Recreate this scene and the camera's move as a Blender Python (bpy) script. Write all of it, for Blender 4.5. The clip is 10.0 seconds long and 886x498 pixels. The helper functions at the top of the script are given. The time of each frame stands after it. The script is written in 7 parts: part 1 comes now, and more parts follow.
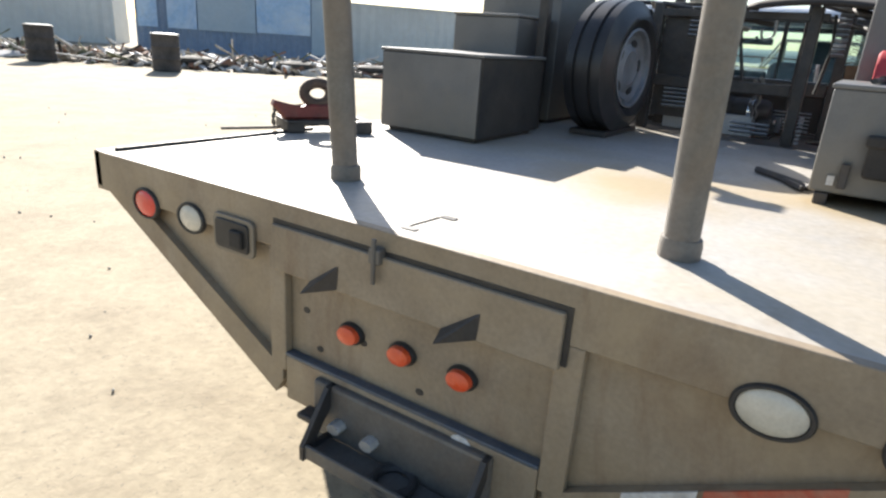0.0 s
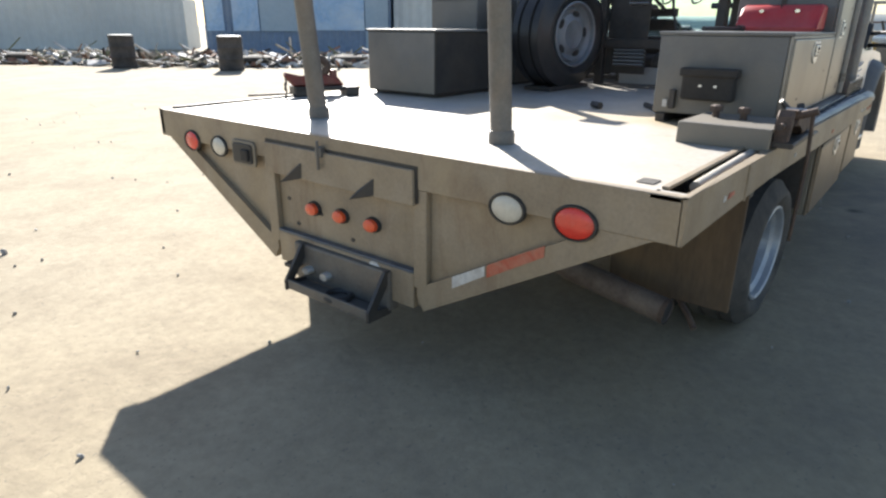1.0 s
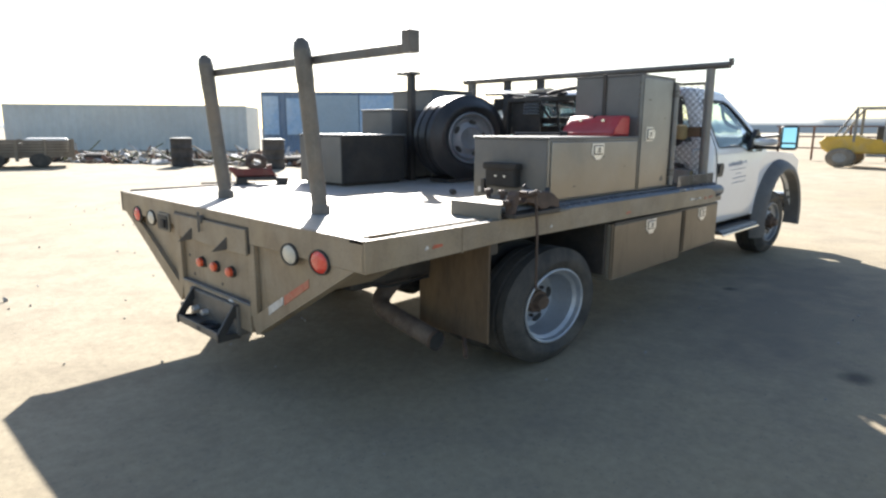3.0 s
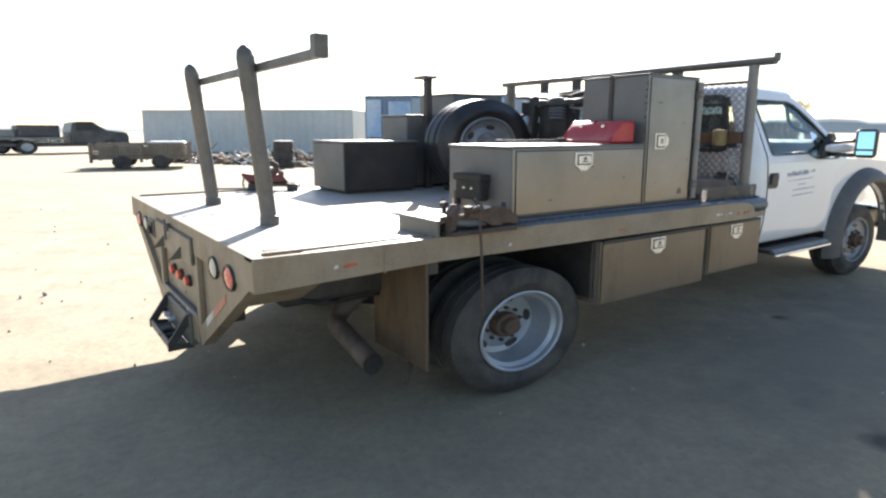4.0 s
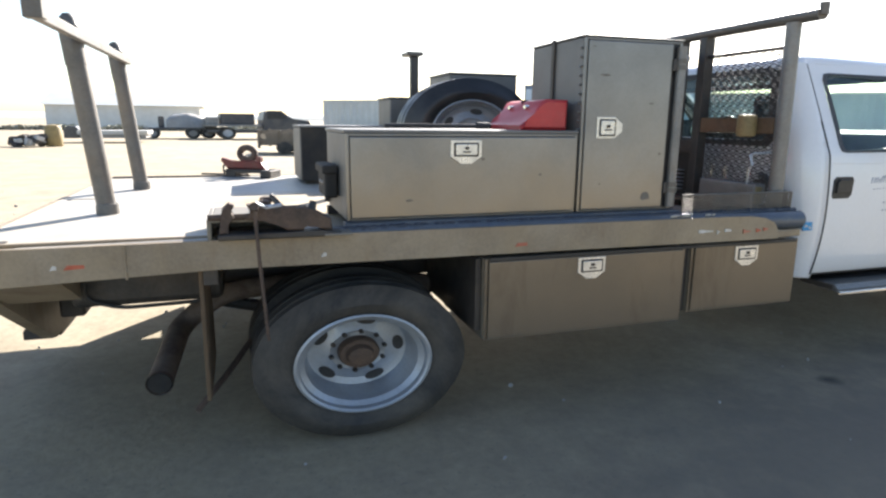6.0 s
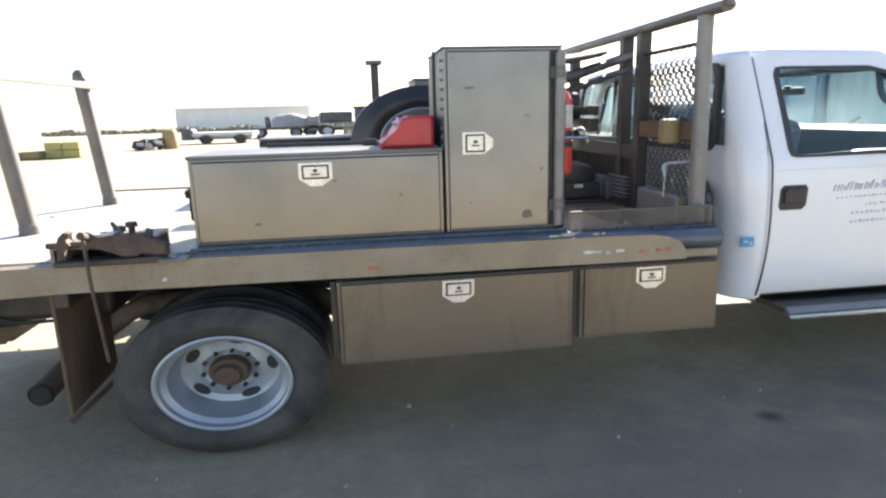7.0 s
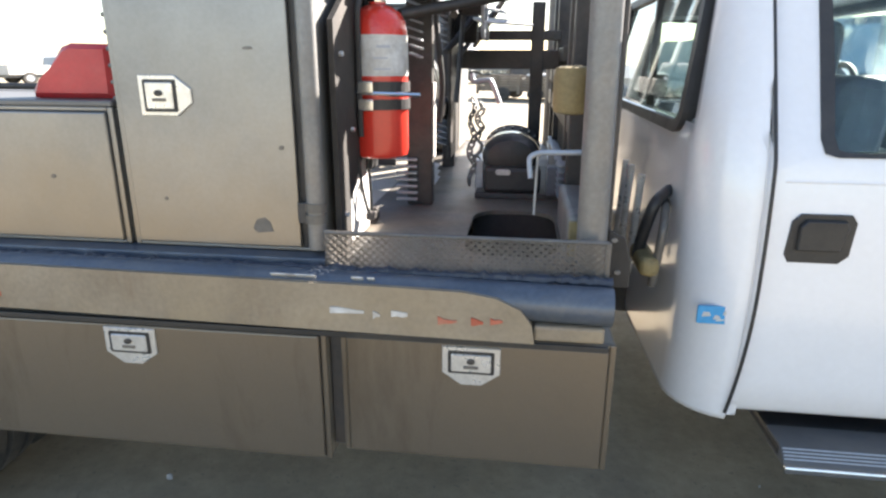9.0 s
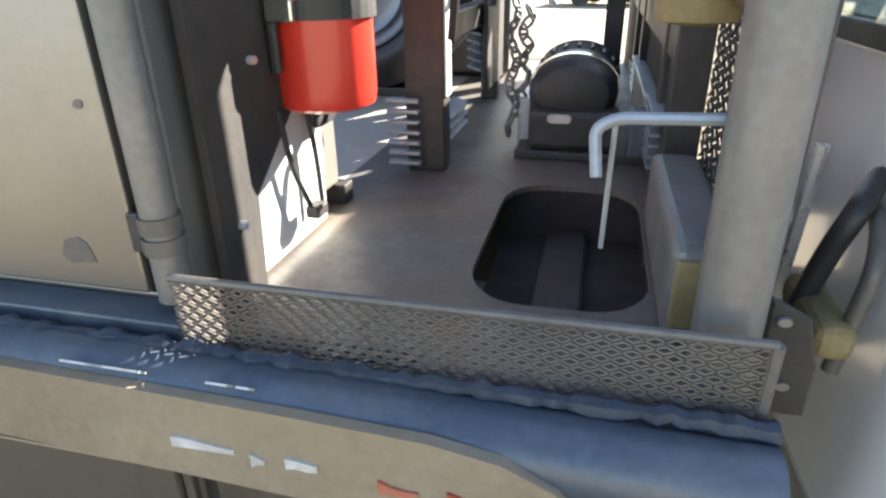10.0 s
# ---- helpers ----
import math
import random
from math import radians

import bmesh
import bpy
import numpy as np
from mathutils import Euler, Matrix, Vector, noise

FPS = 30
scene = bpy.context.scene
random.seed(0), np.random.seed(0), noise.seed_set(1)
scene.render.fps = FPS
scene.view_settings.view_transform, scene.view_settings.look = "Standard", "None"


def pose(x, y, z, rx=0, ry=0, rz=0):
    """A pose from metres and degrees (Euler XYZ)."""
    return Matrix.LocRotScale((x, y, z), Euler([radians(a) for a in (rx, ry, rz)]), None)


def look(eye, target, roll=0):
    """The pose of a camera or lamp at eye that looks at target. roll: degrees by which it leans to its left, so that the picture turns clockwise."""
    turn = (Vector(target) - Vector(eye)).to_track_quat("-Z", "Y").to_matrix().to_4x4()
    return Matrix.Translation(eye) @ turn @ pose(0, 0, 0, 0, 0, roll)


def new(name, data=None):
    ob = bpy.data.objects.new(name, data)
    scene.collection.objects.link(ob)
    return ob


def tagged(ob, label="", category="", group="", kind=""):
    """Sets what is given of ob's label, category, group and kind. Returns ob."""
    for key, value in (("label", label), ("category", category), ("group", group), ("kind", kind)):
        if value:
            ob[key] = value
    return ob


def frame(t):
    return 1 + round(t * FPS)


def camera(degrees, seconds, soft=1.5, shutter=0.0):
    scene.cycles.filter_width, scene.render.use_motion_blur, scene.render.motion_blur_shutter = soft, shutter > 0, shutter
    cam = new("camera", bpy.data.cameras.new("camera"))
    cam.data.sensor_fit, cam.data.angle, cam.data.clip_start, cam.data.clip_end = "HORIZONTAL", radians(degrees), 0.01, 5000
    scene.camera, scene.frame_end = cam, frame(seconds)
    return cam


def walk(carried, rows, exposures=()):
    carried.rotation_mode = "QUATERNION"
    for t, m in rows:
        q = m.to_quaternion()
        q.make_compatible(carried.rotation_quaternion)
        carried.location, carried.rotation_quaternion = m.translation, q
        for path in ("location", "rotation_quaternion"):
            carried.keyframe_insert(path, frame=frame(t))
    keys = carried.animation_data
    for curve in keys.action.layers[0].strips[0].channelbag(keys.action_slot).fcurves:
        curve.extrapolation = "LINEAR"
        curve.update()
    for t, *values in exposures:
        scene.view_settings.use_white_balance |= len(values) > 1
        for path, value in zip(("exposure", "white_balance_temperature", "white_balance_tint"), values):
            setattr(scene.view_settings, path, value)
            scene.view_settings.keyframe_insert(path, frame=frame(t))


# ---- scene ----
cam = camera(72.2, 10.0, soft=2.4)
PATH = [
    (0, (-1.035, -0.762, 1.239), (0.563, 0.25, 0.591), 4.1),
    (0.5, (-1.341, -1.216, 1.238), (0.198, -0.107, 0.604), 0.8),
    (1, (-1.479, -1.716, 1.209), (-0.018, -0.536, 0.521), 0.4),
    (1.5, (-1.52, -2.061, 1.177), (-0.061, -0.884, 0.478), 0.1),
    (2, (-1.55, -2.421, 1.217), (-0.031, -1.184, 0.811), -1.7),
    (2.2, (-1.497, -2.595, 1.22), (-0.004, -1.32, 0.838), 1.1),
    (3.3, (-1.229, -3.17, 1.24), (0.084, -1.708, 0.865), -1.0),
    (3.5, (-1.016, -3.279, 1.28), (0.161, -1.704, 0.914), 0.4),
    (4, (-0.649, -3.353, 1.263), (0.482, -1.749, 0.882), 0.1),
    (4.5, (-0.211, -3.389, 1.273), (0.747, -1.684, 0.854), -0.2),
    (5, (0.16, -3.46, 1.241), (0.996, -1.694, 0.812), 0.3),
    (5.5, (0.532, -3.492, 1.272), (1.211, -1.675, 0.785), 1.5),
    (5.7, (0.666, -3.441, 1.224), (1.341, -1.606, 0.803), 0.3),
    (6.8, (1.684, -3.576, 1.307), (1.975, -1.644, 0.878), 1.1),
    (7, (1.886, -3.596, 1.331), (2.151, -1.663, 0.892), -1.6),
    (7.5, (2.355, -3.479, 1.301), (2.532, -1.522, 0.93), -1.1),
    (8, (2.786, -3.268, 1.32), (2.864, -1.313, 0.906), -2.0),
    (8.5, (3.094, -2.955, 1.344), (2.886, -1.028, 0.85), -1.2),
    (9, (3.148, -2.52, 1.284), (2.907, -0.624, 0.695), 0.3),
    (9.5, (3.188, -2.104, 1.242), (2.772, -0.269, 0.562), -2.0),
    (10, (3.164, -1.769, 1.229), (2.719, -0.012, 0.384), -1.0),
]
EXPOSURE = [(0.0, 1.55, 6520, 11), (0.5, 1.57, 6480, 11), (1.0, 1.50, 6400, 11), (1.5, 1.46, 6350, 11), (2.0, 1.55, 6400, 11), (3.5, 1.62, 6420, 11), (4.0, 1.75, 6420, 12), (4.5, 1.77, 6440, 12), (5.5, 1.76, 6450, 12), (7.0, 2.31, 6650, 14), (7.5, 2.37, 6650, 14), (8.0, 2.34, 6700, 13), (8.5, 2.28, 6720, 13), (9.0, 2.56, 6720, 14), (9.5, 2.72, 6750, 13), (10.0, 2.77, 6700, 11)]
walk(cam, [(t, look(eye, target, roll)) for t, eye, target, roll in PATH], EXPOSURE)

# ---- light ----
SUN_TO = Vector((0.612, 0.790, 0.533)).normalized()
world = bpy.data.worlds.new("sky")
scene.world = world
world.use_nodes = True
wn = world.node_tree.nodes
wl = world.node_tree.links
sky = wn.new("ShaderNodeTexSky")
sky.sky_type = "NISHITA"
sky.sun_disc = False
sky.sun_elevation = math.asin(SUN_TO.z)
sky.sun_rotation = math.atan2(SUN_TO.x, SUN_TO.y)
sky.air_density, sky.dust_density, sky.ozone_density = 1.0, 0.7, 1.0
wl.new(sky.outputs[0], wn["Background"].inputs[0])
wn["Background"].inputs[1].default_value = 0.066
sun = new("sun", bpy.data.lights.new("sun", "SUN"))
sun.data.energy, sun.data.angle, sun.data.color = 5.0, radians(0.55), (1.0, 0.95, 0.87)
sun.matrix_world = look(SUN_TO * 60, (0, 0, 0))


# ---- materials ----
def nodes_of(name):
    m = bpy.data.materials.new(name)
    m.use_nodes = True
    nt = m.node_tree
    return m, nt, nt.nodes["Principled BSDF"]


def surface(name, base, rough=0.6, metal=0.0, second=None, dirt=None, scale=6.0, fine=60.0, spread=0.25, dirt_amount=0.35,
            bump=0.15, coat=0.0, rough_var=0.15, vary=0.0, streak=1.0, runs=None, runs_amount=0.5, runs_low=0.56, wave=0.0, splash=None):
    """Paint, metal or stone with broad blotches, fine grain, settled dust and a little relief."""
    m, nt, bsdf = nodes_of(name)
    n, k = nt.nodes, nt.links
    tc = n.new("ShaderNodeTexCoord")
    mp = n.new("ShaderNodeMapping")
    mp.inputs["Scale"].default_value = (1, 1, streak)
    k.new(tc.outputs["Object"], mp.inputs[0])
    big = n.new("ShaderNodeTexNoise")
    big.inputs["Scale"].default_value, big.inputs["Detail"].default_value, big.inputs["Roughness"].default_value = scale, 6, 0.62
    small = n.new("ShaderNodeTexNoise")
    small.inputs["Scale"].default_value, small.inputs["Detail"].default_value = fine, 4
    for t in (big, small):
        k.new(mp.outputs[0], t.inputs["Vector"])
    second = second or tuple(c * (1 - spread) for c in base)
    mix = n.new("ShaderNodeMix")
    mix.data_type = "RGBA"
    mix.inputs[6].default_value, mix.inputs[7].default_value = (*base, 1), (*second, 1)
    r1 = n.new("ShaderNodeMapRange")
    r1.inputs[1].default_value, r1.inputs[2].default_value = 0.35, 0.68
    k.new(big.outputs[0], r1.inputs[0])
    k.new(r1.outputs[0], mix.inputs[0])
    last = mix.outputs[2]
    grain = n.new("ShaderNodeMix")
    grain.data_type, grain.blend_type = "RGBA", "MULTIPLY"
    gr = n.new("ShaderNodeMapRange")
    gr.inputs[1].default_value, gr.inputs[2].default_value, gr.inputs[3].default_value, gr.inputs[4].default_value = 0.3, 0.7, 1 - spread * 0.9, 1.0
    k.new(small.outputs[0], gr.inputs[0])
    grain.inputs[0].default_value = 1.0
    k.new(last, grain.inputs[6])
    k.new(gr.outputs[0], grain.inputs[7])
    last = grain.outputs[2]
    if dirt:
        dn = n.new("ShaderNodeTexNoise")
        dn.inputs["Scale"].default_value, dn.inputs["Detail"].default_value, dn.inputs["Roughness"].default_value = scale * 0.6, 8, 0.7
        dn.inputs["Distortion"].default_value = 0.6
        k.new(mp.outputs[0], dn.inputs["Vector"])
        dr = n.new("ShaderNodeMapRange")
        dr.inputs[1].default_value, dr.inputs[2].default_value, dr.inputs[4].default_value = 0.42, 0.72, dirt_amount
        k.new(dn.outputs[0], dr.inputs[0])
        dm = n.new("ShaderNodeMix")
        dm.data_type = "RGBA"
        dm.inputs[7].default_value = (*dirt, 1)
        k.new(dr.outputs[0], dm.inputs[0])
        k.new(last, dm.inputs[6])
        last = dm.outputs[2]
    if splash:
        # road dust thrown up over the lower panels, with a ragged upper edge
        colour, top, fade, amount = splash
        sp = n.new("ShaderNodeSeparateXYZ")
        k.new(tc.outputs["Object"], sp.inputs[0])
        sn = n.new("ShaderNodeTexNoise")
        sn.inputs["Scale"].default_value, sn.inputs["Detail"].default_value, sn.inputs["Roughness"].default_value = 3.0, 8, 0.7
        k.new(tc.outputs["Object"], sn.inputs["Vector"])
        sm = n.new("ShaderNodeMath")
        sm.operation = "MULTIPLY_ADD"
        sm.inputs[1].default_value = 0.55
        k.new(sn.outputs[0], sm.inputs[0])
        k.new(sp.outputs[2], sm.inputs[2])
        sr = n.new("ShaderNodeMapRange")
        sr.inputs[1].default_value, sr.inputs[2].default_value, sr.inputs[3].default_value, sr.inputs[4].default_value = top + 0.27, top - fade + 0.27, 0.0, amount
        k.new(sm.outputs[0], sr.inputs[0])
        sx = n.new("ShaderNodeMix")
        sx.data_type = "RGBA"
        sx.inputs[7].default_value = (*colour, 1)
        k.new(sr.outputs[0], sx.inputs[0])
        k.new(last, sx.inputs[6])
        last = sx.outputs[2]
    if runs:
        rm = n.new("ShaderNodeMapping")
        rm.inputs["Scale"].default_value = (5, 5, 1.3)
        k.new(tc.outputs["Object"], rm.inputs[0])
        rn = n.new("ShaderNodeTexNoise")
        rn.inputs["Scale"].default_value, rn.inputs["Detail"].default_value, rn.inputs["Roughness"].default_value = 1.0, 8, 0.68
        rn.inputs["Distortion"].default_value = 0.4
        k.new(rm.outputs[0], rn.inputs["Vector"])
        rg = n.new("ShaderNodeMapRange")
        rg.inputs[1].default_value, rg.inputs[2].default_value, rg.inputs[4].default_value = runs_low, runs_low + 0.14, runs_amount
        k.new(rn.outputs[0], rg.inputs[0])
        rx = n.new("ShaderNodeMix")
        rx.data_type = "RGBA"
        rx.inputs[7].default_value = (*runs, 1)
        k.new(rg.outputs[0], rx.inputs[0])
        k.new(last, rx.inputs[6])
        last = rx.outputs[2]
    if vary:
        oi = n.new("ShaderNodeObjectInfo")
        vr = n.new("ShaderNodeMapRange")
        vr.inputs[3].default_value, vr.inputs[4].default_value = 1 - vary, 1 + vary
        k.new(oi.outputs["Random"], vr.inputs[0])
        vm = n.new("ShaderNodeMix")
        vm.data_type, vm.blend_type = "RGBA", "MULTIPLY"
        vm.inputs[0].default_value = 1.0
        k.new(last, vm.inputs[6])
        k.new(vr.outputs[0], vm.inputs[7])
        last = vm.outputs[2]
    k.new(last, bsdf.inputs["Base Color"])
    rr = n.new("ShaderNodeMapRange")
    rr.inputs[3].default_value, rr.inputs[4].default_value = max(0.03, rough - rough_var), min(1, rough + rough_var)
    k.new(big.outputs[0], rr.inputs[0])
    k.new(rr.outputs[0], bsdf.inputs["Roughness"])
    bsdf.inputs["Metallic"].default_value = metal
    if coat:
        bsdf.inputs["Coat Weight"].default_value, bsdf.inputs["Coat Roughness"].default_value = coat, 0.08
    if bump:
        bp = n.new("ShaderNodeBump")
        bp.inputs["Strength"].default_value, bp.inputs["Distance"].default_value = bump, 0.004
        k.new(small.outputs[0], bp.inputs["Height"])
        if wave:
            dent = n.new("ShaderNodeBump")
            dent.inputs["Strength"].default_value, dent.inputs["Distance"].default_value = wave, 0.03
            soft = n.new("ShaderNodeTexNoise")
            soft.inputs["Scale"].default_value, soft.inputs["Detail"].default_value = 2.2, 0.5
            k.new(tc.outputs["Object"], soft.inputs["Vector"])
            k.new(soft.outputs[0], dent.inputs["Height"])
            k.new(dent.outputs[0], bp.inputs["Normal"])
        k.new(bp.outputs[0], bsdf.inputs["Normal"])
    return m


def plain(name, base, rough=0.5, metal=0.0, emit=None, strength=0.0):
    m, nt, bsdf = nodes_of(name)
    bsdf.inputs["Base Color"].default_value = (*base, 1)
    bsdf.inputs["Roughness"].default_value, bsdf.inputs["Metallic"].default_value = rough, metal
    return m


def glazing(name, tint, rough=0.02):
    m, nt, bsdf = nodes_of(name)
    bsdf.inputs["Base Color"].default_value = (*tint, 1)
    bsdf.inputs["Roughness"].default_value, bsdf.inputs["IOR"].default_value = rough, 1.3
    bsdf.inputs["Transmission Weight"].default_value = 1.0
    return m


def add_stain_or_shade(m, spots, colour, height=0.82, strength=0.85):
    """Soft-edged patches of settled sand, oil and painted shade, each (x, y, rx, ry)."""
    nt = m.node_tree
    n, k = nt.nodes, nt.links
    bsdf = n["Principled BSDF"]
    tc = n.new("ShaderNodeTexCoord")
    wob = n.new("ShaderNodeTexNoise")
    wob.inputs["Scale"].default_value, wob.inputs["Detail"].default_value = 5.0, 6
    k.new(tc.outputs["Object"], wob.inputs["Vector"])
    last = bsdf.inputs["Base Color"].links[0].from_socket
    for x, y, rx, ry in spots:
        mp = n.new("ShaderNodeMapping")
        mp.vector_type = "TEXTURE"
        mp.inputs["Location"].default_value, mp.inputs["Scale"].default_value = (x, y, height), (rx, ry, 1)
        k.new(tc.outputs["Object"], mp.inputs[0])
        ln = n.new("ShaderNodeVectorMath")
        ln.operation = "LENGTH"
        k.new(mp.outputs[0], ln.inputs[0])
        ad = n.new("ShaderNodeMath")
        ad.operation = "ADD"
        k.new(ln.outputs["Value"], ad.inputs[0])
        k.new(wob.outputs[0], ad.inputs[1])
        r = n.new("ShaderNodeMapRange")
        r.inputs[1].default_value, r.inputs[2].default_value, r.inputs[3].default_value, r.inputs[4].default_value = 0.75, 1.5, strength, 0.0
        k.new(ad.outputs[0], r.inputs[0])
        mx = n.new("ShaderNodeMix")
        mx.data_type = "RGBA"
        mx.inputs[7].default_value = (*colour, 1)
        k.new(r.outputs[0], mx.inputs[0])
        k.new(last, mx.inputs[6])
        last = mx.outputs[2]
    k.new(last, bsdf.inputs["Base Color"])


DUST = (0.43, 0.36, 0.26)
M_BED = surface("dusty_grey_paint", (0.335, 0.277, 0.205), 0.52, 0.05, (0.245, 0.192, 0.132), (0.41, 0.315, 0.19), 4, 90, 0.2, 0.55, 0.14, runs=(0.17, 0.105, 0.06), runs_amount=0.55)
M_DECK = surface("worn_deck_steel", (0.50, 0.48, 0.45), 0.55, 0.15, (0.40, 0.38, 0.35), (0.46, 0.37, 0.22), 2.2, 45, 0.2, 0.55, 0.25, runs=(0.26, 0.20, 0.14), runs_amount=0.4, runs_low=0.6)
# Darker copy of the deck steel: the front bay's shade is in its colour.
M_BAYDECK = surface("shaded_worn_deck_steel", (0.17, 0.162, 0.15), 0.55, 0.25, (0.105, 0.10, 0.092), (0.24, 0.18, 0.11), 5, 70, 0.25, 0.6, 0.3)
M_HOOD = surface("dusty_brown_hood", (0.06, 0.047, 0.037), 0.75, 0.0, (0.042, 0.034, 0.028), (0.10, 0.075, 0.052), 6, 70, 0.25, 0.5, 0.2)
M_POST = surface("light_grey_post", (0.25, 0.25, 0.245), 0.45, 0.3, (0.19, 0.19, 0.185), (0.25, 0.19, 0.135), 8, 90, 0.2, 0.4, 0.15)
add_stain_or_shade(M_DECK, ((1.05, -0.25, 0.42, 0.5), (1.3, -0.75, 0.3, 0.35), (2.75, -1.05, 0.25, 0.2)), (0.38, 0.29, 0.16))
M_BOX = surface("grey_box_paint", (0.185, 0.187, 0.187), 0.52, 0.3, (0.14, 0.141, 0.14), (0.23, 0.21, 0.175), 2.6, 120, 0.1, 0.4, 0.05, rough_var=0.12, splash=((0.26, 0.22, 0.16), 1.12, 0.34, 0.7), runs=(0.11, 0.095, 0.08), runs_amount=0.35)
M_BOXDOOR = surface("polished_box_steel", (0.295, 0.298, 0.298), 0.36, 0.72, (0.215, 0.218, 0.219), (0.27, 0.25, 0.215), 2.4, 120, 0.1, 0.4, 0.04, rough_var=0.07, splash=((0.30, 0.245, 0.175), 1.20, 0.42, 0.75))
M_UNDERDOOR = surface("scuffed_box_steel", (0.195, 0.187, 0.174), 0.42, 0.6, (0.14, 0.131, 0.118), (0.25, 0.205, 0.15), 3.5, 120, 0.16, 0.5, 0.06, rough_var=0.12, splash=((0.205, 0.165, 0.118), 1.20, 0.42, 0.7), runs=(0.11, 0.085, 0.06), runs_amount=0.6, runs_low=0.53, wave=0.05)
M_PIPE = surface("grey_pipe_steel", (0.17, 0.165, 0.155), 0.5, 0.3, (0.125, 0.12, 0.11), (0.24, 0.18, 0.125), 8, 90, 0.2, 0.4, 0.15, runs=(0.13, 0.085, 0.055), runs_amount=0.5)
M_DARK = surface("dark_steel", (0.06, 0.06, 0.062), 0.5, 0.3, (0.045, 0.042, 0.04), (0.16, 0.12, 0.085), 7, 80, 0.25, 0.4, 0.2)
M_BLUE = surface("blue_grey_rail_paint", (0.10, 0.125, 0.165), 0.35, 0.2, (0.08, 0.10, 0.13), (0.3, 0.27, 0.22), 9, 90, 0.2, 0.3, 0.12)
M_EXHAUST = surface("dusty_exhaust_steel", (0.20, 0.155, 0.13), 0.8, 0.1, (0.12, 0.088, 0.07), (0.30, 0.25, 0.20), 12, 90, 0.3, 0.45, 0.25)
M_RUST = surface("rusty_iron", (0.125, 0.085, 0.066), 0.75, 0.2, (0.075, 0.058, 0.05), (0.20, 0.135, 0.09), 18, 120, 0.35, 0.5, 0.4)
M_REDPAINT = surface("faded_red_paint", (0.24, 0.045, 0.035), 0.55, 0.0, (0.14, 0.04, 0.035), (0.20, 0.13, 0.09), 14, 100, 0.3, 0.5, 0.2)
M_REDCASE = surface("red_plastic", (0.52, 0.035, 0.04), 0.42, 0.0, (0.42, 0.03, 0.035), (0.45, 0.2, 0.17), 6, 90, 0.12, 0.25, 0.05)
M_EXT = surface("red_enamel", (0.70, 0.05, 0.03), 0.3, 0.0, (0.62, 0.04, 0.025), None, 8, 90, 0.08, 0, 0.03, coat=0.4)
M_TYRE = surface("tyre_rubber", (0.045, 0.044, 0.043), 0.85, 0.0, (0.035, 0.034, 0.033), (0.19, 0.165, 0.13), 4, 70, 0.25, 0.55, 0.3)
M_SPARE = surface("black_spare_rubber", (0.024, 0.024, 0.026), 0.40, 0.0, (0.017, 0.017, 0.018), (0.10, 0.09, 0.08), 4, 70, 0.2, 0.3, 0.12)
M_BEAD = surface("dark_blue_sealant", (0.04, 0.05, 0.075), 0.5, 0.0, (0.03, 0.036, 0.05), (0.12, 0.12, 0.12), 30, 160, 0.3, 0.3, 0.3)
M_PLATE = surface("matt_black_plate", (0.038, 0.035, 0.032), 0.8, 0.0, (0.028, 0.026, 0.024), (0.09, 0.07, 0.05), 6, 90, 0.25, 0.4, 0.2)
M_SHADERIM = surface("dull_spare_steel", (0.32, 0.34, 0.37), 0.5, 0.4, (0.25, 0.265, 0.285), (0.20, 0.17, 0.13), 6, 90, 0.15, 0.35, 0.1)
M_DRYTYRE = surface("dust_caked_tyre", (0.27, 0.235, 0.19), 0.9, 0.0, (0.17, 0.15, 0.125), None, 3, 30, 0.25, 0, 0.3)
M_RIM = surface("dull_wheel_steel", (0.46, 0.50, 0.55), 0.45, 0.5, (0.38, 0.41, 0.45), (0.33, 0.29, 0.23), 6, 90, 0.15, 0.35, 0.1)
M_HUB = surface("dusty_hub", (0.17, 0.11, 0.075), 0.75, 0.2, (0.11, 0.075, 0.055), None, 14, 90, 0.3, 0, 0.3)
M_WHITE = surface("white_truck_paint", (0.83, 0.84, 0.86), 0.22, 0.0, (0.80, 0.81, 0.83), (0.60, 0.56, 0.49), 2.5, 60, 0.03, 0.12, 0.02, coat=0.6, rough_var=0.06)
M_BLACK = surface("black_plastic", (0.03, 0.03, 0.031), 0.5, 0.0, (0.022, 0.022, 0.023), (0.12, 0.105, 0.085), 9, 110, 0.2, 0.25, 0.12)
M_FLARE = surface("grey_flare_plastic", (0.115, 0.118, 0.12), 0.6, 0.0, (0.09, 0.09, 0.092), (0.22, 0.19, 0.15), 5, 80, 0.15, 0.35, 0.1)
M_CHROME = plain("polished_steel", (0.78, 0.78, 0.77), 0.18, 1.0)
M_STAINLESS = surface("stainless_latch", (0.80, 0.79, 0.76), 0.3, 0.6, (0.62, 0.61, 0.58), None, 40, 120, 0.03, 0, 0.02)
M_GLASS = glazing("window_glass", (0.76, 0.90, 0.885))
M_MIRROR = plain("mirror_glass", (0.62, 0.93, 0.90), 0.02, 1.0)
M_SEAT = surface("grey_seat_cloth", (0.10, 0.125, 0.155), 0.9, 0.0, None, None, 10, 160, 0.2, 0, 0.3)
M_TRIM = surface("dark_blue_grey_trim", (0.035, 0.055, 0.08), 0.7, 0.0, (0.028, 0.045, 0.062), (0.09, 0.09, 0.06), 4, 120, 0.2, 0.4, 0.2)
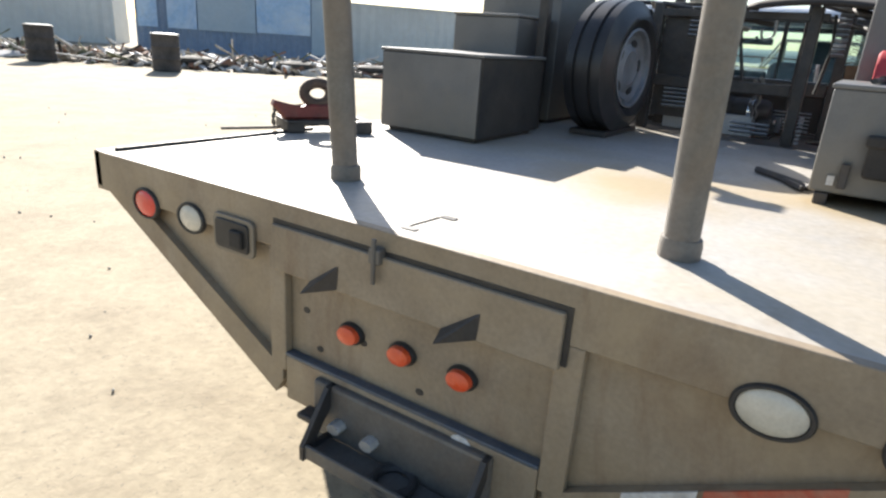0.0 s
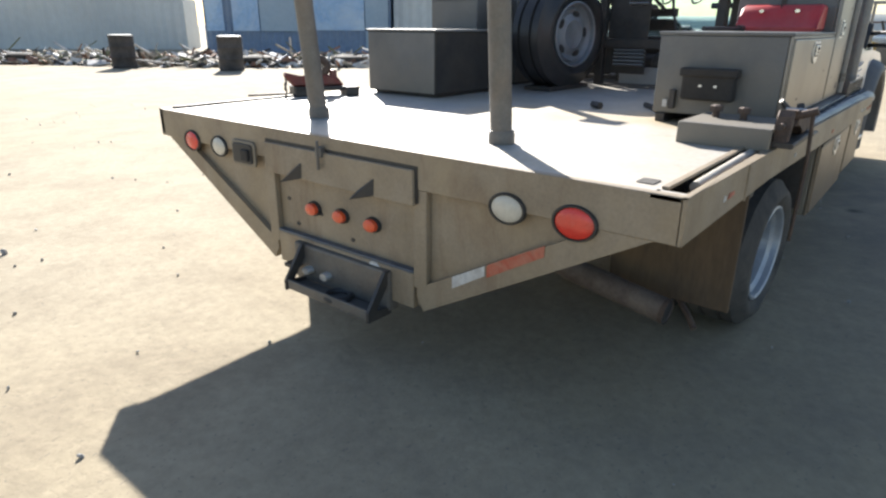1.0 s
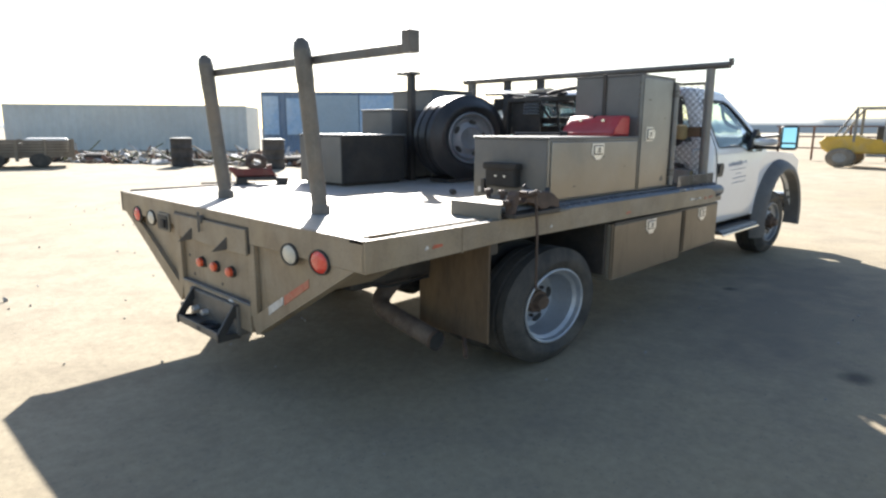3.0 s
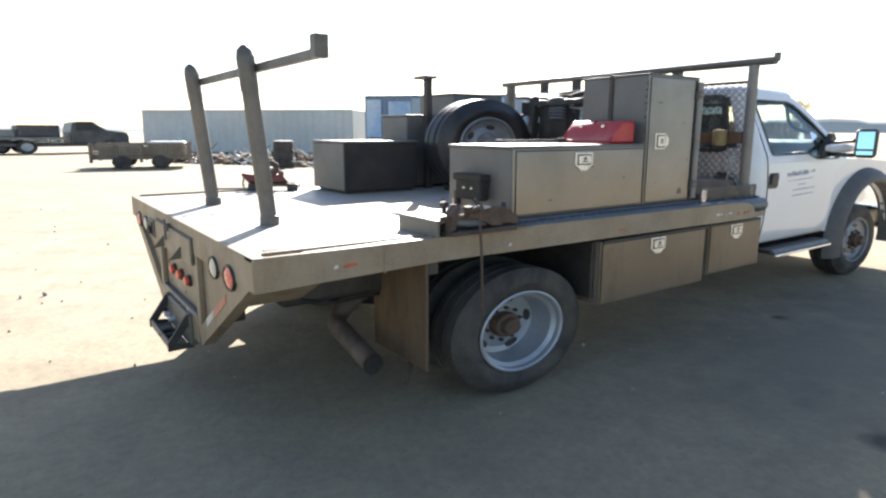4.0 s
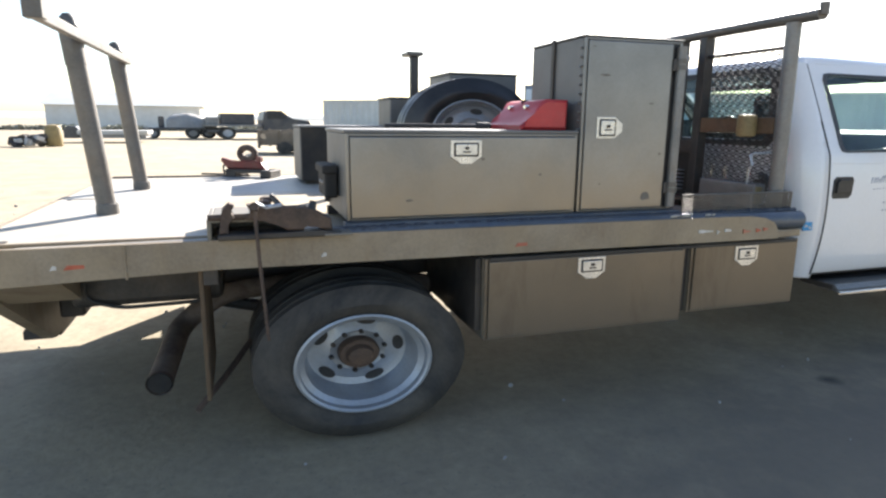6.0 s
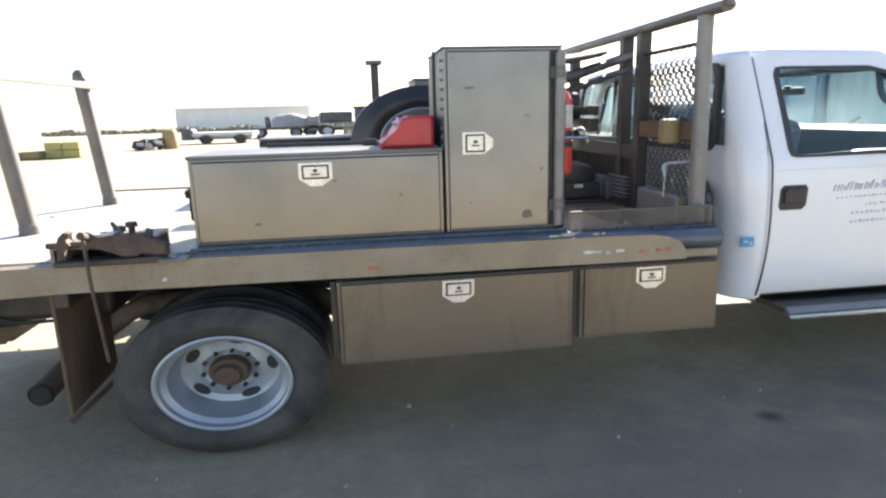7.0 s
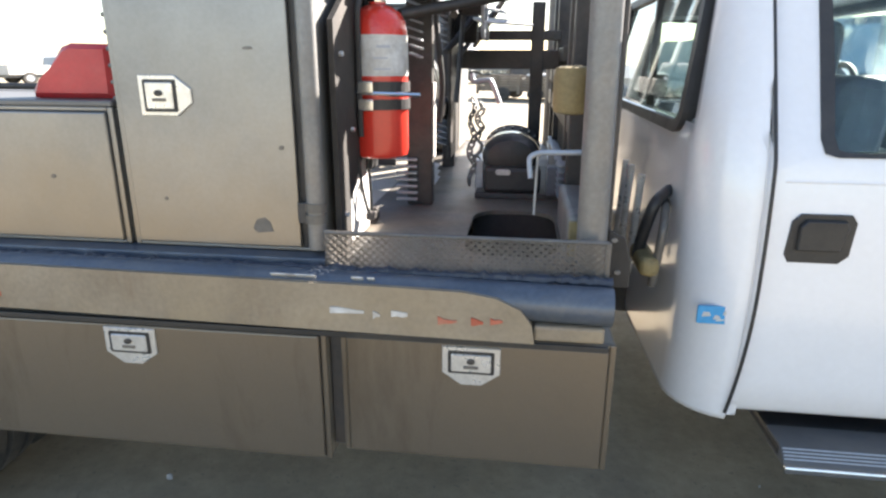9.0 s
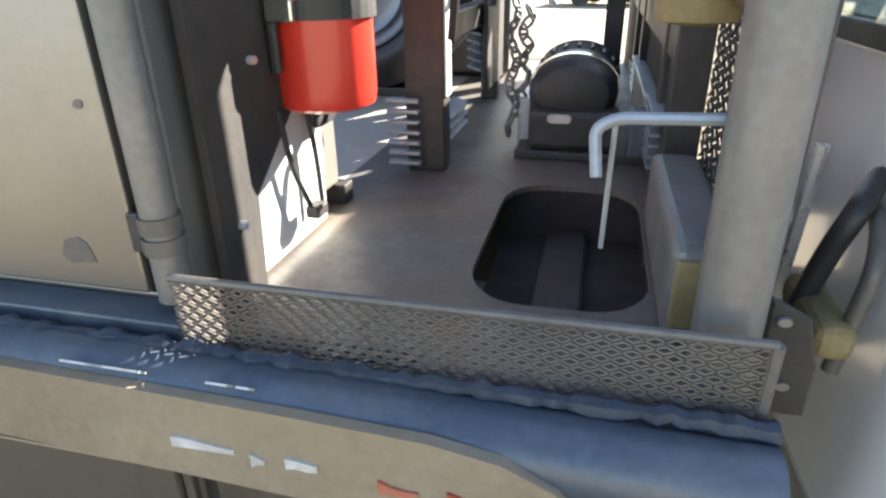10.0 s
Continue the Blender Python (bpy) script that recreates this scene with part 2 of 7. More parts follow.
M_LRED = surface("red_lens", (0.80, 0.06, 0.035), 0.25, 0.0, (0.70, 0.05, 0.03), None, 25, 160, 0.1, 0, 0.2, coat=0.5)
M_LORANGE = surface("orange_red_lens", (0.85, 0.11, 0.03), 0.3, 0.0, (0.75, 0.085, 0.025), None, 25, 160, 0.1, 0, 0.2, coat=0.4)
M_LWHITE = surface("clear_lens", (0.66, 0.62, 0.52), 0.3, 0.0, (0.56, 0.52, 0.43), None, 25, 160, 0.1, 0, 0.2, coat=0.5)
M_TAPEW = surface("white_reflective_tape", (0.72, 0.72, 0.70), 0.4, 0.0, (0.5, 0.49, 0.47), DUST, 25, 90, 0.2, 0.5, 0.05)
M_TAPER = surface("red_reflective_tape", (0.55, 0.10, 0.05), 0.4, 0.0, (0.42, 0.09, 0.05), DUST, 25, 90, 0.2, 0.5, 0.05)
M_STICKER = surface("blue_sticker", (0.03, 0.30, 0.62), 0.4, 0.0, (0.05, 0.36, 0.68), None, 30, 90, 0.1, 0, 0.0)
M_LETTER = plain("faded_lettering", (0.40, 0.42, 0.47), 0.5)
M_YELLOW = surface("yellow_machine_paint", (0.72, 0.46, 0.05), 0.55, 0.0, (0.58, 0.36, 0.05), DUST, 2, 40, 0.2, 0.5, 0.1)
M_FLAP = surface("rusty_rubber_flap", (0.17, 0.115, 0.068), 0.85, 0.0, (0.095, 0.07, 0.05), (0.27, 0.17, 0.08), 5, 70, 0.3, 0.45, 0.2, streak=0.25, runs=(0.07, 0.05, 0.038), runs_amount=0.6)
M_BROWN = surface("rust_brown_paint", (0.17, 0.105, 0.055), 0.7, 0.1, (0.11, 0.072, 0.045), (0.24, 0.18, 0.12), 9, 90, 0.25, 0.4, 0.2)
M_TAN = surface("tan_plastic", (0.33, 0.255, 0.115), 0.65, 0.0, (0.25, 0.19, 0.09), None, 9, 90, 0.25, 0, 0.15)
M_WOOD = surface("weathered_wood", (0.26, 0.22, 0.17), 0.85, 0.0, (0.17, 0.14, 0.11), None, 6, 60, 0.3, 0, 0.3, streak=0.3)

M_WALLW = surface("pale_corrugated_wall", (0.66, 0.68, 0.66), 0.6, 0.1, (0.54, 0.57, 0.57), (0.46, 0.43, 0.38), 0.25, 4, 0.12, 0.4, 0.1)
M_CONT = surface("blue_container_paint", (0.19, 0.27, 0.40), 0.6, 0.1, (0.15, 0.22, 0.33), (0.32, 0.34, 0.37), 0.5, 6, 0.2, 0.35, 0.15)
M_GREYB = surface("grey_blue_panel", (0.33, 0.43, 0.52), 0.5, 0.0, (0.28, 0.37, 0.46), (0.40, 0.45, 0.48), 0.7, 7, 0.1, 0.5, 0.05)
M_PALEB = surface("pale_blue_panel", (0.38, 0.54, 0.72), 0.5, 0.0, (0.22, 0.40, 0.68), (0.62, 0.68, 0.72), 0.9, 7, 0.2, 0.8, 0.05)
M_FARGREY = surface("faded_grey_paint", (0.28, 0.29, 0.29), 0.7, 0.0, (0.21, 0.21, 0.21), DUST, 1.2, 12, 0.25, 0.4, 0.1, vary=0.3)
M_FARDARK = surface("dark_truck_paint", (0.045, 0.055, 0.075), 0.35, 0.0, (0.035, 0.04, 0.055), DUST, 1.5, 12, 0.2, 0.25, 0.05)
M_FARWHITE = surface("sun_bleached_white", (0.60, 0.60, 0.58), 0.6, 0.0, (0.5, 0.5, 0.48), DUST, 1.5, 12, 0.15, 0.3, 0.05)
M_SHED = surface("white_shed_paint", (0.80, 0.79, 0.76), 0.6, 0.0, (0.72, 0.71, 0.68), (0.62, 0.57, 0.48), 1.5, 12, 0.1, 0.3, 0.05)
M_JUNK = [surface("scrap_tan", (0.52, 0.45, 0.35), 0.85, 0.0, (0.22, 0.18, 0.13), None, 3, 25, 0.35, 0, 0.3, vary=0.3),
          surface("scrap_grey", (0.62, 0.61, 0.58), 0.7, 0.0, (0.36, 0.35, 0.34), None, 3, 25, 0.35, 0, 0.3, vary=0.3),
          surface("scrap_dark", (0.095, 0.085, 0.08), 0.8, 0.1, (0.045, 0.042, 0.04), None, 3, 25, 0.35, 0, 0.3, vary=0.3),
          surface("scrap_rust", (0.27, 0.145, 0.09), 0.85, 0.1, (0.17, 0.095, 0.065), None, 3, 25, 0.35, 0, 0.3, vary=0.3),
          surface("scrap_olive", (0.16, 0.17, 0.09), 0.85, 0.0, (0.11, 0.115, 0.065), None, 3, 25, 0.35, 0, 0.3, vary=0.3)]
# Leaf colour lightened to stand in for distance haze.
M_HEDGE = surface("haze_pale_hedge_leaf", (0.40, 0.39, 0.31), 0.9, 0.0, (0.31, 0.31, 0.25), None, 1, 8, 0.3, 0, 0.1)
M_CRATE = surface("dusty_yellow_green_plastic", (0.50, 0.44, 0.13), 0.6, 0.0, (0.40, 0.35, 0.11), DUST, 2, 30, 0.2, 0.4, 0.1)
# Haze is put into this colour: the far hills are paled.
M_SCRUB = surface("haze_pale_hills", (0.66, 0.66, 0.60), 0.9, 0.0, (0.58, 0.58, 0.53), None, 3, 25, 0.3, 0, 0.2)


def ground_material():
    m, nt, bsdf = nodes_of("packed_sandy_dirt")
    n, k = nt.nodes, nt.links
    tc = n.new("ShaderNodeTexCoord")

    def tex(scale, detail, rough, lo, hi):
        t = n.new("ShaderNodeTexNoise")
        t.inputs["Scale"].default_value, t.inputs["Detail"].default_value, t.inputs["Roughness"].default_value = scale, detail, rough
        k.new(tc.outputs["Object"], t.inputs["Vector"])
        r = n.new("ShaderNodeMapRange")
        r.inputs[1].default_value, r.inputs[2].default_value = lo, hi
        k.new(t.outputs[0], r.inputs[0])
        return t, r

    def blend(a, b, fac, kind="MIX"):
        x = n.new("ShaderNodeMix")
        x.data_type, x.blend_type = "RGBA", kind
        for slot, v in ((6, a), (7, b), (0, fac)):
            if isinstance(v, (tuple, float)):
                x.inputs[slot].default_value = v
            else:
                k.new(v, x.inputs[slot])
        return x.outputs[2]

    _, wide = tex(0.12, 6, 0.6, 0.38, 0.66)
    _, mid = tex(1.6, 9, 0.72, 0.44, 0.64)
    small, fine = tex(22, 8, 0.7, 0.35, 0.7)
    _, specks = tex(55, 2, 0.5, 0.66, 0.70)
    c = blend((0.40, 0.345, 0.25, 1), (0.36, 0.295, 0.19, 1), wide.outputs[0])
    c = blend(c, (0.30, 0.25, 0.175, 1), mid.outputs[0])
    grey = n.new("ShaderNodeMapRange")
    grey.inputs[3].default_value, grey.inputs[4].default_value = 1.0, 0.78
    k.new(fine.outputs[0], grey.inputs[0])
    c = blend(c, grey.outputs[0], 1.0, "MULTIPLY")
    half = n.new("ShaderNodeMath")
    half.operation = "MULTIPLY"
    half.inputs[1].default_value = 0.5
    k.new(specks.outputs[0], half.inputs[0])
    c = blend(c, (0.17, 0.15, 0.12, 1), half.outputs[0])
    k.new(c, bsdf.inputs["Base Color"])
    bsdf.inputs["Roughness"].default_value = 0.95
    bp = n.new("ShaderNodeBump")
    bp.inputs["Strength"].default_value, bp.inputs["Distance"].default_value = 0.35, 0.02
    k.new(small.outputs[0], bp.inputs["Height"])
    k.new(bp.outputs[0], bsdf.inputs["Normal"])
    return m


M_GROUND = ground_material()
# Shade beside the truck, put into the dirt's colour as two wide patches.
add_stain_or_shade(M_GROUND, ((3.1, -1.9, 1.7, 1.1), (4.4, -1.7, 1.2, 0.9)), (0.165, 0.143, 0.116), -0.01, 0.75)
add_stain_or_shade(M_GROUND, ((3.62, -1.37, 0.09, 0.07), (2.2, -2.5, 0.12, 0.1)), (0.05, 0.045, 0.04), -0.01, 0.8)


# ---- building tools ----
def part(name, bm, mat, parent=None, label="", smooth=False, kind=""):
    me = bpy.data.meshes.new(name)
    bmesh.ops.recalc_face_normals(bm, faces=bm.faces)
    bm.to_mesh(me)
    bm.free()
    me.materials.append(mat)
    if smooth:
        me.polygons.foreach_set("use_smooth", [True] * len(me.polygons))
        me.set_sharp_from_angle(angle=radians(38))
    ob = new(name, me)
    if parent:
        ob.parent = parent
        if parent.type == "EMPTY":
            ob.matrix_parent_inverse = Matrix.Translation(-parent.location)
    if label or kind:
        tagged(ob, label=label, kind=kind)
    return ob


def thing(name, label, category, group="", kind="", at=(0, 0, 0)):
    e = new(name)
    e.empty_display_size = 0.1
    e.location = at
    return tagged(e, label, category, group, kind)


def bm_new():
    return bmesh.new()


def bx(bm, a, b, bev=0.0, seg=2, turn=None):
    """A box from corner a to corner b, its edges rounded by bev."""
    lo = [min(p, q) for p, q in zip(a, b)]
    hi = [max(p, q) for p, q in zip(a, b)]
    c = Vector([(p + q) / 2 for p, q in zip(lo, hi)])
    m = Matrix.Diagonal([q - p for p, q in zip(lo, hi)] + [1])
    r = bmesh.ops.create_cube(bm, size=1, matrix=Matrix.Translation(c) @ (turn or Matrix()) @ m)
    if bev:
        es = {e for v in r["verts"] for e in v.link_edges}
        bmesh.ops.bevel(bm, geom=list(es), offset=bev, segments=seg, affect="EDGES", profile=0.5)
    return bm


def pipe(bm, pts, r, seg=12, caps=True, flat=1.0):
    """A round bar along pts; r is one radius or one for each point. flat squeezes it in height."""
    pts = [Vector(p) for p in pts]
    rs = r if isinstance(r, (list, tuple)) else [r] * len(pts)
    rings = []
    up = None
    for i, p in enumerate(pts):
        d = (pts[min(i + 1, len(pts) - 1)] - pts[max(i - 1, 0)]).normalized()
        if up is None:
            up = Vector((0, 0, 1)) if abs(d.z) < 0.9 else Vector((1, 0, 0))
        s = d.cross(up).normalized()
        up = s.cross(d).normalized()
        ring = []
        for j in range(seg):
            a = 2 * math.pi * j / seg
            o = (s * math.cos(a) + up * math.sin(a)) * rs[i]
            o.z *= flat
            ring.append(bm.verts.new(p + o))
        rings.append(ring)
    for a, b in zip(rings, rings[1:]):
        for j in range(seg):
            bm.faces.new((a[j], a[(j + 1) % seg], b[(j + 1) % seg], b[j]))
    if caps:
        bm.faces.new(rings[0][::-1])
        bm.faces.new(rings[-1])
    return bm


def arc(pts, radius, n=5):
    """A polyline with its inner corners rounded."""
    pts = [Vector(p) for p in pts]
    out = [pts[0]]
    for a, b, c in zip(pts, pts[1:], pts[2:]):
        u, v = (a - b), (c - b)
        k = min(radius, u.length * 0.45, v.length * 0.45)
        p, q = b + u.normalized() * k, b + v.normalized() * k
        for i in range(n + 1):
            t = i / n
            out.append(p * (1 - t) ** 2 + b * 2 * t * (1 - t) + q * t * t)
    return out + [pts[-1]]


def slab(bm, outline, axis, lo, hi, bev=0.0):
    """A flat plate: an outline in two axes, thick from lo to hi along the third."""
    def put(u, v, w):
        return {"x": (w, u, v), "y": (u, w, v), "z": (u, v, w)}[axis]
    a = [bm.verts.new(put(u, v, lo)) for u, v in outline]
    b = [bm.verts.new(put(u, v, hi)) for u, v in outline]
    fs = [bm.faces.new(a), bm.faces.new(b[::-1])]
    for i in range(len(a)):
        j = (i + 1) % len(a)
        fs.append(bm.faces.new((a[i], b[i], b[j], a[j])))
    if bev:
        es = {e for f in fs[:2] for e in f.edges}
        bmesh.ops.bevel(bm, geom=list(es), offset=bev, segments=1, affect="EDGES")
    return bm


def rounded(x0, x1, y0, y1, r, n=4, ry=None):
    """A rectangle's outline with rounded corners."""
    ry = ry or r
    out = []
    for cx, cy, a0 in ((x1 - r, y1 - ry, 0), (x0 + r, y1 - ry, 90), (x0 + r, y0 + ry, 180), (x1 - r, y0 + ry, 270)):
        for i in range(n + 1):
            a = radians(a0 + 90 * i / n)
            out.append((cx + r * math.cos(a), cy + ry * math.sin(a)))
    return out


LOW = 0.74


def lathe(bm, profile, centre, axis="y", seg=40, low=LOW, closed=False, start=True):
    """A turned shape: profile of (radius, along); low is its height against its width."""
    c = Vector(centre)
    rings = []
    for r, w in profile:
        ring = []
        for j in range(seg):
            a = 2 * math.pi * j / seg
            u, v = r * math.cos(a), r * math.sin(a)
            o = {"y": (u, w, v * low), "x": (w, u, v * low), "z": (u, v, w)}[axis]
            ring.append(bm.verts.new(c + Vector(o)))
        rings.append(ring)
    pairs = list(zip(rings, rings[1:])) + ([(rings[-1], rings[0])] if closed else [])
    for a, b in pairs:
        for j in range(seg):
            bm.faces.new((a[j], a[(j + 1) % seg], b[(j + 1) % seg], b[j]))
    if not closed:
        for ring in (rings[0], rings[-1]) if start else (rings[-1],):
            bm.faces.new(ring)
    return bm


def disc(bm, centre, r, h, axis="x", seg=24, low=LOW, dome=0.0):
    """A round button: a short cylinder along axis with a softly domed face."""
    s = 1 if h > 0 else -1
    return lathe(bm, [(r, 0), (r, h * 0.7), (r * 0.93, h), (r * 0.6, h + s * dome * 0.6), (r * 0.05, h + s * dome)], centre, axis, seg, low)


def expanded(bm, u0, u1, v0, v1, du, dv, place, w=0.0035, depth=0.003):
    """Expanded metal: crossing zigzag strands in a rectangle; place(u, v, out) gives the point."""
    nu, nv = max(2, round((u1 - u0) / du) * 2), max(1, round((v1 - v0) / dv))
    su, sv = (u1 - u0) / nu, (v1 - v0) / nv
    for row in range(nv + 1):
        for ph in (0, 1):
            if row == nv and ph == 1 or row == 0 and ph == 0:
                continue
            prev = None
            for i in range(nu + 1):
                up = (i + row) % 2 == 1
                off = (0.5 if up else 0.0) * (1 if ph else -1)
                u, v = u0 + i * su, v0 + (row + off) * sv
                a = [bm.verts.new(place(u, v + s * w, o)) for s, o in ((-1, 0), (1, 0), (1, depth), (-1, depth))]
                if prev:
                    for j in range(4):
                        bm.faces.new((prev[j], prev[(j + 1) % 4], a[(j + 1) % 4], a[j]))
                prev = a
    return bm


# ---- ground ----
def build_ground():
    bm = bm_new()
    n, half = 90, 9.0
    def h(x, y):
        d = max(abs(x - 1.5), abs(y))
        k = min(1.0, max(0.0, (d - 0.5) / 3.0))
        return 0.010 * noise.noise((x * 0.9, y * 0.9, 0)) * k + 0.005 * noise.noise((x * 4, y * 4, 3)) - 0.012
    steps = [-2500, -600, -180, -70, -35, -18] + [-9 + 18 * i / n for i in range(n + 1)] + [18, 35, 70, 180, 600, 2500]
    rows = [[bm.verts.new((x + 1.5, y, h(x + 1.5, y) if abs(x) <= half and abs(y) <= half else -0.012)) for x in steps] for y in steps]
    for a, b in zip(rows, rows[1:]):
        for i in range(len(a) - 1):
            bm.faces.new((a[i], a[i + 1], b[i + 1], b[i]))
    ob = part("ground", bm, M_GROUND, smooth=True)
    tagged(ob, "pale packed sandy dirt of an open yard", "ground", kind="structure")
    bm = bm_new()
    rnd = random.Random(3)
    for i in range(420):
        x, y = rnd.uniform(-5, 7), rnd.uniform(-5, 9)
        r = rnd.uniform(0.004, 0.016) * (1 if rnd.random() < 0.93 else 2)
        m = Matrix.Translation((x, y, -0.010 + r * 0.3)) @ Euler((rnd.random() * 6, rnd.random() * 6, rnd.random() * 6)).to_matrix().to_4x4() @ Matrix.Diagonal((r, r * rnd.uniform(0.5, 1), r * 0.5, 1))
        bmesh.ops.create_icosphere(bm, subdivisions=1, radius=1, matrix=m)
    tagged(part("pebbles", bm, M_JUNK[1]), "small stones and crumbs scattered over the dirt", "stones", kind="stuff")


build_ground()

# ---- the flatbed service truck ----
B = 0.82
truck = thing("service_truck", "white flatbed service truck with a dusty grey steel bed", "truck")


def build_bed():
    deck = part("deck", bx(bm_new(), (0.03, -1.20, B - 0.012), (2.66, 1.24, B)), M_DECK, truck, "worn dusty steel deck plate")
    # the front strip of the deck has an oval opening over the frame
    bm = bm_new()
    hole = rounded(3.008, 3.260, -1.067, -0.575, 0.080, 6, 0.10)
    cx, cy = 3.134, -0.82
    inner, outer = [], []
    for u, v in hole:
        dx, dy = u - cx, v - cy
        k = min((3.36 - cx) / dx if dx > 1e-6 else 1e9, (2.99 - cx) / dx if dx < -1e-6 else 1e9,
                (-0.30 - cy) / dy if dy > 1e-6 else 1e9, (-1.28 - cy) / dy if dy < -1e-6 else 1e9)
        inner.append((u, v))
        outer.append((cx + dx * k, cy + dy * k))
    for zt in (B, B - 0.012):
        a = [bm.verts.new((u, v, zt)) for u, v in inner]
        b = [bm.verts.new((u, v, zt)) for u, v in outer]
        for i in range(len(a)):
            j = (i + 1) % len(a)
            bm.faces.new((a[i], a[j], b[j], b[i]))
        if zt == B:
            top = a
        else:
            for i in range(len(a)):
                j = (i + 1) % len(a)
                bm.faces.new((top[i], top[j], a[j], a[i]))
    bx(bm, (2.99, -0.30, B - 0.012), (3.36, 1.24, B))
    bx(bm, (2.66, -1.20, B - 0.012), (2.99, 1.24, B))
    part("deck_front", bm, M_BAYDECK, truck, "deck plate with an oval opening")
    # Added black sheets that paint in the shade below the opening.
    part("well_shade_floor", bx(bm_new(), (3.0, -1.08, 0.7085), (3.275, -0.577, 0.7095)), M_PLATE, truck, "black sheet that paints in the shade under the opening")
    part("well_shade_wall", bx(bm_new(), (3.0, -0.575, 0.62), (3.275, -0.565, B - 0.014)), M_PLATE, truck)
    part("frame_cover", bx(bm_new(), (3.09, -1.10, B - 0.11), (3.17, -0.50, B - 0.09), 0.005), M_DARK, truck)
    bm = bm_new()
    for i in range(9):
        x = 0.25 + i * 0.38
        bx(bm, (x, -1.2, B - 0.085), (x + 0.05, 1.2, B - 0.014))
    part("floor_grid", bm, M_DARK, truck, "dark steel bed cross members")
    # right side: skirt plate with a rounded front end, over a round rail
    ys = lambda x: -1.283 - 0.024 * x
    bm = bm_new()
    prof = [(0.0, B - 0.124), (0.0, B + 0.002), (0.8, B + 0.006)] + [(x, B + 0.012) for x in (1.2, 1.6, 2.4, 2.9)]
    prof += [(3.04, B + 0.010), (3.11, B + 0.0), (3.16, B - 0.022), (3.185, B - 0.055), (3.192, B - 0.095)]
    prof += [(x, B - 0.096) for x in (2.9, 2.4, 1.6, 0.8)]
    a = [bm.verts.new((x, ys(x), z)) for x, z in prof]
    b = [bm.verts.new((x, ys(x) + 0.014, z)) for x, z in prof]
    bm.faces.new(a), bm.faces.new(b[::-1])
    for i in range(len(a)):
        j = (i + 1) % len(a)
        bm.faces.new((a[i], b[i], b[j], a[j]))
    skirt = part("side_skirt", bm, M_BED, truck, "dusty tan-grey side skirt plate with a rounded end")
    part("weld_seam", pipe(bm_new(), [(0.52, ys(0.52) - 0.001, B - 0.112), (0.52, ys(0.52) - 0.001, B)], 0.004, 6), M_BED, skirt)
    for i, (x0, x1, z, m) in enumerate(((2.755, 2.83, B - 0.047, M_TAPEW), (2.85, 2.865, B - 0.052, M_TAPEW), (2.89, 2.925, B - 0.047, M_TAPEW), (2.99, 3.03, B - 0.055, M_TAPER), (3.06, 3.085, B - 0.053, M_TAPER), (3.10, 3.125, B - 0.05, M_TAPER))):
        rnd = random.Random(i)
        o = [(x0 + (x1 - x0) * t, z + 0.008 * s * (1 - 0.7 * t) + rnd.uniform(-0.002, 0.002)) for s, ts in ((-1, (0, 0.35, 0.7, 1)), (1, (1, 0.7, 0.35, 0))) for t in ts]
        part("tape_scrap", slab(bm_new(), o, "y", ys(x0) - 0.004, ys(x0) + 0.001), m, skirt, "torn scrap of reflective tape")
    for i, (x0, x1, m) in enumerate(((0.34, 0.40, M_TAPER), (0.30, 0.32, M_TAPEW), (1.15, 1.17, M_TAPEW), (1.9, 1.95, M_TAPER))):
        part("tape_scrap", slab(bm_new(), [(x0, B - 0.07), (x1, B - 0.067), (x1, B - 0.056), (x0 + 0.01, B - 0.054)], "y", ys(x0) - 0.003, ys(x0) + 0.001), m, skirt, "torn scrap of reflective tape")
    part("side_rail", pipe(bm_new(), [(1.02, -1.262, B + 0.0), (2.6, -1.298, B - 0.012), (3.30, -1.312, B - 0.022), (3.35, -1.313, B - 0.022)], [0.03, 0.04, 0.041, 0.041], 18), M_BLUE, truck, "round blue-grey side rail tube", smooth=True)
    part("rail_saddle", bx(bm_new(), (3.19, -1.345, B - 0.095), (3.335, -1.27, B - 0.06), 0.006), M_BED, truck)
    bm = bm_new()
    bx(bm, (0.0, -1.285, B - 0.004), (0.80, -1.268, B + 0.004), 0.002)
    bx(bm, (0.06, -1.215, B - 0.002), (0.80, -1.195, B + 0.008), 0.002)
    part("edge_strip", bm, M_BED, truck, "raised edge strips beside a narrow slot")
    part("slot_bed", bx(bm_new(), (0.05, -1.268, B - 0.07), (0.80, -1.19, B - 0.06)), M_DARK, truck)
    part("slot_tube", pipe(bm_new(), [(0.20, -1.238, B - 0.016), (0.80, -1.236, B - 0.012)], 0.016, 12), M_DECK, truck, "pale tube lying in the slot", smooth=True)
    # A black plate on the deck paints in this hole's shade.
    part("deck_hole", slab(bm_new(), rounded(0.085, 0.145, -1.165, -1.115, 0.008), "z", B, B + 0.0025), M_PLATE, truck)
    bm = bm_new()
    slab(bm, [(0.0, -1.19), (0.0, -1.268), (0.05, -1.268), (0.05, -1.19)], "z", B - 0.012, B)
    part("deck_corner", bm, M_DECK, truck)
    # left side
    part("side_skirt", bx(bm_new(), (0.0, 1.24, B - 0.115), (3.3, 1.275, B + 0.004), 0.004), M_BED, truck)
    part("left_edge_lip", bx(bm_new(), (0.05, 1.225, B), (0.95, 1.24, B + 0.012), 0.003), M_DARK, truck)
    for y in (-0.42, 0.42):
        part("frame_rail", bx(bm_new(), (0.10, y - 0.04, 0.44), (6.1, y + 0.04, 0.60), 0.008), M_DARK, truck)
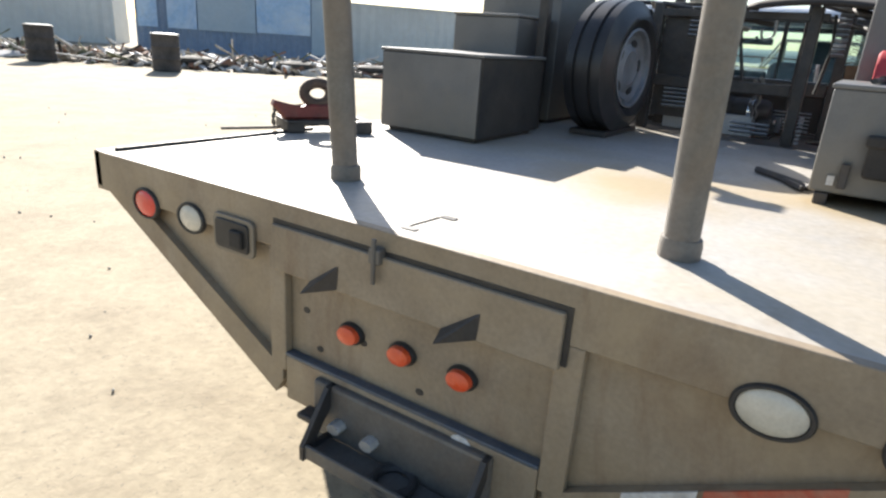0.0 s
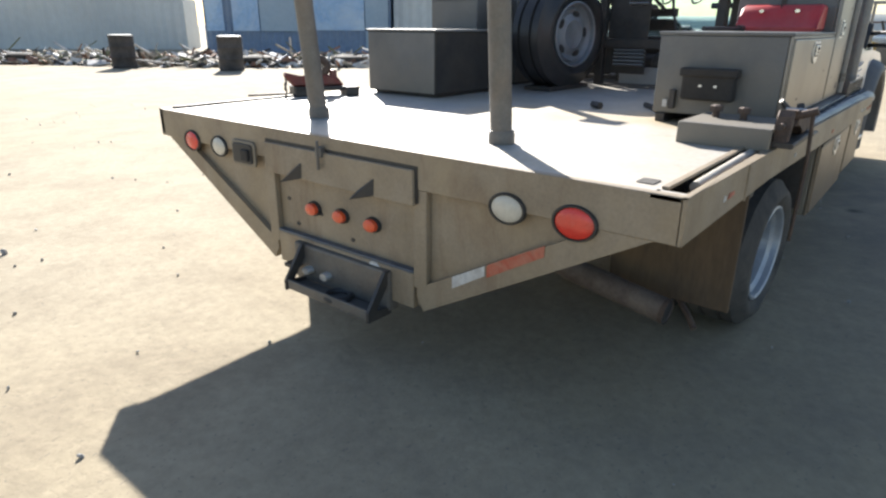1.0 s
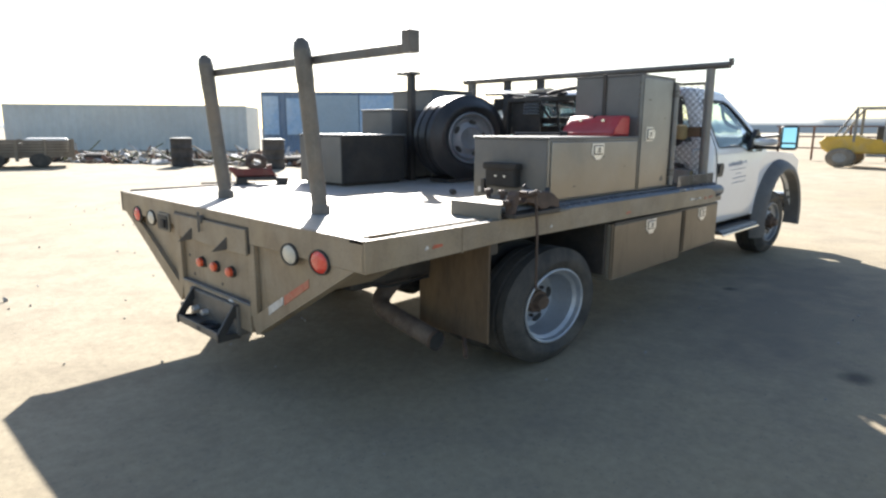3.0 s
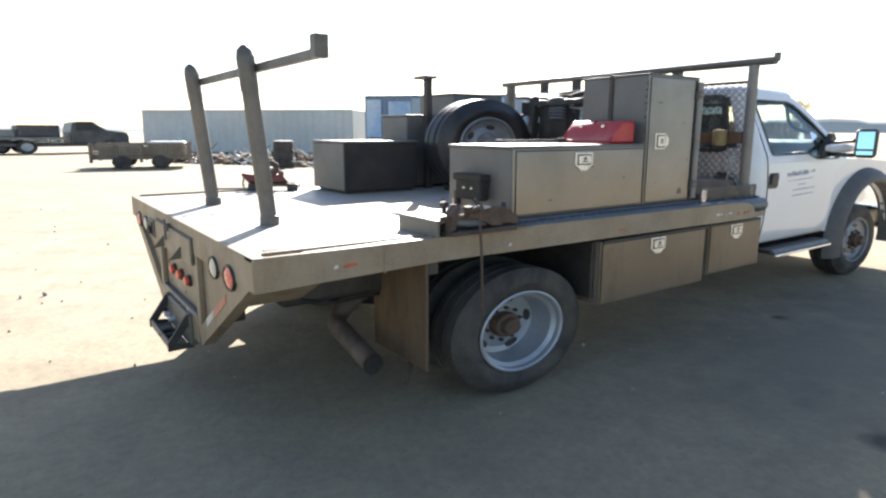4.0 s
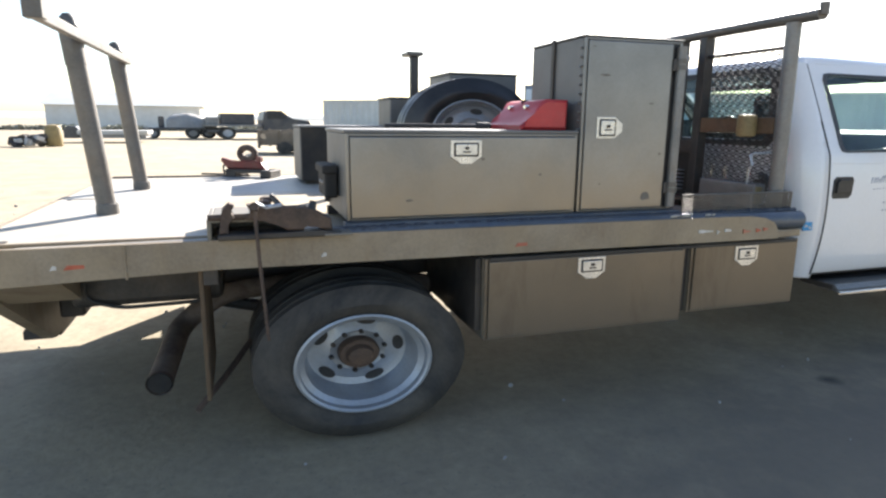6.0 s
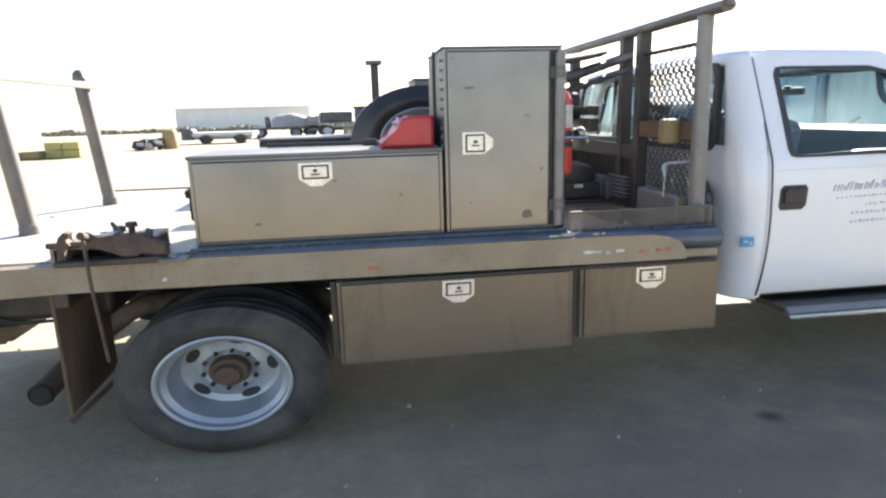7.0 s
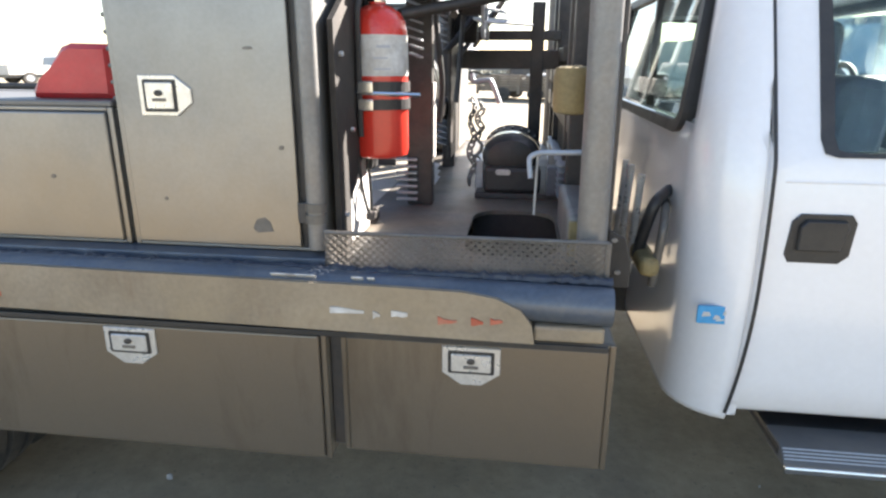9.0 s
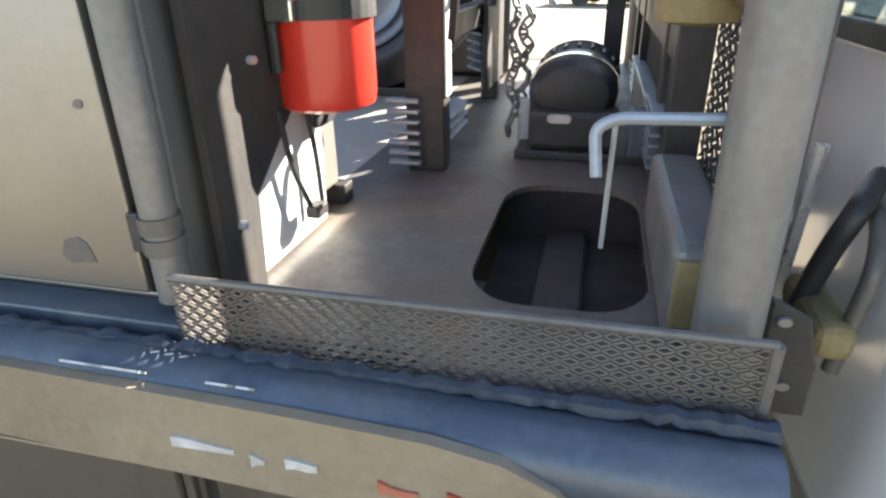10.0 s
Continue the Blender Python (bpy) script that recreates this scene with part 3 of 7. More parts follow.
        part("bed_sill", bx(bm_new(), (0.06, y - 0.05, 0.60), (3.3, y + 0.05, 0.72), 0.006), M_DARK, truck)
    part("hitch_crosstube", bx(bm_new(), (0.10, -0.50, 0.36), (0.20, 0.50, 0.45), 0.012), M_DARK, truck)
    part("tank", bx(bm_new(), (0.24, -0.88, 0.50), (0.80, -0.47, 0.70), 0.03, 3), M_DARK, truck, "dusty tank hung under the bed")
    bm = bm_new()
    pipe(bm, arc([(0.30, -0.90, 0.62), (0.30, -0.90, 0.54), (0.42, -0.90, 0.50), (0.72, -0.88, 0.50)], 0.05), 0.008, 8)
    part("cable", bm, M_BLACK, truck, smooth=True)
    # tail panel
    tail = part("tail_panel", slab(bm_new(), [(1.275, B - 0.013), (1.275, B - 0.122), (1.21, B - 0.127), (0.44, 0.255), (-0.44, 0.255), (-1.21, B - 0.127), (-1.275, B - 0.122), (-1.275, B - 0.013)], "x", 0.030, 0.06), M_BED, truck, "dusty grey tail panel tapering to the hitch")
    part("tail_band", bx(bm_new(), (0.0, -1.275, B - 0.125), (0.0295, 1.275, B + 0.002), 0.003), M_BED, tail)
    for s in (1, -1):
        o = [(s * 1.21, B - 0.126), (s * 0.43, 0.252), (s * 0.40, 0.30), (s * 0.40, 0.335), (s * 1.06, B - 0.126)]
        part("tail_flange", slab(bm_new(), o, "x", 0.004, 0.029, 0.0), M_BED, tail)
        part("tail_divider", bx(bm_new(), (0.003, s * 0.415 - 0.03, 0.335), (0.029, s * 0.415 + 0.03, B - 0.126), 0.004), M_BED, tail)
        part("corner_gusset", slab(bm_new(), [(s * 1.21, B - 0.127), (s * 0.95, B - 0.127), (s * 0.95, B - 0.26)], "x", 0.062, 0.30), M_BED, tail)
    part("tail_sill", bx(bm_new(), (0.002, -0.384, 0.25), (0.029, 0.384, 0.385), 0.004), M_BED, tail)
    part("recess_lip", bx(bm_new(), (0.000, -0.384, 0.386), (0.029, 0.384, 0.396), 0.003), M_BLUE, tail)
    part("hatch_gap", bx(bm_new(), (-0.003, -0.412, 0.648), (0.002, 0.418, 0.775)), M_BLACK, tail)
    hatch = part("hatch_door", bx(bm_new(), (-0.014, -0.400, 0.638), (0.004, 0.416, 0.764), 0.005), M_BED, tail, "dusty hinged hatch door")
    for yy, zz in ((0.226, 0.668), (-0.172, 0.668)):
        bm = bm_new()
        v = [bm.verts.new(p) for p in ((-0.014, yy - 0.05, zz + 0.045), (-0.014, yy + 0.05, zz - 0.025), (-0.014, yy - 0.045, zz - 0.025), (-0.062, yy + 0.04, zz - 0.045))]
        for f in ((0, 1, 3), (1, 2, 3), (2, 0, 3), (0, 2, 1)):
            bm.faces.new([v[i] for i in f])
        bmesh.ops.bevel(bm, geom=list(bm.edges), offset=0.003, segments=1, affect="EDGES")
        part("step_wedge", bm, M_DARK, hatch, "dark welded steel wedge")
    bm = bm_new()
    bx(bm, (-0.028, 0.045, 0.745), (0.0, 0.078, 0.785), 0.006)
    pipe(bm, [(-0.028, 0.06, 0.70), (-0.028, 0.06, B - 0.012)], 0.006, 8)
    part("hatch_latch", bm, M_PIPE, hatch, "worn pin latch")
    # lamps and socket
    for y, lens, rad, nm in ((0.991, M_LRED, 0.055, "tail_light"), (0.767, M_LWHITE, 0.052, "reverse_light"), (-0.768, M_LWHITE, 0.055, "reverse_light"), (-0.991, M_LRED, 0.060, "tail_light")):
        c = (0.0, y, 0.699)
        lamp = part(nm, lathe(bm_new(), [(rad + 0.011, 0.004), (rad + 0.011, -0.006), (rad + 0.008, -0.010), (rad + 0.002, -0.010), (rad, 0.0)], c, "x", 32), M_BLACK, tail, "round lamp in a black rubber grommet", smooth=True)
        part("lens", disc(bm_new(), (0.0, c[1], c[2]), rad, -0.008, "x", 32, LOW, 0.008), lens, lamp, "red lens" if lens is M_LRED else "clear cloudy lens", smooth=True)
    for y in (0.166, 0.004, -0.167):
        lamp = part("marker_light", disc(bm_new(), (0.030, y, 0.517), 0.040, -0.014, "x", 20), M_BLACK, tail, "small round marker lamp", smooth=True)
        part("lens", disc(bm_new(), (0.028, y, 0.517), 0.033, -0.026, "x", 20, LOW, 0.006), M_LORANGE, lamp, "glossy orange-red lens", smooth=True)
    sock = part("socket_plate", slab(bm_new(), rounded(0.488, 0.655, 0.640, 0.748, 0.02), "x", -0.012, 0.0, 0.002), M_BOX, tail, "steel-framed trailer socket recess")
    part("socket_cover", slab(bm_new(), rounded(0.503, 0.640, 0.652, 0.736, 0.014), "x", -0.018, -0.011, 0.002), M_BLACK, sock)
    part("socket_plug", bx(bm_new(), (-0.03, 0.520, 0.665), (-0.015, 0.57, 0.715), 0.006), M_PLATE, sock)
    for y0, y1, m in ((-0.56, -0.69, M_TAPEW), (-0.70, -0.90, M_TAPER)):
        z = lambda y: 0.30 + (abs(y) - 0.44) * 0.555
        o = [(y0, z(y0) + 0.055), (y1, z(y1) + 0.055), (y1, z(y1) + 0.02), (y0, z(y0) + 0.012)]
        part("reflective_tape", slab(bm_new(), o, "x", 0.001, 0.006), m, tail)
    # Black buttons paint in the shade inside the bolt holes.
    for y, z in ((0.33, 0.53), (0.13, 0.50), (-0.05, 0.43), (0.28, 0.43)):
        part("bolt_hole", disc(bm_new(), (0.030, y, z), 0.012, -0.002, "x", 10), M_BLACK, tail)
    part("tail_scar", disc(bm_new(), (0.003, -0.19, 0.365), 0.028, -0.004, "x", 9), M_TAPEW, tail, "scraped bare spot")
    # hitch tray
    hitch = part("hitch_plate", bx(bm_new(), (-0.02, -0.28, 0.21), (0.04, 0.26, 0.37), 0.01), M_PIPE, truck, "dark steel hitch tray with bolts")
    bm = bm_new()
    bx(bm, (-0.11, -0.27, 0.205), (-0.02, 0.20, 0.218), 0.004)
    bx(bm, (-0.115, -0.27, 0.205), (-0.103, 0.20, 0.245), 0.004)
    part("hitch_tray", bm, M_PIPE, hitch)
    for y in (0.20, -0.27):
        part("hitch_cheek", slab(bm_new(), [(-0.12, 0.20), (-0.12, 0.24), (-0.03, 0.37), (0.0, 0.37), (0.0, 0.34), (-0.08, 0.235), (0.0, 0.225), (0.0, 0.20)], "y", y - 0.007, y + 0.007), M_DARK, hitch)
    for y in (0.16, 0.05):
        part("bolt", disc(bm_new(), (-0.02, y, 0.27), 0.022, -0.03, "x", 8), M_STAINLESS, hitch)
    part("hitch_ring", pipe(bm_new(), [(-0.06 + 0.05 * math.cos(a), -0.05 + 0.05 * math.sin(a), 0.225) for a in [i * math.pi / 8 for i in range(17)]], 0.012, 8), M_DARK, hitch, smooth=True)
    part("hitch_lug", bx(bm_new(), (-0.07, 0.21, 0.27), (-0.02, 0.27, 0.288), 0.005), M_DARK, hitch)


build_bed()


def build_wheel(name, cx, yf, cz, parent, dished, r=0.41, w=0.23, s=-1, label="", steel=None, hub=True, rubber=None):
    """A wheel whose outer face looks towards s*y."""
    o = lambda d: -s * d
    wheel = part(name, lathe(bm_new(), [(0.262, o(0.025)), (0.285, o(0.004)), (0.33, o(-0.012)), (0.365, o(-0.006)), (0.388, o(0.012)), (r, o(0.03)), (r + 0.002, o(0.07)), (r - 0.012, o(0.075)), (r - 0.012, o(0.085)), (r + 0.003, o(0.09)),
                                              (r + 0.003, o(w - 0.09)), (r - 0.012, o(w - 0.085)), (r - 0.012, o(w - 0.075)), (r + 0.002, o(w - 0.07)), (r, o(w - 0.03)), (0.385, o(w)), (0.33, o(w + 0.01)), (0.262, o(w - 0.02))], (cx, yf, cz), "y", 56, closed=True), rubber or M_TYRE, parent, label or "dusty black tyre", smooth=True)
    deep = 0.165 if dished else 0.03
    rim = part("rim", lathe(bm_new(), [(0.268, o(0.018)), (0.272, o(0.004)), (0.262, o(0.0)), (0.252, o(0.006)), (0.248, o(0.03)), (0.225, o(0.045)), (0.218, o(deep * 0.8)), (0.205, o(deep + 0.004)), (0.17, o(deep + 0.012)), (0.115, o(deep - 0.006)), (0.105, o(deep)), (0.01, o(deep))], (cx, yf, cz), "y", 48, start=False), steel or M_RIM, wheel, "dull grey steel rim with hand holes", smooth=True)
    # Raised black ovals paint in the shade of the hand holes.
    for i in range(5):
        a = radians(-10 + 72 * i + 4)
        c = Vector((cx + 0.172 * math.cos(a), yf + o(deep + 0.008), cz - 0.172 * math.sin(a) * LOW))
        bm = bm_new()
        ring = []
        for j in range(16):
            b = 2 * math.pi * j / 16
            u, v = 0.024 * math.cos(b), 0.042 * math.sin(b)
            x, z = u * math.cos(a) - v * math.sin(a), -(u * math.sin(a) + v * math.cos(a))
            ring.append(bm.verts.new(c + Vector((x, 0, z * LOW))))
        ex = bmesh.ops.extrude_face_region(bm, geom=[bm.faces.new(ring)])
        bmesh.ops.translate(bm, verts=[e for e in ex["geom"] if isinstance(e, bmesh.types.BMVert)], vec=(0, s * 0.005, 0))
        part("hand_hole", bm, M_BLACK, rim)
    if not hub:
        return wheel
    part("hub", lathe(bm_new(), [(0.085, o(deep)), (0.085, o(deep - 0.035)), (0.078, o(deep - 0.05)), (0.06, o(deep - 0.055)), (0.05, o(deep - 0.085)), (0.035, o(deep - 0.09)), (0.005, o(deep - 0.09))], (cx, yf, cz), "y", 24), M_HUB, wheel, "dusty brown hub", smooth=True)
    for i in range(10):
        a = 2 * math.pi * (i + 0.3) / 10
        part("lug_nut", lathe(bm_new(), [(0.011, o(deep - 0.003)), (0.011, o(deep - 0.022)), (0.007, o(deep - 0.026)), (0.001, o(deep - 0.026))], (cx + 0.112 * math.cos(a), yf, cz + 0.112 * math.sin(a) * LOW), "y", 6), M_DARK, rim)
    return wheel


RW, FW = 1.312, 5.48
build_wheel("rear_wheel", RW, -1.262, 0.302, truck, True, r=0.420)
build_wheel("rear_wheel", RW, -0.99, 0.306, truck, False, r=0.424)
build_wheel("rear_wheel", RW, 1.25, 0.306, truck, True, r=0.424, s=1)
build_wheel("rear_wheel", RW, 0.97, 0.306, truck, False, r=0.424, s=1)
build_wheel("front_wheel", FW, -1.10, 0.31, truck, False, r=0.43, steel=M_SHADERIM)
build_wheel("front_wheel", FW, 1.10, 0.31, truck, False, r=0.43, s=1, steel=M_SHADERIM)


def build_under():
    part("axle", pipe(bm_new(), [(RW, -1.0, 0.29), (RW, -0.25, 0.29), (RW, -0.14, 0.29), (RW, 0.14, 0.29), (RW, 0.25, 0.29), (RW, 1.0, 0.29)], [0.05, 0.05, 0.14, 0.14, 0.05, 0.05], 16), M_DARK, truck, smooth=True)
    part("axle", pipe(bm_new(), [(FW, -0.9, 0.27), (FW, 0.9, 0.27)], 0.045, 12), M_DARK, truck, smooth=True)
    part("engine_pan", bx(bm_new(), (4.4, -0.3, 0.30), (6.0, 0.3, 0.6), 0.05), M_DARK, truck)
    for y in (-0.5, 0.5):
        part("leaf_spring", pipe(bm_new(), [(0.72, y, 0.40), (1.0, y, 0.33), (RW, y, 0.31), (1.68, y, 0.33), (1.95, y, 0.42)], 0.03, 8), M_DARK, truck, smooth=True)
    ex = part("exhaust_pipe", pipe(bm_new(), arc([(1.9, -0.62, 0.42), (1.2, -0.62, 0.48), (0.80, -0.58, 0.46), (0.60, -0.60, 0.32), (0.560, -1.105, 0.252)], 0.17, 8), 0.047, 16, caps=False), M_EXHAUST, truck, "dusty curved exhaust pipe", smooth=True)
    part("exhaust_mouth", pipe(bm_new(), [(0.566, -1.02, 0.264), (0.5602, -1.103, 0.2523)], 0.043, 16), M_BLACK, ex)
    part("exhaust_lip", pipe(bm_new(), [(0.5612, -1.09, 0.254), (0.5600, -1.108, 0.2516)], 0.0485, 16, caps=False), M_RUST, ex, smooth=True)
    fl = part("mud_flap", bx(bm_new(), (0.735, -1.265, 0.23), (0.75, -0.80, B - 0.10), 0.004), M_FLAP, truck, "tan dusty mud flap")
    part("flap_bracket", bx(bm_new(), (0.75, -1.265, B - 0.16), (0.80, -0.80, B - 0.10), 0.004), M_DARK, fl)
    part("mud_flap", bx(bm_new(), (0.735, 0.80, 0.22), (0.75, 1.17, B - 0.10), 0.004), M_BLACK, truck)
    bm = bm_new()
    pipe(bm, arc([(0.90, -0.95, 0.34), (0.80, -1.05, 0.24), (0.72, -1.14, 0.18), (0.69, -1.17, 0.155)], 0.05), 0.012, 8)
    part("hanging_strap", bm, M_RUST, truck, smooth=True)
    # Added dark filler that keeps light out of the gap between the boxes.
    part("box_gap_filler", bx(bm_new(), (2.732, -1.290, 0.40), (2.758, -0.80, B - 0.116)), M_DARK, truck)
    part("wheel_bay_panel", bx(bm_new(), (1.755, -1.28, 0.40), (1.78, -0.6, B - 0.12), 0.004), M_DARK, truck)


build_under()


def latch(parent, x, y, z, turned=False):
    """A stainless paddle latch with a pointed plate on a face that looks to -y."""
    w, h = (0.064, 0.036)
    o = [(-w, h), (w, h), (w, -h * 0.75), (w * 0.35, -h * 1.55), (-w * 0.35, -h * 1.55), (-w, -h * 0.75)]
    if turned:
        w, h = 0.050, 0.044
        o = [(-w, h), (w * 0.72, h), (w * 1.45, h * 0.35), (w * 1.45, -h * 0.35), (w * 0.72, -h), (-w, -h)]
    zc = z + (0.01 if not turned else 0)
    plate = part("latch", slab(bm_new(), [(x + u, zc + v) for u, v in o], "y", y - 0.005, y + 0.001, 0.0015), M_STAINLESS, parent, "bright stainless paddle latch")
    a, b = (0.051, 0.027) if not turned else (0.039, 0.035)
    part("latch_recess", slab(bm_new(), rounded(x - a, x + a, zc - b, zc + b, 0.004), "y", y - 0.0065, y - 0.004), M_BLACK, plate)
    a, b = a - 0.007, b - 0.006
    part("latch_paddle", slab(bm_new(), rounded(x - a, x + a, zc - b, zc + b, 0.004), "y", y - 0.011, y - 0.006, 0.002), M_STAINLESS, plate)
    part("latch_tee", bx(bm_new(), (x - 0.016, y - 0.0135, zc - 0.012), (x + 0.016, y - 0.010, zc - 0.005), 0.001), M_PIPE, plate)
    part("keyhole", lathe(bm_new(), [(0.009, 0.0), (0.009, -0.004), (0.004, -0.005), (0.001, -0.005)], (x, y - 0.011, zc + 0.006), "y", 12), M_DARK, plate)
    return plate


def toolbox(label, x0, x1, y0, y1, z0, z1, at, turned=False, lid=True, hinge=False, steel=None):
    """A steel tool box with a framed door that looks to -y."""
    steel = steel or M_BOXDOOR
    t = thing("tool_box", label, "tool box", "truck tool boxes", at=((x0 + x1) / 2, (y0 + y1) / 2, z0))
    part("body", bx(bm_new(), (x0, y0 + 0.012, z0), (x1, y1, z1), 0.006), M_BOX, t)
    bm = bm_new()
    f = 0.014
    bx(bm, (x0, y0, z0), (x0 + f, y0 + 0.011, z1), 0.003)
    bx(bm, (x1 - f, y0, z0), (x1, y0 + 0.011, z1), 0.003)
    bx(bm, (x0 + f, y0, z1 - f * 0.75), (x1 - f, y0 + 0.011, z1), 0.003)
    bx(bm, (x0 + f, y0, z0), (x1 - f, y0 + 0.011, z0 + f * 0.6), 0.003)
    part("door_frame", bm, steel, t)
    g = 0.0014
    part("door_seal", bx(bm_new(), (x0 + f, y0 + 0.006, z0 + f * 0.6), (x1 - f, y0 + 0.0115, z1 - f * 0.75)), M_BLACK, t)
    slim = 0.036 if hinge else 0.0
    door = part("door", bx(bm_new(), (x0 + f + g, y0 - 0.008, z0 + f * 0.6 + g), (x1 - f - g - slim, y0 + 0.006, z1 - f * 0.75 - g), 0.004), steel, t, "grey steel door with a stainless latch")
    latch(door, at[0], y0 - 0.008, at[1], turned)
    if lid:
        part("lid", bx(bm_new(), (x0 - 0.006, y0 - 0.004, z1), (x1 + 0.002, y1 + 0.006, z1 + 0.014), 0.004), M_BOX, t)
    if hinge:
        part("hinge", pipe(bm_new(), [(x1 - 0.010, y0 - 0.010, z0 + 0.012), (x1 - 0.010, y0 - 0.010, z1 - 0.02)], 0.0205, 16), M_POST, door, "full-length round hinge tube", smooth=True)
        for z in (z0 + 0.07, z1 - 0.12):
            strap = part("hinge_strap", bx(bm_new(), (x1 - 0.052, y0 - 0.016, z), (x1 - 0.030, y0 - 0.007, z + 0.05), 0.003), M_DARK, door)
            for dz in (0.004, 0.030):
                part("knuckle", pipe(bm_new(), [(x1 - 0.010, y0 - 0.010, z + dz), (x1 - 0.010, y0 - 0.010, z + dz + 0.020)], 0.0245, 14), M_PIPE, strap, smooth=True)
    return t


# long low box, tall cabinet, two boxes hung below the deck
low_box = toolbox("long low grey steel tool box bolted on the bed", 1.262, 2.220, -1.212, -0.70, B + 0.038, 1.182, (1.728, 1.112))
tall_box = toolbox("tall dark grey steel tool cabinet standing on the bed", 2.232, 2.702, -1.212, -0.74, B + 0.038, 1.566, (2.350, 1.209), True, False, True)
toolbox("long grey steel tool box hung below the bed", 1.782, 2.728, -1.310, -0.80, 0.366, B - 0.117, (2.255, 0.640), lid=False, steel=M_UNDERDOOR)
toolbox("short grey steel tool box hung below the bed", 2.762, 3.368, -1.310, -0.80, 0.398, B - 0.112, (3.059, 0.644), lid=False, steel=M_UNDERDOOR)
part("box_skid", bx(bm_new(), (1.25, -1.262, B), (2.72, -1.19, B + 0.037), 0.003), M_BLUE, truck)
part("box_skid", bx(bm_new(), (1.25, -0.76, B), (2.72, -0.72, B + 0.037), 0.003), M_DARK, truck)
part("strap", bx(bm_new(), (2.221, -0.97, 1.20), (2.231, -0.945, 1.58), 0.003), M_DARK, tall_box, "flat dark steel strap")
part("cap_trim", bx(bm_new(), (2.227, -1.216, 1.567), (2.707, -0.736, 1.574), 0.002), M_BOX, tall_box)
for i in range(10):
    part("rivet", disc(bm_new(), (2.231, -1.195, 1.20 + 0.036 * i), 0.007, -0.012, "x", 8), M_BOX, tall_box)

# scuffs and chipped spots on the tall cabinet's door
for i, (x, z, w, h) in enumerate(((2.33, 1.42, 0.03, 0.006), (2.56, 1.31, 0.014, 0.005), (2.33, 0.975, 0.006, 0.006), (2.562, 0.918, 0.034, 0.022), (2.62, 1.10, 0.008, 0.008), (2.27, 1.53, 0.012, 0.004))):
    rnd = random.Random(40 + i)
    o = [(x + w * math.cos(a) * rnd.uniform(0.6, 1), z + h * math.sin(a) * rnd.uniform(0.6, 1)) for a in [2 * math.pi * k / 9 for k in range(9)]]
    part("scuff", slab(bm_new(), o, "y", -1.2212, -1.219), M_PIPE, tall_box, "dark scuffed spot")
for i, (x, z, w, h) in enumerate(((1.80, 1.085, 0.010, 0.006), (1.50, 0.93, 0.02, 0.006), (2.05, 1.02, 0.008, 0.006))):
    rnd = random.Random(60 + i)
    o = [(x + w * math.cos(a) * rnd.uniform(0.6, 1), z + h * math.sin(a) * rnd.uniform(0.6, 1)) for a in [2 * math.pi * k / 9 for k in range(9)]]
    part("scuff", slab(bm_new(), o, "y", -1.2212, -1.219), M_PIPE, low_box, "dark scuffed spot")
# Shade in the gap below the skirt, drawn as a black strip.
part("gap_shade_strip", bx(bm_new(), (1.80, -1.319, B - 0.127), (3.35, -1.311, B - 0.113), 0.002), M_BLACK, truck, "black strip that paints in the shade under the side skirt")


# ---- cab ----
def half_width(z):
    if z < 0.80:
        return 1.150 - 0.03 * ((0.80 - z) / 0.36) ** 2
    if z < 1.08:
        return 1.150 - 0.02 * ((z - 0.80) / 0.28) ** 2
    return 1.13 - 0.46 * (z - 1.08) ** 1.03


def back_x(z):
    return 3.565 + max(0.0, z - 1.10) * 0.13


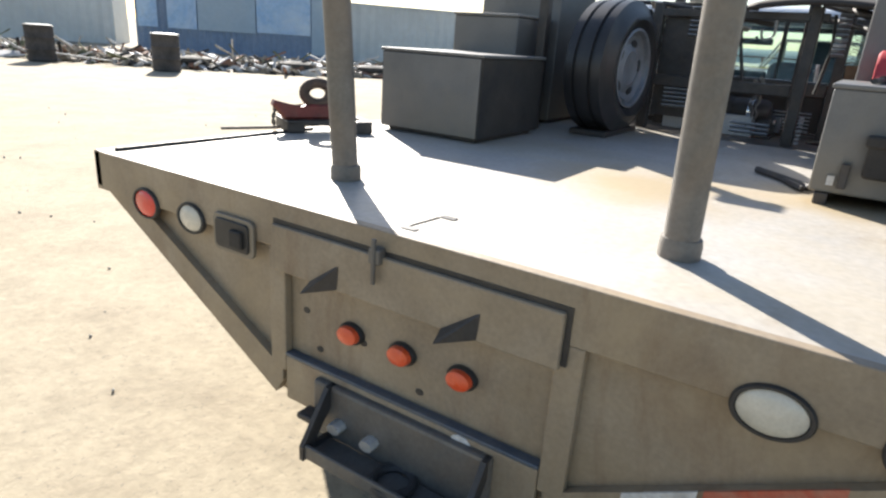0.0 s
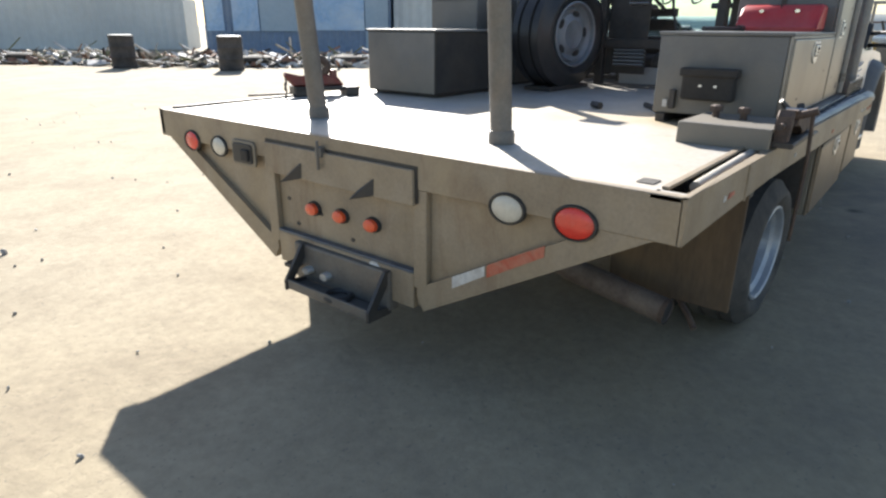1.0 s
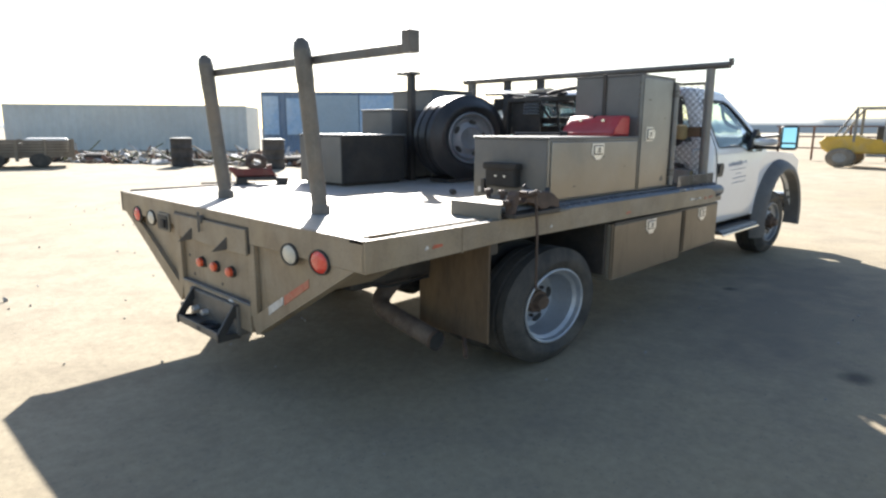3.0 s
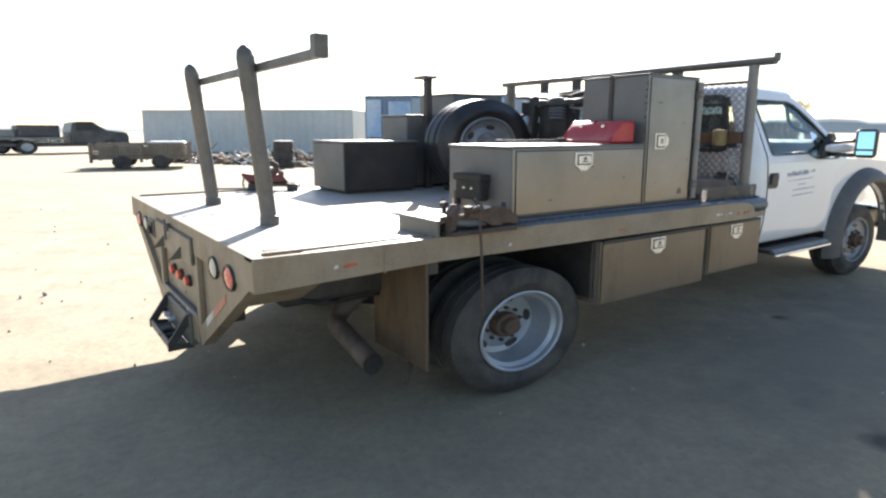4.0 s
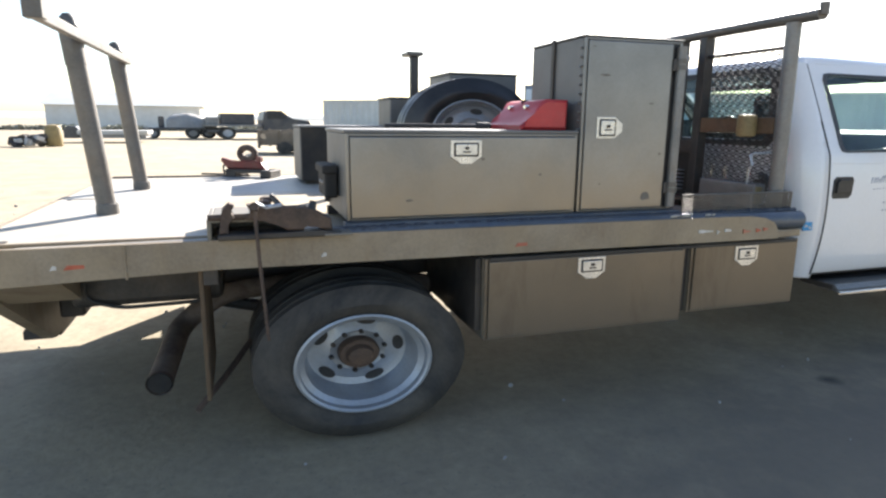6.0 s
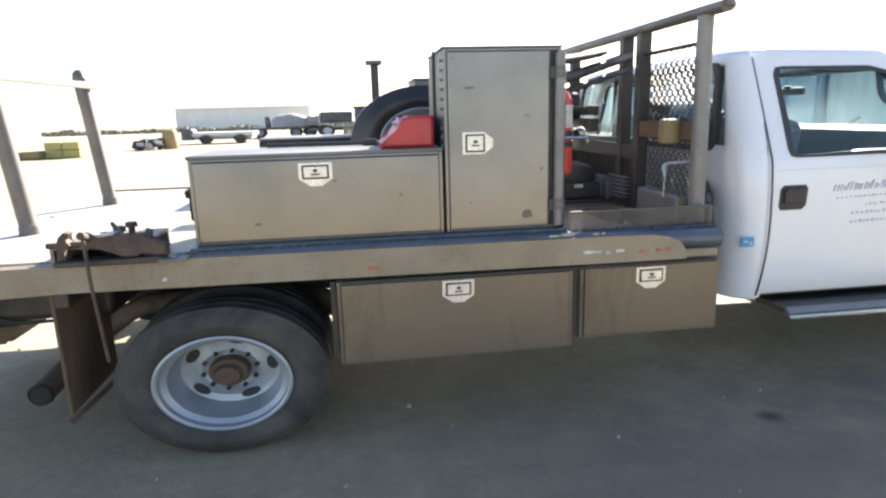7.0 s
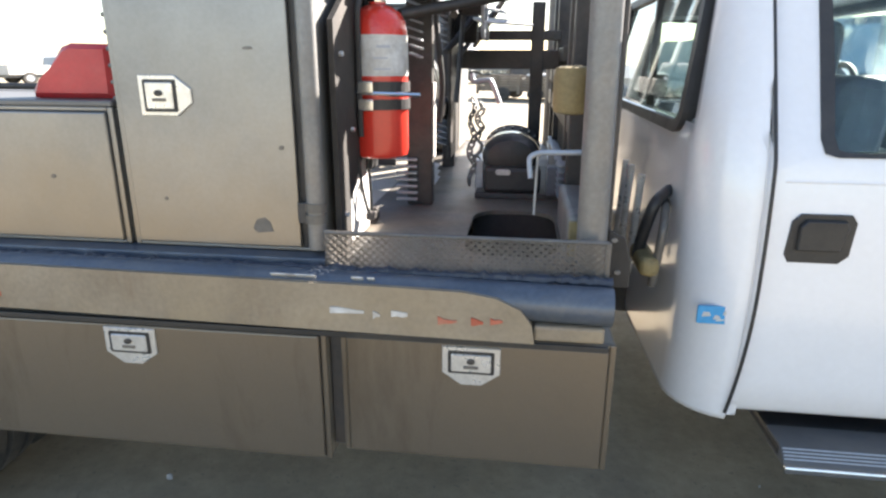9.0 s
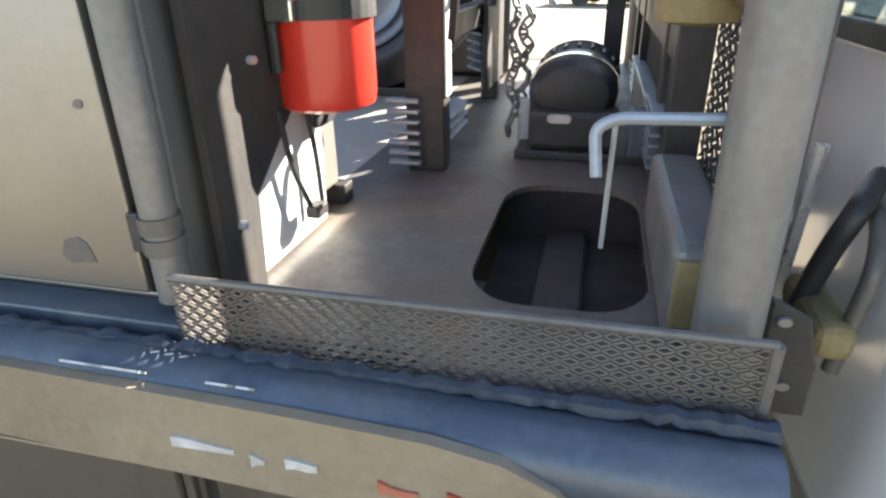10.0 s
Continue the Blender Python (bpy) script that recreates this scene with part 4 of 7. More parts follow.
def build_cab():
    cab = part("cab", bx(bm_new(), (3.64, -1.0, 0.475), (4.75, 1.0, 0.52), 0.01), M_BLACK, truck, "white two-door truck cab")
    # rear shell with its window opening
    rows = [0.452, 0.465, 0.52, 0.62, 0.74, 0.86, 0.98, 1.06, 1.10, 1.145, 1.25, 1.38, 1.505, 1.53, 1.555]
    bm = bm_new()
    grid, cols = [], None
    for z in rows:
        w, xb = half_width(z), back_x(z)
        seam = 3.684 if z > 0.80 else 3.684 - 0.022 * ((0.80 - z) / 0.34) ** 2
        r = 0.135 if z < 1.12 else min(0.135, seam - xb - 0.008)
        pts = [(seam, -w), ((seam + xb + r) / 2, -w)]
        pts += [(xb + r - r * math.sin(a), -w + r - r * math.cos(a)) for a in [math.pi / 2 * i / 8 for i in range(9)]]
        inner = w - r
        pts += [(xb - 0.012 * (1 - (y / inner) ** 2), y) for y in [-inner + 2 * inner * i / 16 for i in range(1, 16)]]
        pts += [(x, -y) for x, y in pts[10::-1]]
        grid.append([bm.verts.new((x, y, z)) for x, y in pts])
        cols = pts
    for i in range(len(rows) - 1):
        for j in range(len(cols) - 1):
            if rows[i] >= 1.14 and rows[i + 1] <= 1.51 and 10 <= j <= len(cols) - 12:
                continue
            bm.faces.new((grid[i][j], grid[i][j + 1], grid[i + 1][j + 1], grid[i + 1][j]))
    shell = part("rear_shell", bm, M_WHITE, cab, "white rear cab panel with rounded corners", smooth=True)
    so = shell.modifiers.new("thick", "SOLIDIFY")
    so.thickness, so.offset = 0.02, 1
    # pressed ribs low on the back wall
    for y in (-0.75, -0.5, -0.25, 0.0, 0.25, 0.5, 0.75):
        part("rib", bx(bm_new(), (3.545, y - 0.035, 0.62), (3.562, y + 0.035, 1.02), 0.008), M_WHITE, cab)
    # back window: rubber frame, two panes
    yw = half_width(1.3) - 0.135
    tilt = lambda z: back_x(z) - 0.006
    def ring(bm, o0, o1, i0, i1, z0, z1, x_out):
        oo, ii = rounded(-o0, o0, z0, z1, 0.06, 5), rounded(-i0, i0, z0 + i1, z1 - i1, 0.045, 5)
        fr = [[bm.verts.new((tilt(v) + d, u * (1 - 0.2 * max(0, v - 1.15)), v)) for u, v in loop] for loop, d in ((oo, 0.0), (oo, x_out), (ii, x_out), (ii, 0.02))]
        for a, b in zip(fr, fr[1:]):
            for i in range(len(a)):
                j = (i + 1) % len(a)
                bm.faces.new((a[i], a[j], b[j], b[i]))
    bm = bm_new()
    ring(bm, yw + 0.035, 0, yw - 0.002, 0.03, 1.115, 1.525, -0.03)
    win = part("rear_window_frame", bm, M_BLACK, cab, "black rubber window frame", smooth=True)
    for y0, y1 in ((-yw, -0.30), (-0.29, 0.29), (0.30, yw)):
        bm = bm_new()
        v = [bm.verts.new((tilt(z) - 0.018, y * (1 - 0.2 * max(0, z - 1.15)), z)) for y, z in ((y0, 1.145), (y1, 1.145), (y1, 1.50), (y0, 1.50))]
        bm.faces.new(v)
        g = part("pane", bm, M_GLASS, win)
        g.visible_shadow = False
        g.modifiers.new("thick", "SOLIDIFY").thickness = 0.004
    for y in (-0.295, 0.295):
        part("window_bar", bx(bm_new(), (tilt(1.3) - 0.012, y - 0.012, 1.14), (tilt(1.3) + 0.012, y + 0.012, 1.51), 0.003), M_BLACK, win)

    # doors
    outer = [(4.74, 0.465), (4.78, 0.95), (4.99, 1.03), (4.98, 1.095), (4.63, 1.382), (4.45, 1.495), (4.34, 1.545), (3.691, 1.545), (3.691, 1.0), (3.691, 0.92), (3.690, 0.80), (3.687, 0.65), (3.678, 0.53), (3.668, 0.465)]
    inner = [(4.33, 1.095), (4.38, 1.078), (4.44, 1.058), (4.50, 1.05), (4.83, 1.05), (4.87, 1.07), (4.86, 1.115), (4.60, 1.325), (4.44, 1.432), (4.36, 1.472), (4.28, 1.492), (3.84, 1.495), (3.805, 1.49), (3.788, 1.46), (3.786, 1.13), (3.795, 1.10), (3.82, 1.092)]

    def cast(poly, c, a):
        d = (math.cos(a), math.sin(a))
        best = None
        for (x0, z0), (x1, z1) in zip(poly, poly[1:] + poly[:1]):
            ex, ez = x1 - x0, z1 - z0
            det = -d[0] * ez + d[1] * ex
            if abs(det) < 1e-9:
                continue
            t = (-(x0 - c[0]) * ez + (z0 - c[1]) * ex) / det
            u = (d[0] * (z0 - c[1]) - d[1] * (x0 - c[0])) / det
            if t > 0 and -1e-6 <= u <= 1 + 1e-6 and (best is None or t < best):
                best = t
        return (c[0] + d[0] * best, c[1] + d[1] * best)

    c = (4.2, 1.27)
    angles = sorted({2 * math.pi * i / 96 for i in range(96)} | {math.atan2(z - c[1], x - c[0]) % (2 * math.pi) for x, z in outer + inner})
    for s in (-1, 1):
        bm = bm_new()
        loops = []
        steps = [0, 0.04, 0.12, 0.25, 0.4, 0.55, 0.7, 0.85, 0.97, 1.0]
        for st in steps:
            loop = []
            for a in angles:
                p, q = cast(inner, c, a), cast(outer, c, a)
                x, z = p[0] + (q[0] - p[0]) * st, p[1] + (q[1] - p[1]) * st
                loop.append(bm.verts.new((x, s * (half_width(z) + (0.0 if st < 1 else -0.012)), z)))
            loops.append(loop)
        loops.insert(0, [bm.verts.new((v.co.x, v.co.y - s * 0.025, v.co.z)) for v in loops[0]])
        for a, b in zip(loops, loops[1:]):
            for i in range(len(a)):
                j = (i + 1) % len(a)
                bm.faces.new((a[i], a[j], b[j], b[i]))
        door = part("door", bm, M_WHITE, cab, "white cab door", smooth=True)
        # seal round the glass, glass, handle
        bm = bm_new()
        lo = []
        for k, d in ((0.0, 0.001), (0.0, 0.004), (0.030, 0.002), (0.030, -0.018)):
            loop = []
            for a in angles:
                p = cast(inner, c, a)
                dx, dz = p[0] - c[0], p[1] - c[1]
                ln = math.hypot(dx, dz)
                x, z = p[0] - dx / ln * k * (0.6 + 0.4 * abs(dx) / ln), p[1] - dz / ln * k * 0.7
                loop.append(bm.verts.new((x, s * (half_width(z) + d), z)))
            lo.append(loop)
        for a, b in zip(lo, lo[1:]):
            for i in range(len(a)):
                j = (i + 1) % len(a)
                bm.faces.new((a[i], a[j], b[j], b[i]))
        part("window_seal", bm, M_BLACK, door, "black window seal", smooth=True)
        bm = bm_new()
        bm.faces.new([bm.verts.new((cast(inner, c, a)[0], s * (half_width(cast(inner, c, a)[1]) - 0.012), cast(inner, c, a)[1])) for a in angles[::3]])
        g = part("window_pane", bm, M_GLASS, door)
        g.visible_shadow = False
        g.modifiers.new("thick", "SOLIDIFY").thickness = 0.004
        yy = half_width(0.92)
        h = part("handle_cup", slab(bm_new(), [(3.745, 0.862), (3.85, 0.862), (3.87, 0.88), (3.875, 0.955), (3.863, 0.972), (3.76, 0.972), (3.743, 0.955), (3.735, 0.88)], "y", s * (yy - 0.004), s * (yy + 0.004), 0.001), M_BLACK, door, "black plastic door handle")
        part("handle_paddle", slab(bm_new(), [(3.757, 0.892), (3.845, 0.892), (3.857, 0.945), (3.85, 0.96), (3.77, 0.96), (3.757, 0.945)], "y", s * (yy + 0.002), s * (yy + 0.016), 0.003), M_BLACK, h)
        part("door_crease", pipe(bm_new(), [(3.72, s * (half_width(1.04) - 0.003), 1.04), (4.72, s * (half_width(1.04) - 0.003), 1.04)], 0.005, 8), M_WHITE, door, smooth=True)
        part("door_seam", pipe(bm_new(), [(3.688 if z > 0.80 else 3.688 - 0.022 * ((0.80 - z) / 0.34) ** 2, s * (half_width(z) + 0.019), z) for z in [1.535 - 0.0213 * i for i in range(51)]], 0.0042, 6), M_BLACK, door, "dark door gap", smooth=True)
        part("door_trim", slab(bm_new(), [(3.74, 0.50), (4.70, 0.50), (4.72, 1.085), (3.74, 1.085)], "y", s * 1.02, s * 1.06, 0.01), M_SEAT, door, "blue-grey inner door trim")
        # mirror
        turn = Euler((0, radians(5), radians(-14 * s))).to_matrix().to_4x4()
        off = turn.to_3x3() @ Vector((-0.042, 0, 0))
        mir = part("mirror", bx(bm_new(), (4.415, s * 1.39, 1.075), (4.495, s * 1.53, 1.285), 0.032, 4, turn), M_BLACK, door, "tall black towing mirror")
        gc = Vector((4.457, s * 1.46, 1.198)) + off
        part("mirror_glass", bx(bm_new(), gc - Vector((0.004, 0.05, 0.062)), gc + Vector((0.004, 0.05, 0.062)), 0.0, 2, turn), M_MIRROR, mir)
        gc = Vector((4.452, s * 1.46, 1.108)) + off
        part("mirror_glass", bx(bm_new(), gc - Vector((0.004, 0.05, 0.014)), gc + Vector((0.004, 0.05, 0.014)), 0.0, 2, turn), M_MIRROR, mir)
        bm = bm_new()
        pipe(bm, [(4.70, s * 1.10, 1.175), (4.46, s * 1.38, 1.20)], 0.016, 10)
        pipe(bm, [(4.70, s * 1.10, 1.09), (4.46, s * 1.38, 1.09)], 0.016, 10)
        slab(bm, [(4.54, 1.075), (4.90, 1.06), (4.88, 1.10), (4.73, 1.25), (4.71, 1.25)], "y", s * 1.085, s * 1.128)
        part("mirror_arm", bm, M_BLACK, mir, smooth=True)
        part("arm_shield", lathe(bm_new(), [(0.005, -0.10), (0.03, -0.09), (0.042, -0.05), (0.042, 0.05), (0.03, 0.09), (0.005, 0.10)], (4.55, s * 1.25, 1.14), "y", 16), M_WHITE, mir, "white mirror arm shield", smooth=True)
        # fender, flare
        arch = [(FW + 0.56 * math.cos(a), 0.34 + 0.49 * math.sin(a)) for a in [math.pi * i / 16 for i in range(17)]]
        o = [(4.755, 0.46), (4.775, 0.95), (4.885, 1.045), (5.3, 1.04), (5.95, 1.0), (6.17, 0.93), (6.20, 0.55), (6.12, 0.42)] + [(FW + 0.56, 0.42)] + arch[1:-1] + [(FW - 0.56, 0.42), (FW - 0.60, 0.455)]
        part("fender", slab(bm_new(), o, "y", s * 1.085, s * 1.115, 0.004), M_WHITE, cab, "white front fender")
        bm = bm_new()
        prev = None
        for a in [math.pi * (-0.06 + 1.12 * i / 26) for i in range(27)]:
            ca, sa = math.cos(a), math.sin(a)
            prof = [(0.555, 1.06), (0.565, 1.20), (0.59, 1.215), (0.645, 1.20), (0.685, 1.15), (0.70, 1.112)]
            cur = [bm.verts.new((FW + r * ca, s * y, 0.34 + r * 0.885 * sa)) for r, y in prof]
            if prev:
                for i in range(len(cur) - 1):
                    bm.faces.new((prev[i], prev[i + 1], cur[i + 1], cur[i]))
            prev = cur
        part("wheel_flare", bm, M_FLARE, cab, "grey plastic wheel arch flare", smooth=True)
        part("wheel_well", bx(bm_new(), (FW - 0.58, s * 0.62, 0.4), (FW + 0.58, s * 0.66, 0.95)), M_BLACK, cab)
        st = part("running_board", bx(bm_new(), (3.785, s * 0.98, 0.385), (4.66, s * 1.19, 0.418), 0.010), M_BLACK, cab, "black running board with a pale ribbed tread")
        part("tread", slab(bm_new(), [(s * 1.10, 0.4185), (s * 1.19, 0.4185), (s * 1.222, 0.392), (s * 1.222, 0.384), (s * 1.10, 0.384)], "x", 3.787, 4.658), M_FLARE, st, "dull grey tread strip")
        for k in range(4):
            part("tread_rib", pipe(bm_new(), [(3.79, s * (1.195 + 0.006 * k), 0.4165 - 0.0055 * k), (4.655, s * (1.195 + 0.006 * k), 0.4165 - 0.0055 * k)], 0.002, 6), M_RIM, st)
        part("step_edge", bx(bm_new(), (3.787, s * 1.218, 0.370), (4.658, s * 1.230, 0.388), 0.004), M_CHROME, st)
        for x in (3.95, 4.45):
            part("step_bracket", bx(bm_new(), (x, s * 0.5, 0.405), (x + 0.05, s * 1.0, 0.445), 0.004), M_DARK, st)
        part("rocker", bx(bm_new(), (3.66, s * 1.00, 0.445), (4.85, s * 1.09, 0.485), 0.01), M_BLACK, cab)
    # roof
    bm = bm_new()
    loops = []
    for z, ins in ((1.54, 0.0), (1.562, 0.008), (1.580, 0.035), (1.594, 0.09), (1.604, 0.2), (1.610, 0.4)):
        w = half_width(1.545) + 0.004 - ins
        loops.append([bm.verts.new((x, y, z)) for x, y in rounded(back_x(1.545) - 0.004 + ins, 4.53 - ins * 0.6, -w, w, 0.16 * (1 - ins), 6)])
        for v in loops[-1]:
            v.co.z -= 0.75 * max(0.0, v.co.x - 4.25) ** 2
    for a, b in zip(loops, loops[1:]):
        for i in range(len(a)):
            j = (i + 1) % len(a)
            bm.faces.new((a[i], a[j], b[j], b[i]))
    bm.faces.new(loops[-1])
    bm.faces.new(loops[0][::-1])
    part("roof", bm, M_WHITE, cab, "white cab roof", smooth=True)
    # hood and nose
    bm = bm_new()
    secs = []
    for x, zt, w in ((4.76, 1.085, 1.06), (5.2, 1.08, 1.04), (5.7, 1.05, 1.0), (6.05, 1.0, 0.95), (6.2, 0.90, 0.9)):
        secs.append([bm.verts.new((x, y, z)) for y, z in [(-w, 0.62), (-w, zt - 0.10), (-w + 0.03, zt - 0.045), (-w + 0.12, zt - 0.01), (-w * 0.4, zt), (w * 0.4, zt), (w - 0.12, zt - 0.01), (w - 0.03, zt - 0.045), (w, zt - 0.10), (w, 0.62)]])
    for a, b in zip(secs, secs[1:]):
        for i in range(len(a) - 1):
            bm.faces.new((a[i], a[i + 1], b[i + 1], b[i]))
    bm.faces.new(secs[0]), bm.faces.new(secs[-1])
    part("hood", bm, M_WHITE, cab, "white hood", smooth=True)
    part("bumper", bx(bm_new(), (6.18, -1.08, 0.34), (6.34, 1.08, 0.56), 0.03, 3), M_CHROME, cab)
    part("grille", bx(bm_new(), (6.15, -0.7, 0.58), (6.22, 0.7, 0.88), 0.02), M_BLACK, cab)
    bm = bm_new()
    bm.faces.new([bm.verts.new(p) for p in ((5.02, -1.0, 1.06), (5.02, 1.0, 1.06), (4.48, 0.86, 1.50), (4.48, -0.86, 1.50))])
    g = part("windshield", bm, M_GLASS, cab)
    g.visible_shadow = False
    g.modifiers.new("thick", "SOLIDIFY").thickness = 0.005
    for s in (-1, 1):
        part("windshield_pillar", pipe(bm_new(), [(5.01, s * 1.08, 1.05), (4.64, s * 0.968, 1.365), (4.44, s * 0.905, 1.495)], [0.045, 0.03, 0.028], 10), M_WHITE, cab, smooth=True)
    # inside
    for y in (-0.5, 0.5):
        seat = part("seat", bx(bm_new(), (4.0, y - 0.32, 0.62), (4.50, y + 0.32, 0.78), 0.05, 3), M_SEAT, cab, "grey cloth seat")
        part("seat_back", bx(bm_new(), (3.92, y - 0.31, 0.74), (4.08, y + 0.31, 1.255), 0.06, 3, Matrix.Rotation(radians(8), 4, "Y")), M_SEAT, seat)
        part("head_rest", bx(bm_new(), (3.93, y - 0.14, 1.22), (4.02, y + 0.14, 1.40), 0.035, 3), M_SEAT, seat)
    part("dashboard", slab(bm_new(), [(4.56, 0.80), (4.56, 1.10), (4.59, 1.175), (4.65, 1.20), (4.75, 1.195), (4.86, 1.15), (4.96, 1.075), (4.95, 0.80)], "y", -1.02, 1.02, 0.01), M_TRIM, cab, "dark blue-grey dashboard", smooth=True)
    part("instrument_hood", slab(bm_new(), [(4.57, 1.10), (4.60, 1.215), (4.67, 1.235), (4.77, 1.19)], "y", 0.28, 0.72, 0.02), M_TRIM, cab, smooth=True)
    part("console", bx(bm_new(), (4.05, -0.14, 0.62), (4.55, 0.14, 0.98), 0.04, 3), M_TRIM, cab)
    part("headliner", bx(bm_new(), (3.68, -0.86, 1.508), (4.40, 0.86, 1.534), 0.008), M_SEAT, cab, "grey cloth headliner")
    part("header", bx(bm_new(), (4.36, -0.84, 1.472), (4.46, 0.84, 1.52), 0.012), M_SEAT, cab)
    for s in (-1, 1):
        part("pillar_trim", pipe(bm_new(), [(4.40, s * 0.885, 1.475), (4.64, s * 0.945, 1.33), (4.92, s * 1.03, 1.10)], 0.026, 10), M_TRIM, cab, smooth=True)
    part("grab_handle", pipe(bm_new(), arc([(4.385, -0.90, 1.46), (4.40, -0.915, 1.34), (4.50, -0.93, 1.285), (4.72, -0.955, 1.25)], 0.05), 0.015, 10), M_TRIM, cab, "dark grab handle on the windshield pillar", smooth=True)
    bm = bm_new()
    pipe(bm, [(4.50 + 0.05 * math.sin(a), 0.5 + 0.19 * math.cos(a), 1.15 + 0.13 * math.sin(a)) for a in [2 * math.pi * i / 24 for i in range(25)]], 0.014, 8)
    pipe(bm, [(4.50, 0.5, 1.15), (4.62, 0.5, 1.10)], 0.05, 8)
    pipe(bm, [(4.50, 0.32, 1.15), (4.50, 0.68, 1.15)], 0.018, 8)
    part("steering_wheel", bm, M_BLACK, cab, smooth=True)
    im = part("inner_mirror", bx(bm_new(), (4.60, -0.12, 1.375), (4.625, 0.12, 1.425), 0.01), M_BLACK, cab)
    part("mirror_stem", pipe(bm_new(), [(4.62, 0.0, 1.40), (4.60, 0.0, 1.425), (4.57, 0.0, 1.428)], 0.012, 8), M_BLACK, im, smooth=True)
    # sticker and faded lettering on the passenger door
    part("sticker", slab(bm_new(), rounded(3.570, 3.655, 0.705, 0.748, 0.004), "y", -half_width(0.72) - 0.003, -half_width(0.72) + 0.004), M_STICKER, cab, "small blue sticker with white marks")
    for u0, u1, v0, v1 in ((3.580, 3.600, 0.722, 0.734), (3.606, 3.622, 0.716, 0.726), (3.626, 3.646, 0.728, 0.738), (3.612, 3.634, 0.712, 0.717)):
        part("sticker_mark", slab(bm_new(), [(u0, v0), (u1, v0 + 0.003), (u1 - 0.004, v1), (u0 + 0.003, v1)], "y", -half_width(0.72) - 0.0045, -half_width(0.72) - 0.002), M_TAPEW, cab)
    rnd = random.Random(11)
    for x0, x1, z, h, w0, w1 in ((4.00, 4.34, 0.935, 0.040, 0.003, 0.007), (4.37, 4.44, 0.958, 0.024, 0.003, 0.006), (4.02, 4.40, 0.902, 0.010, 0.004, 0.012), (4.17, 4.29, 0.868, 0.010, 0.004, 0.010), (4.10, 4.42, 0.828, 0.014, 0.005, 0.012), (4.10, 4.42, 0.788, 0.014, 0.005, 0.012)):
        x = x0
        while x < x1:
            w = rnd.uniform(w0, w1)
            zz = z + 0.03 * (x - x0)
            hh = h * rnd.uniform(0.45, 1.0)
            y = -half_width(zz)
            lean = hh * 0.35
            o = [(x, zz), (x + w, zz), (x + w + lean, zz + hh), (x + lean, zz + hh)]
            part("lettering_bar", slab(bm_new(), o, "y", y - 0.0018, y + 0.003), M_LETTER, cab)
            x += w + rnd.uniform(0.006, 0.016)
    # things between the cab and the bed
    part("filler_pipe", pipe(bm_new(), arc([(3.49, -1.02, 0.745), (3.50, -1.035, 0.90), (3.51, -0.99, 0.94), (3.54, -0.85, 0.93)], 0.04), 0.011, 10), M_PIPE, truck, smooth=True)
    part("black_hose", pipe(bm_new(), arc([(3.46, -0.95, 0.80), (3.47, -0.965, 0.88), (3.485, -0.985, 0.955), (3.54, -0.88, 0.965)], 0.04), 0.015, 10), M_BLACK, truck, "black rubber hose behind the cab", smooth=True)
    part("air_box", bx(bm_new(), (3.45, -1.055, 0.775), (3.50, -0.89, 0.825), 0.018, 3), M_TAN, truck, "tan plastic canister")
    for y in (-0.86, -0.70, -0.60):
        part("riser", pipe(bm_new(), [(3.46, y + 0.012, 0.72), (3.47, y, 1.0)], 0.010, 8), M_STAINLESS, truck, smooth=True)


build_cab()


# ---- racks on the bed ----
def build_tail_rack():
    rack = thing("pipe_rack", "grey steel pipe rack with two posts on the bed", "rack", at=(0.335, 0, B))
    for y in (0.475, -0.515):
        post = part("post", pipe(bm_new(), [(0.335, y, B), (0.265, y, 1.56)], 0.039, 18), M_PIPE, rack, "round grey pipe post", smooth=True)
        part("collar", lathe(bm_new(), [(0.047, 0.0), (0.047, 0.03), (0.044, 0.045), (0.039, 0.047)], (0.335, y, B), "z", 18), M_PIPE, post, smooth=True)
        part("sleeve", pipe(bm_new(), [(0.276, y, 1.44), (0.262, y, 1.59)], 0.0415, 14), M_PIPE, post, smooth=True)
        part("hook", pipe(bm_new(), [(0.262, y, 1.58), (0.259, y, 1.62), (0.257, y, 1.64)], [0.0415, 0.035, 0.014], 12), M_PIPE, post, smooth=True)
    part("crossbar", bx(bm_new(), (0.302, -1.165, 1.525), (0.332, 0.53, 1.562), 0.003), M_PIPE, rack, "flat steel crossbar")
    part("end_stop", bx(bm_new(), (0.292, -1.215, 1.525), (0.347, -1.165, 1.61), 0.003), M_PIPE, rack, "upright square end stop")


build_tail_rack()


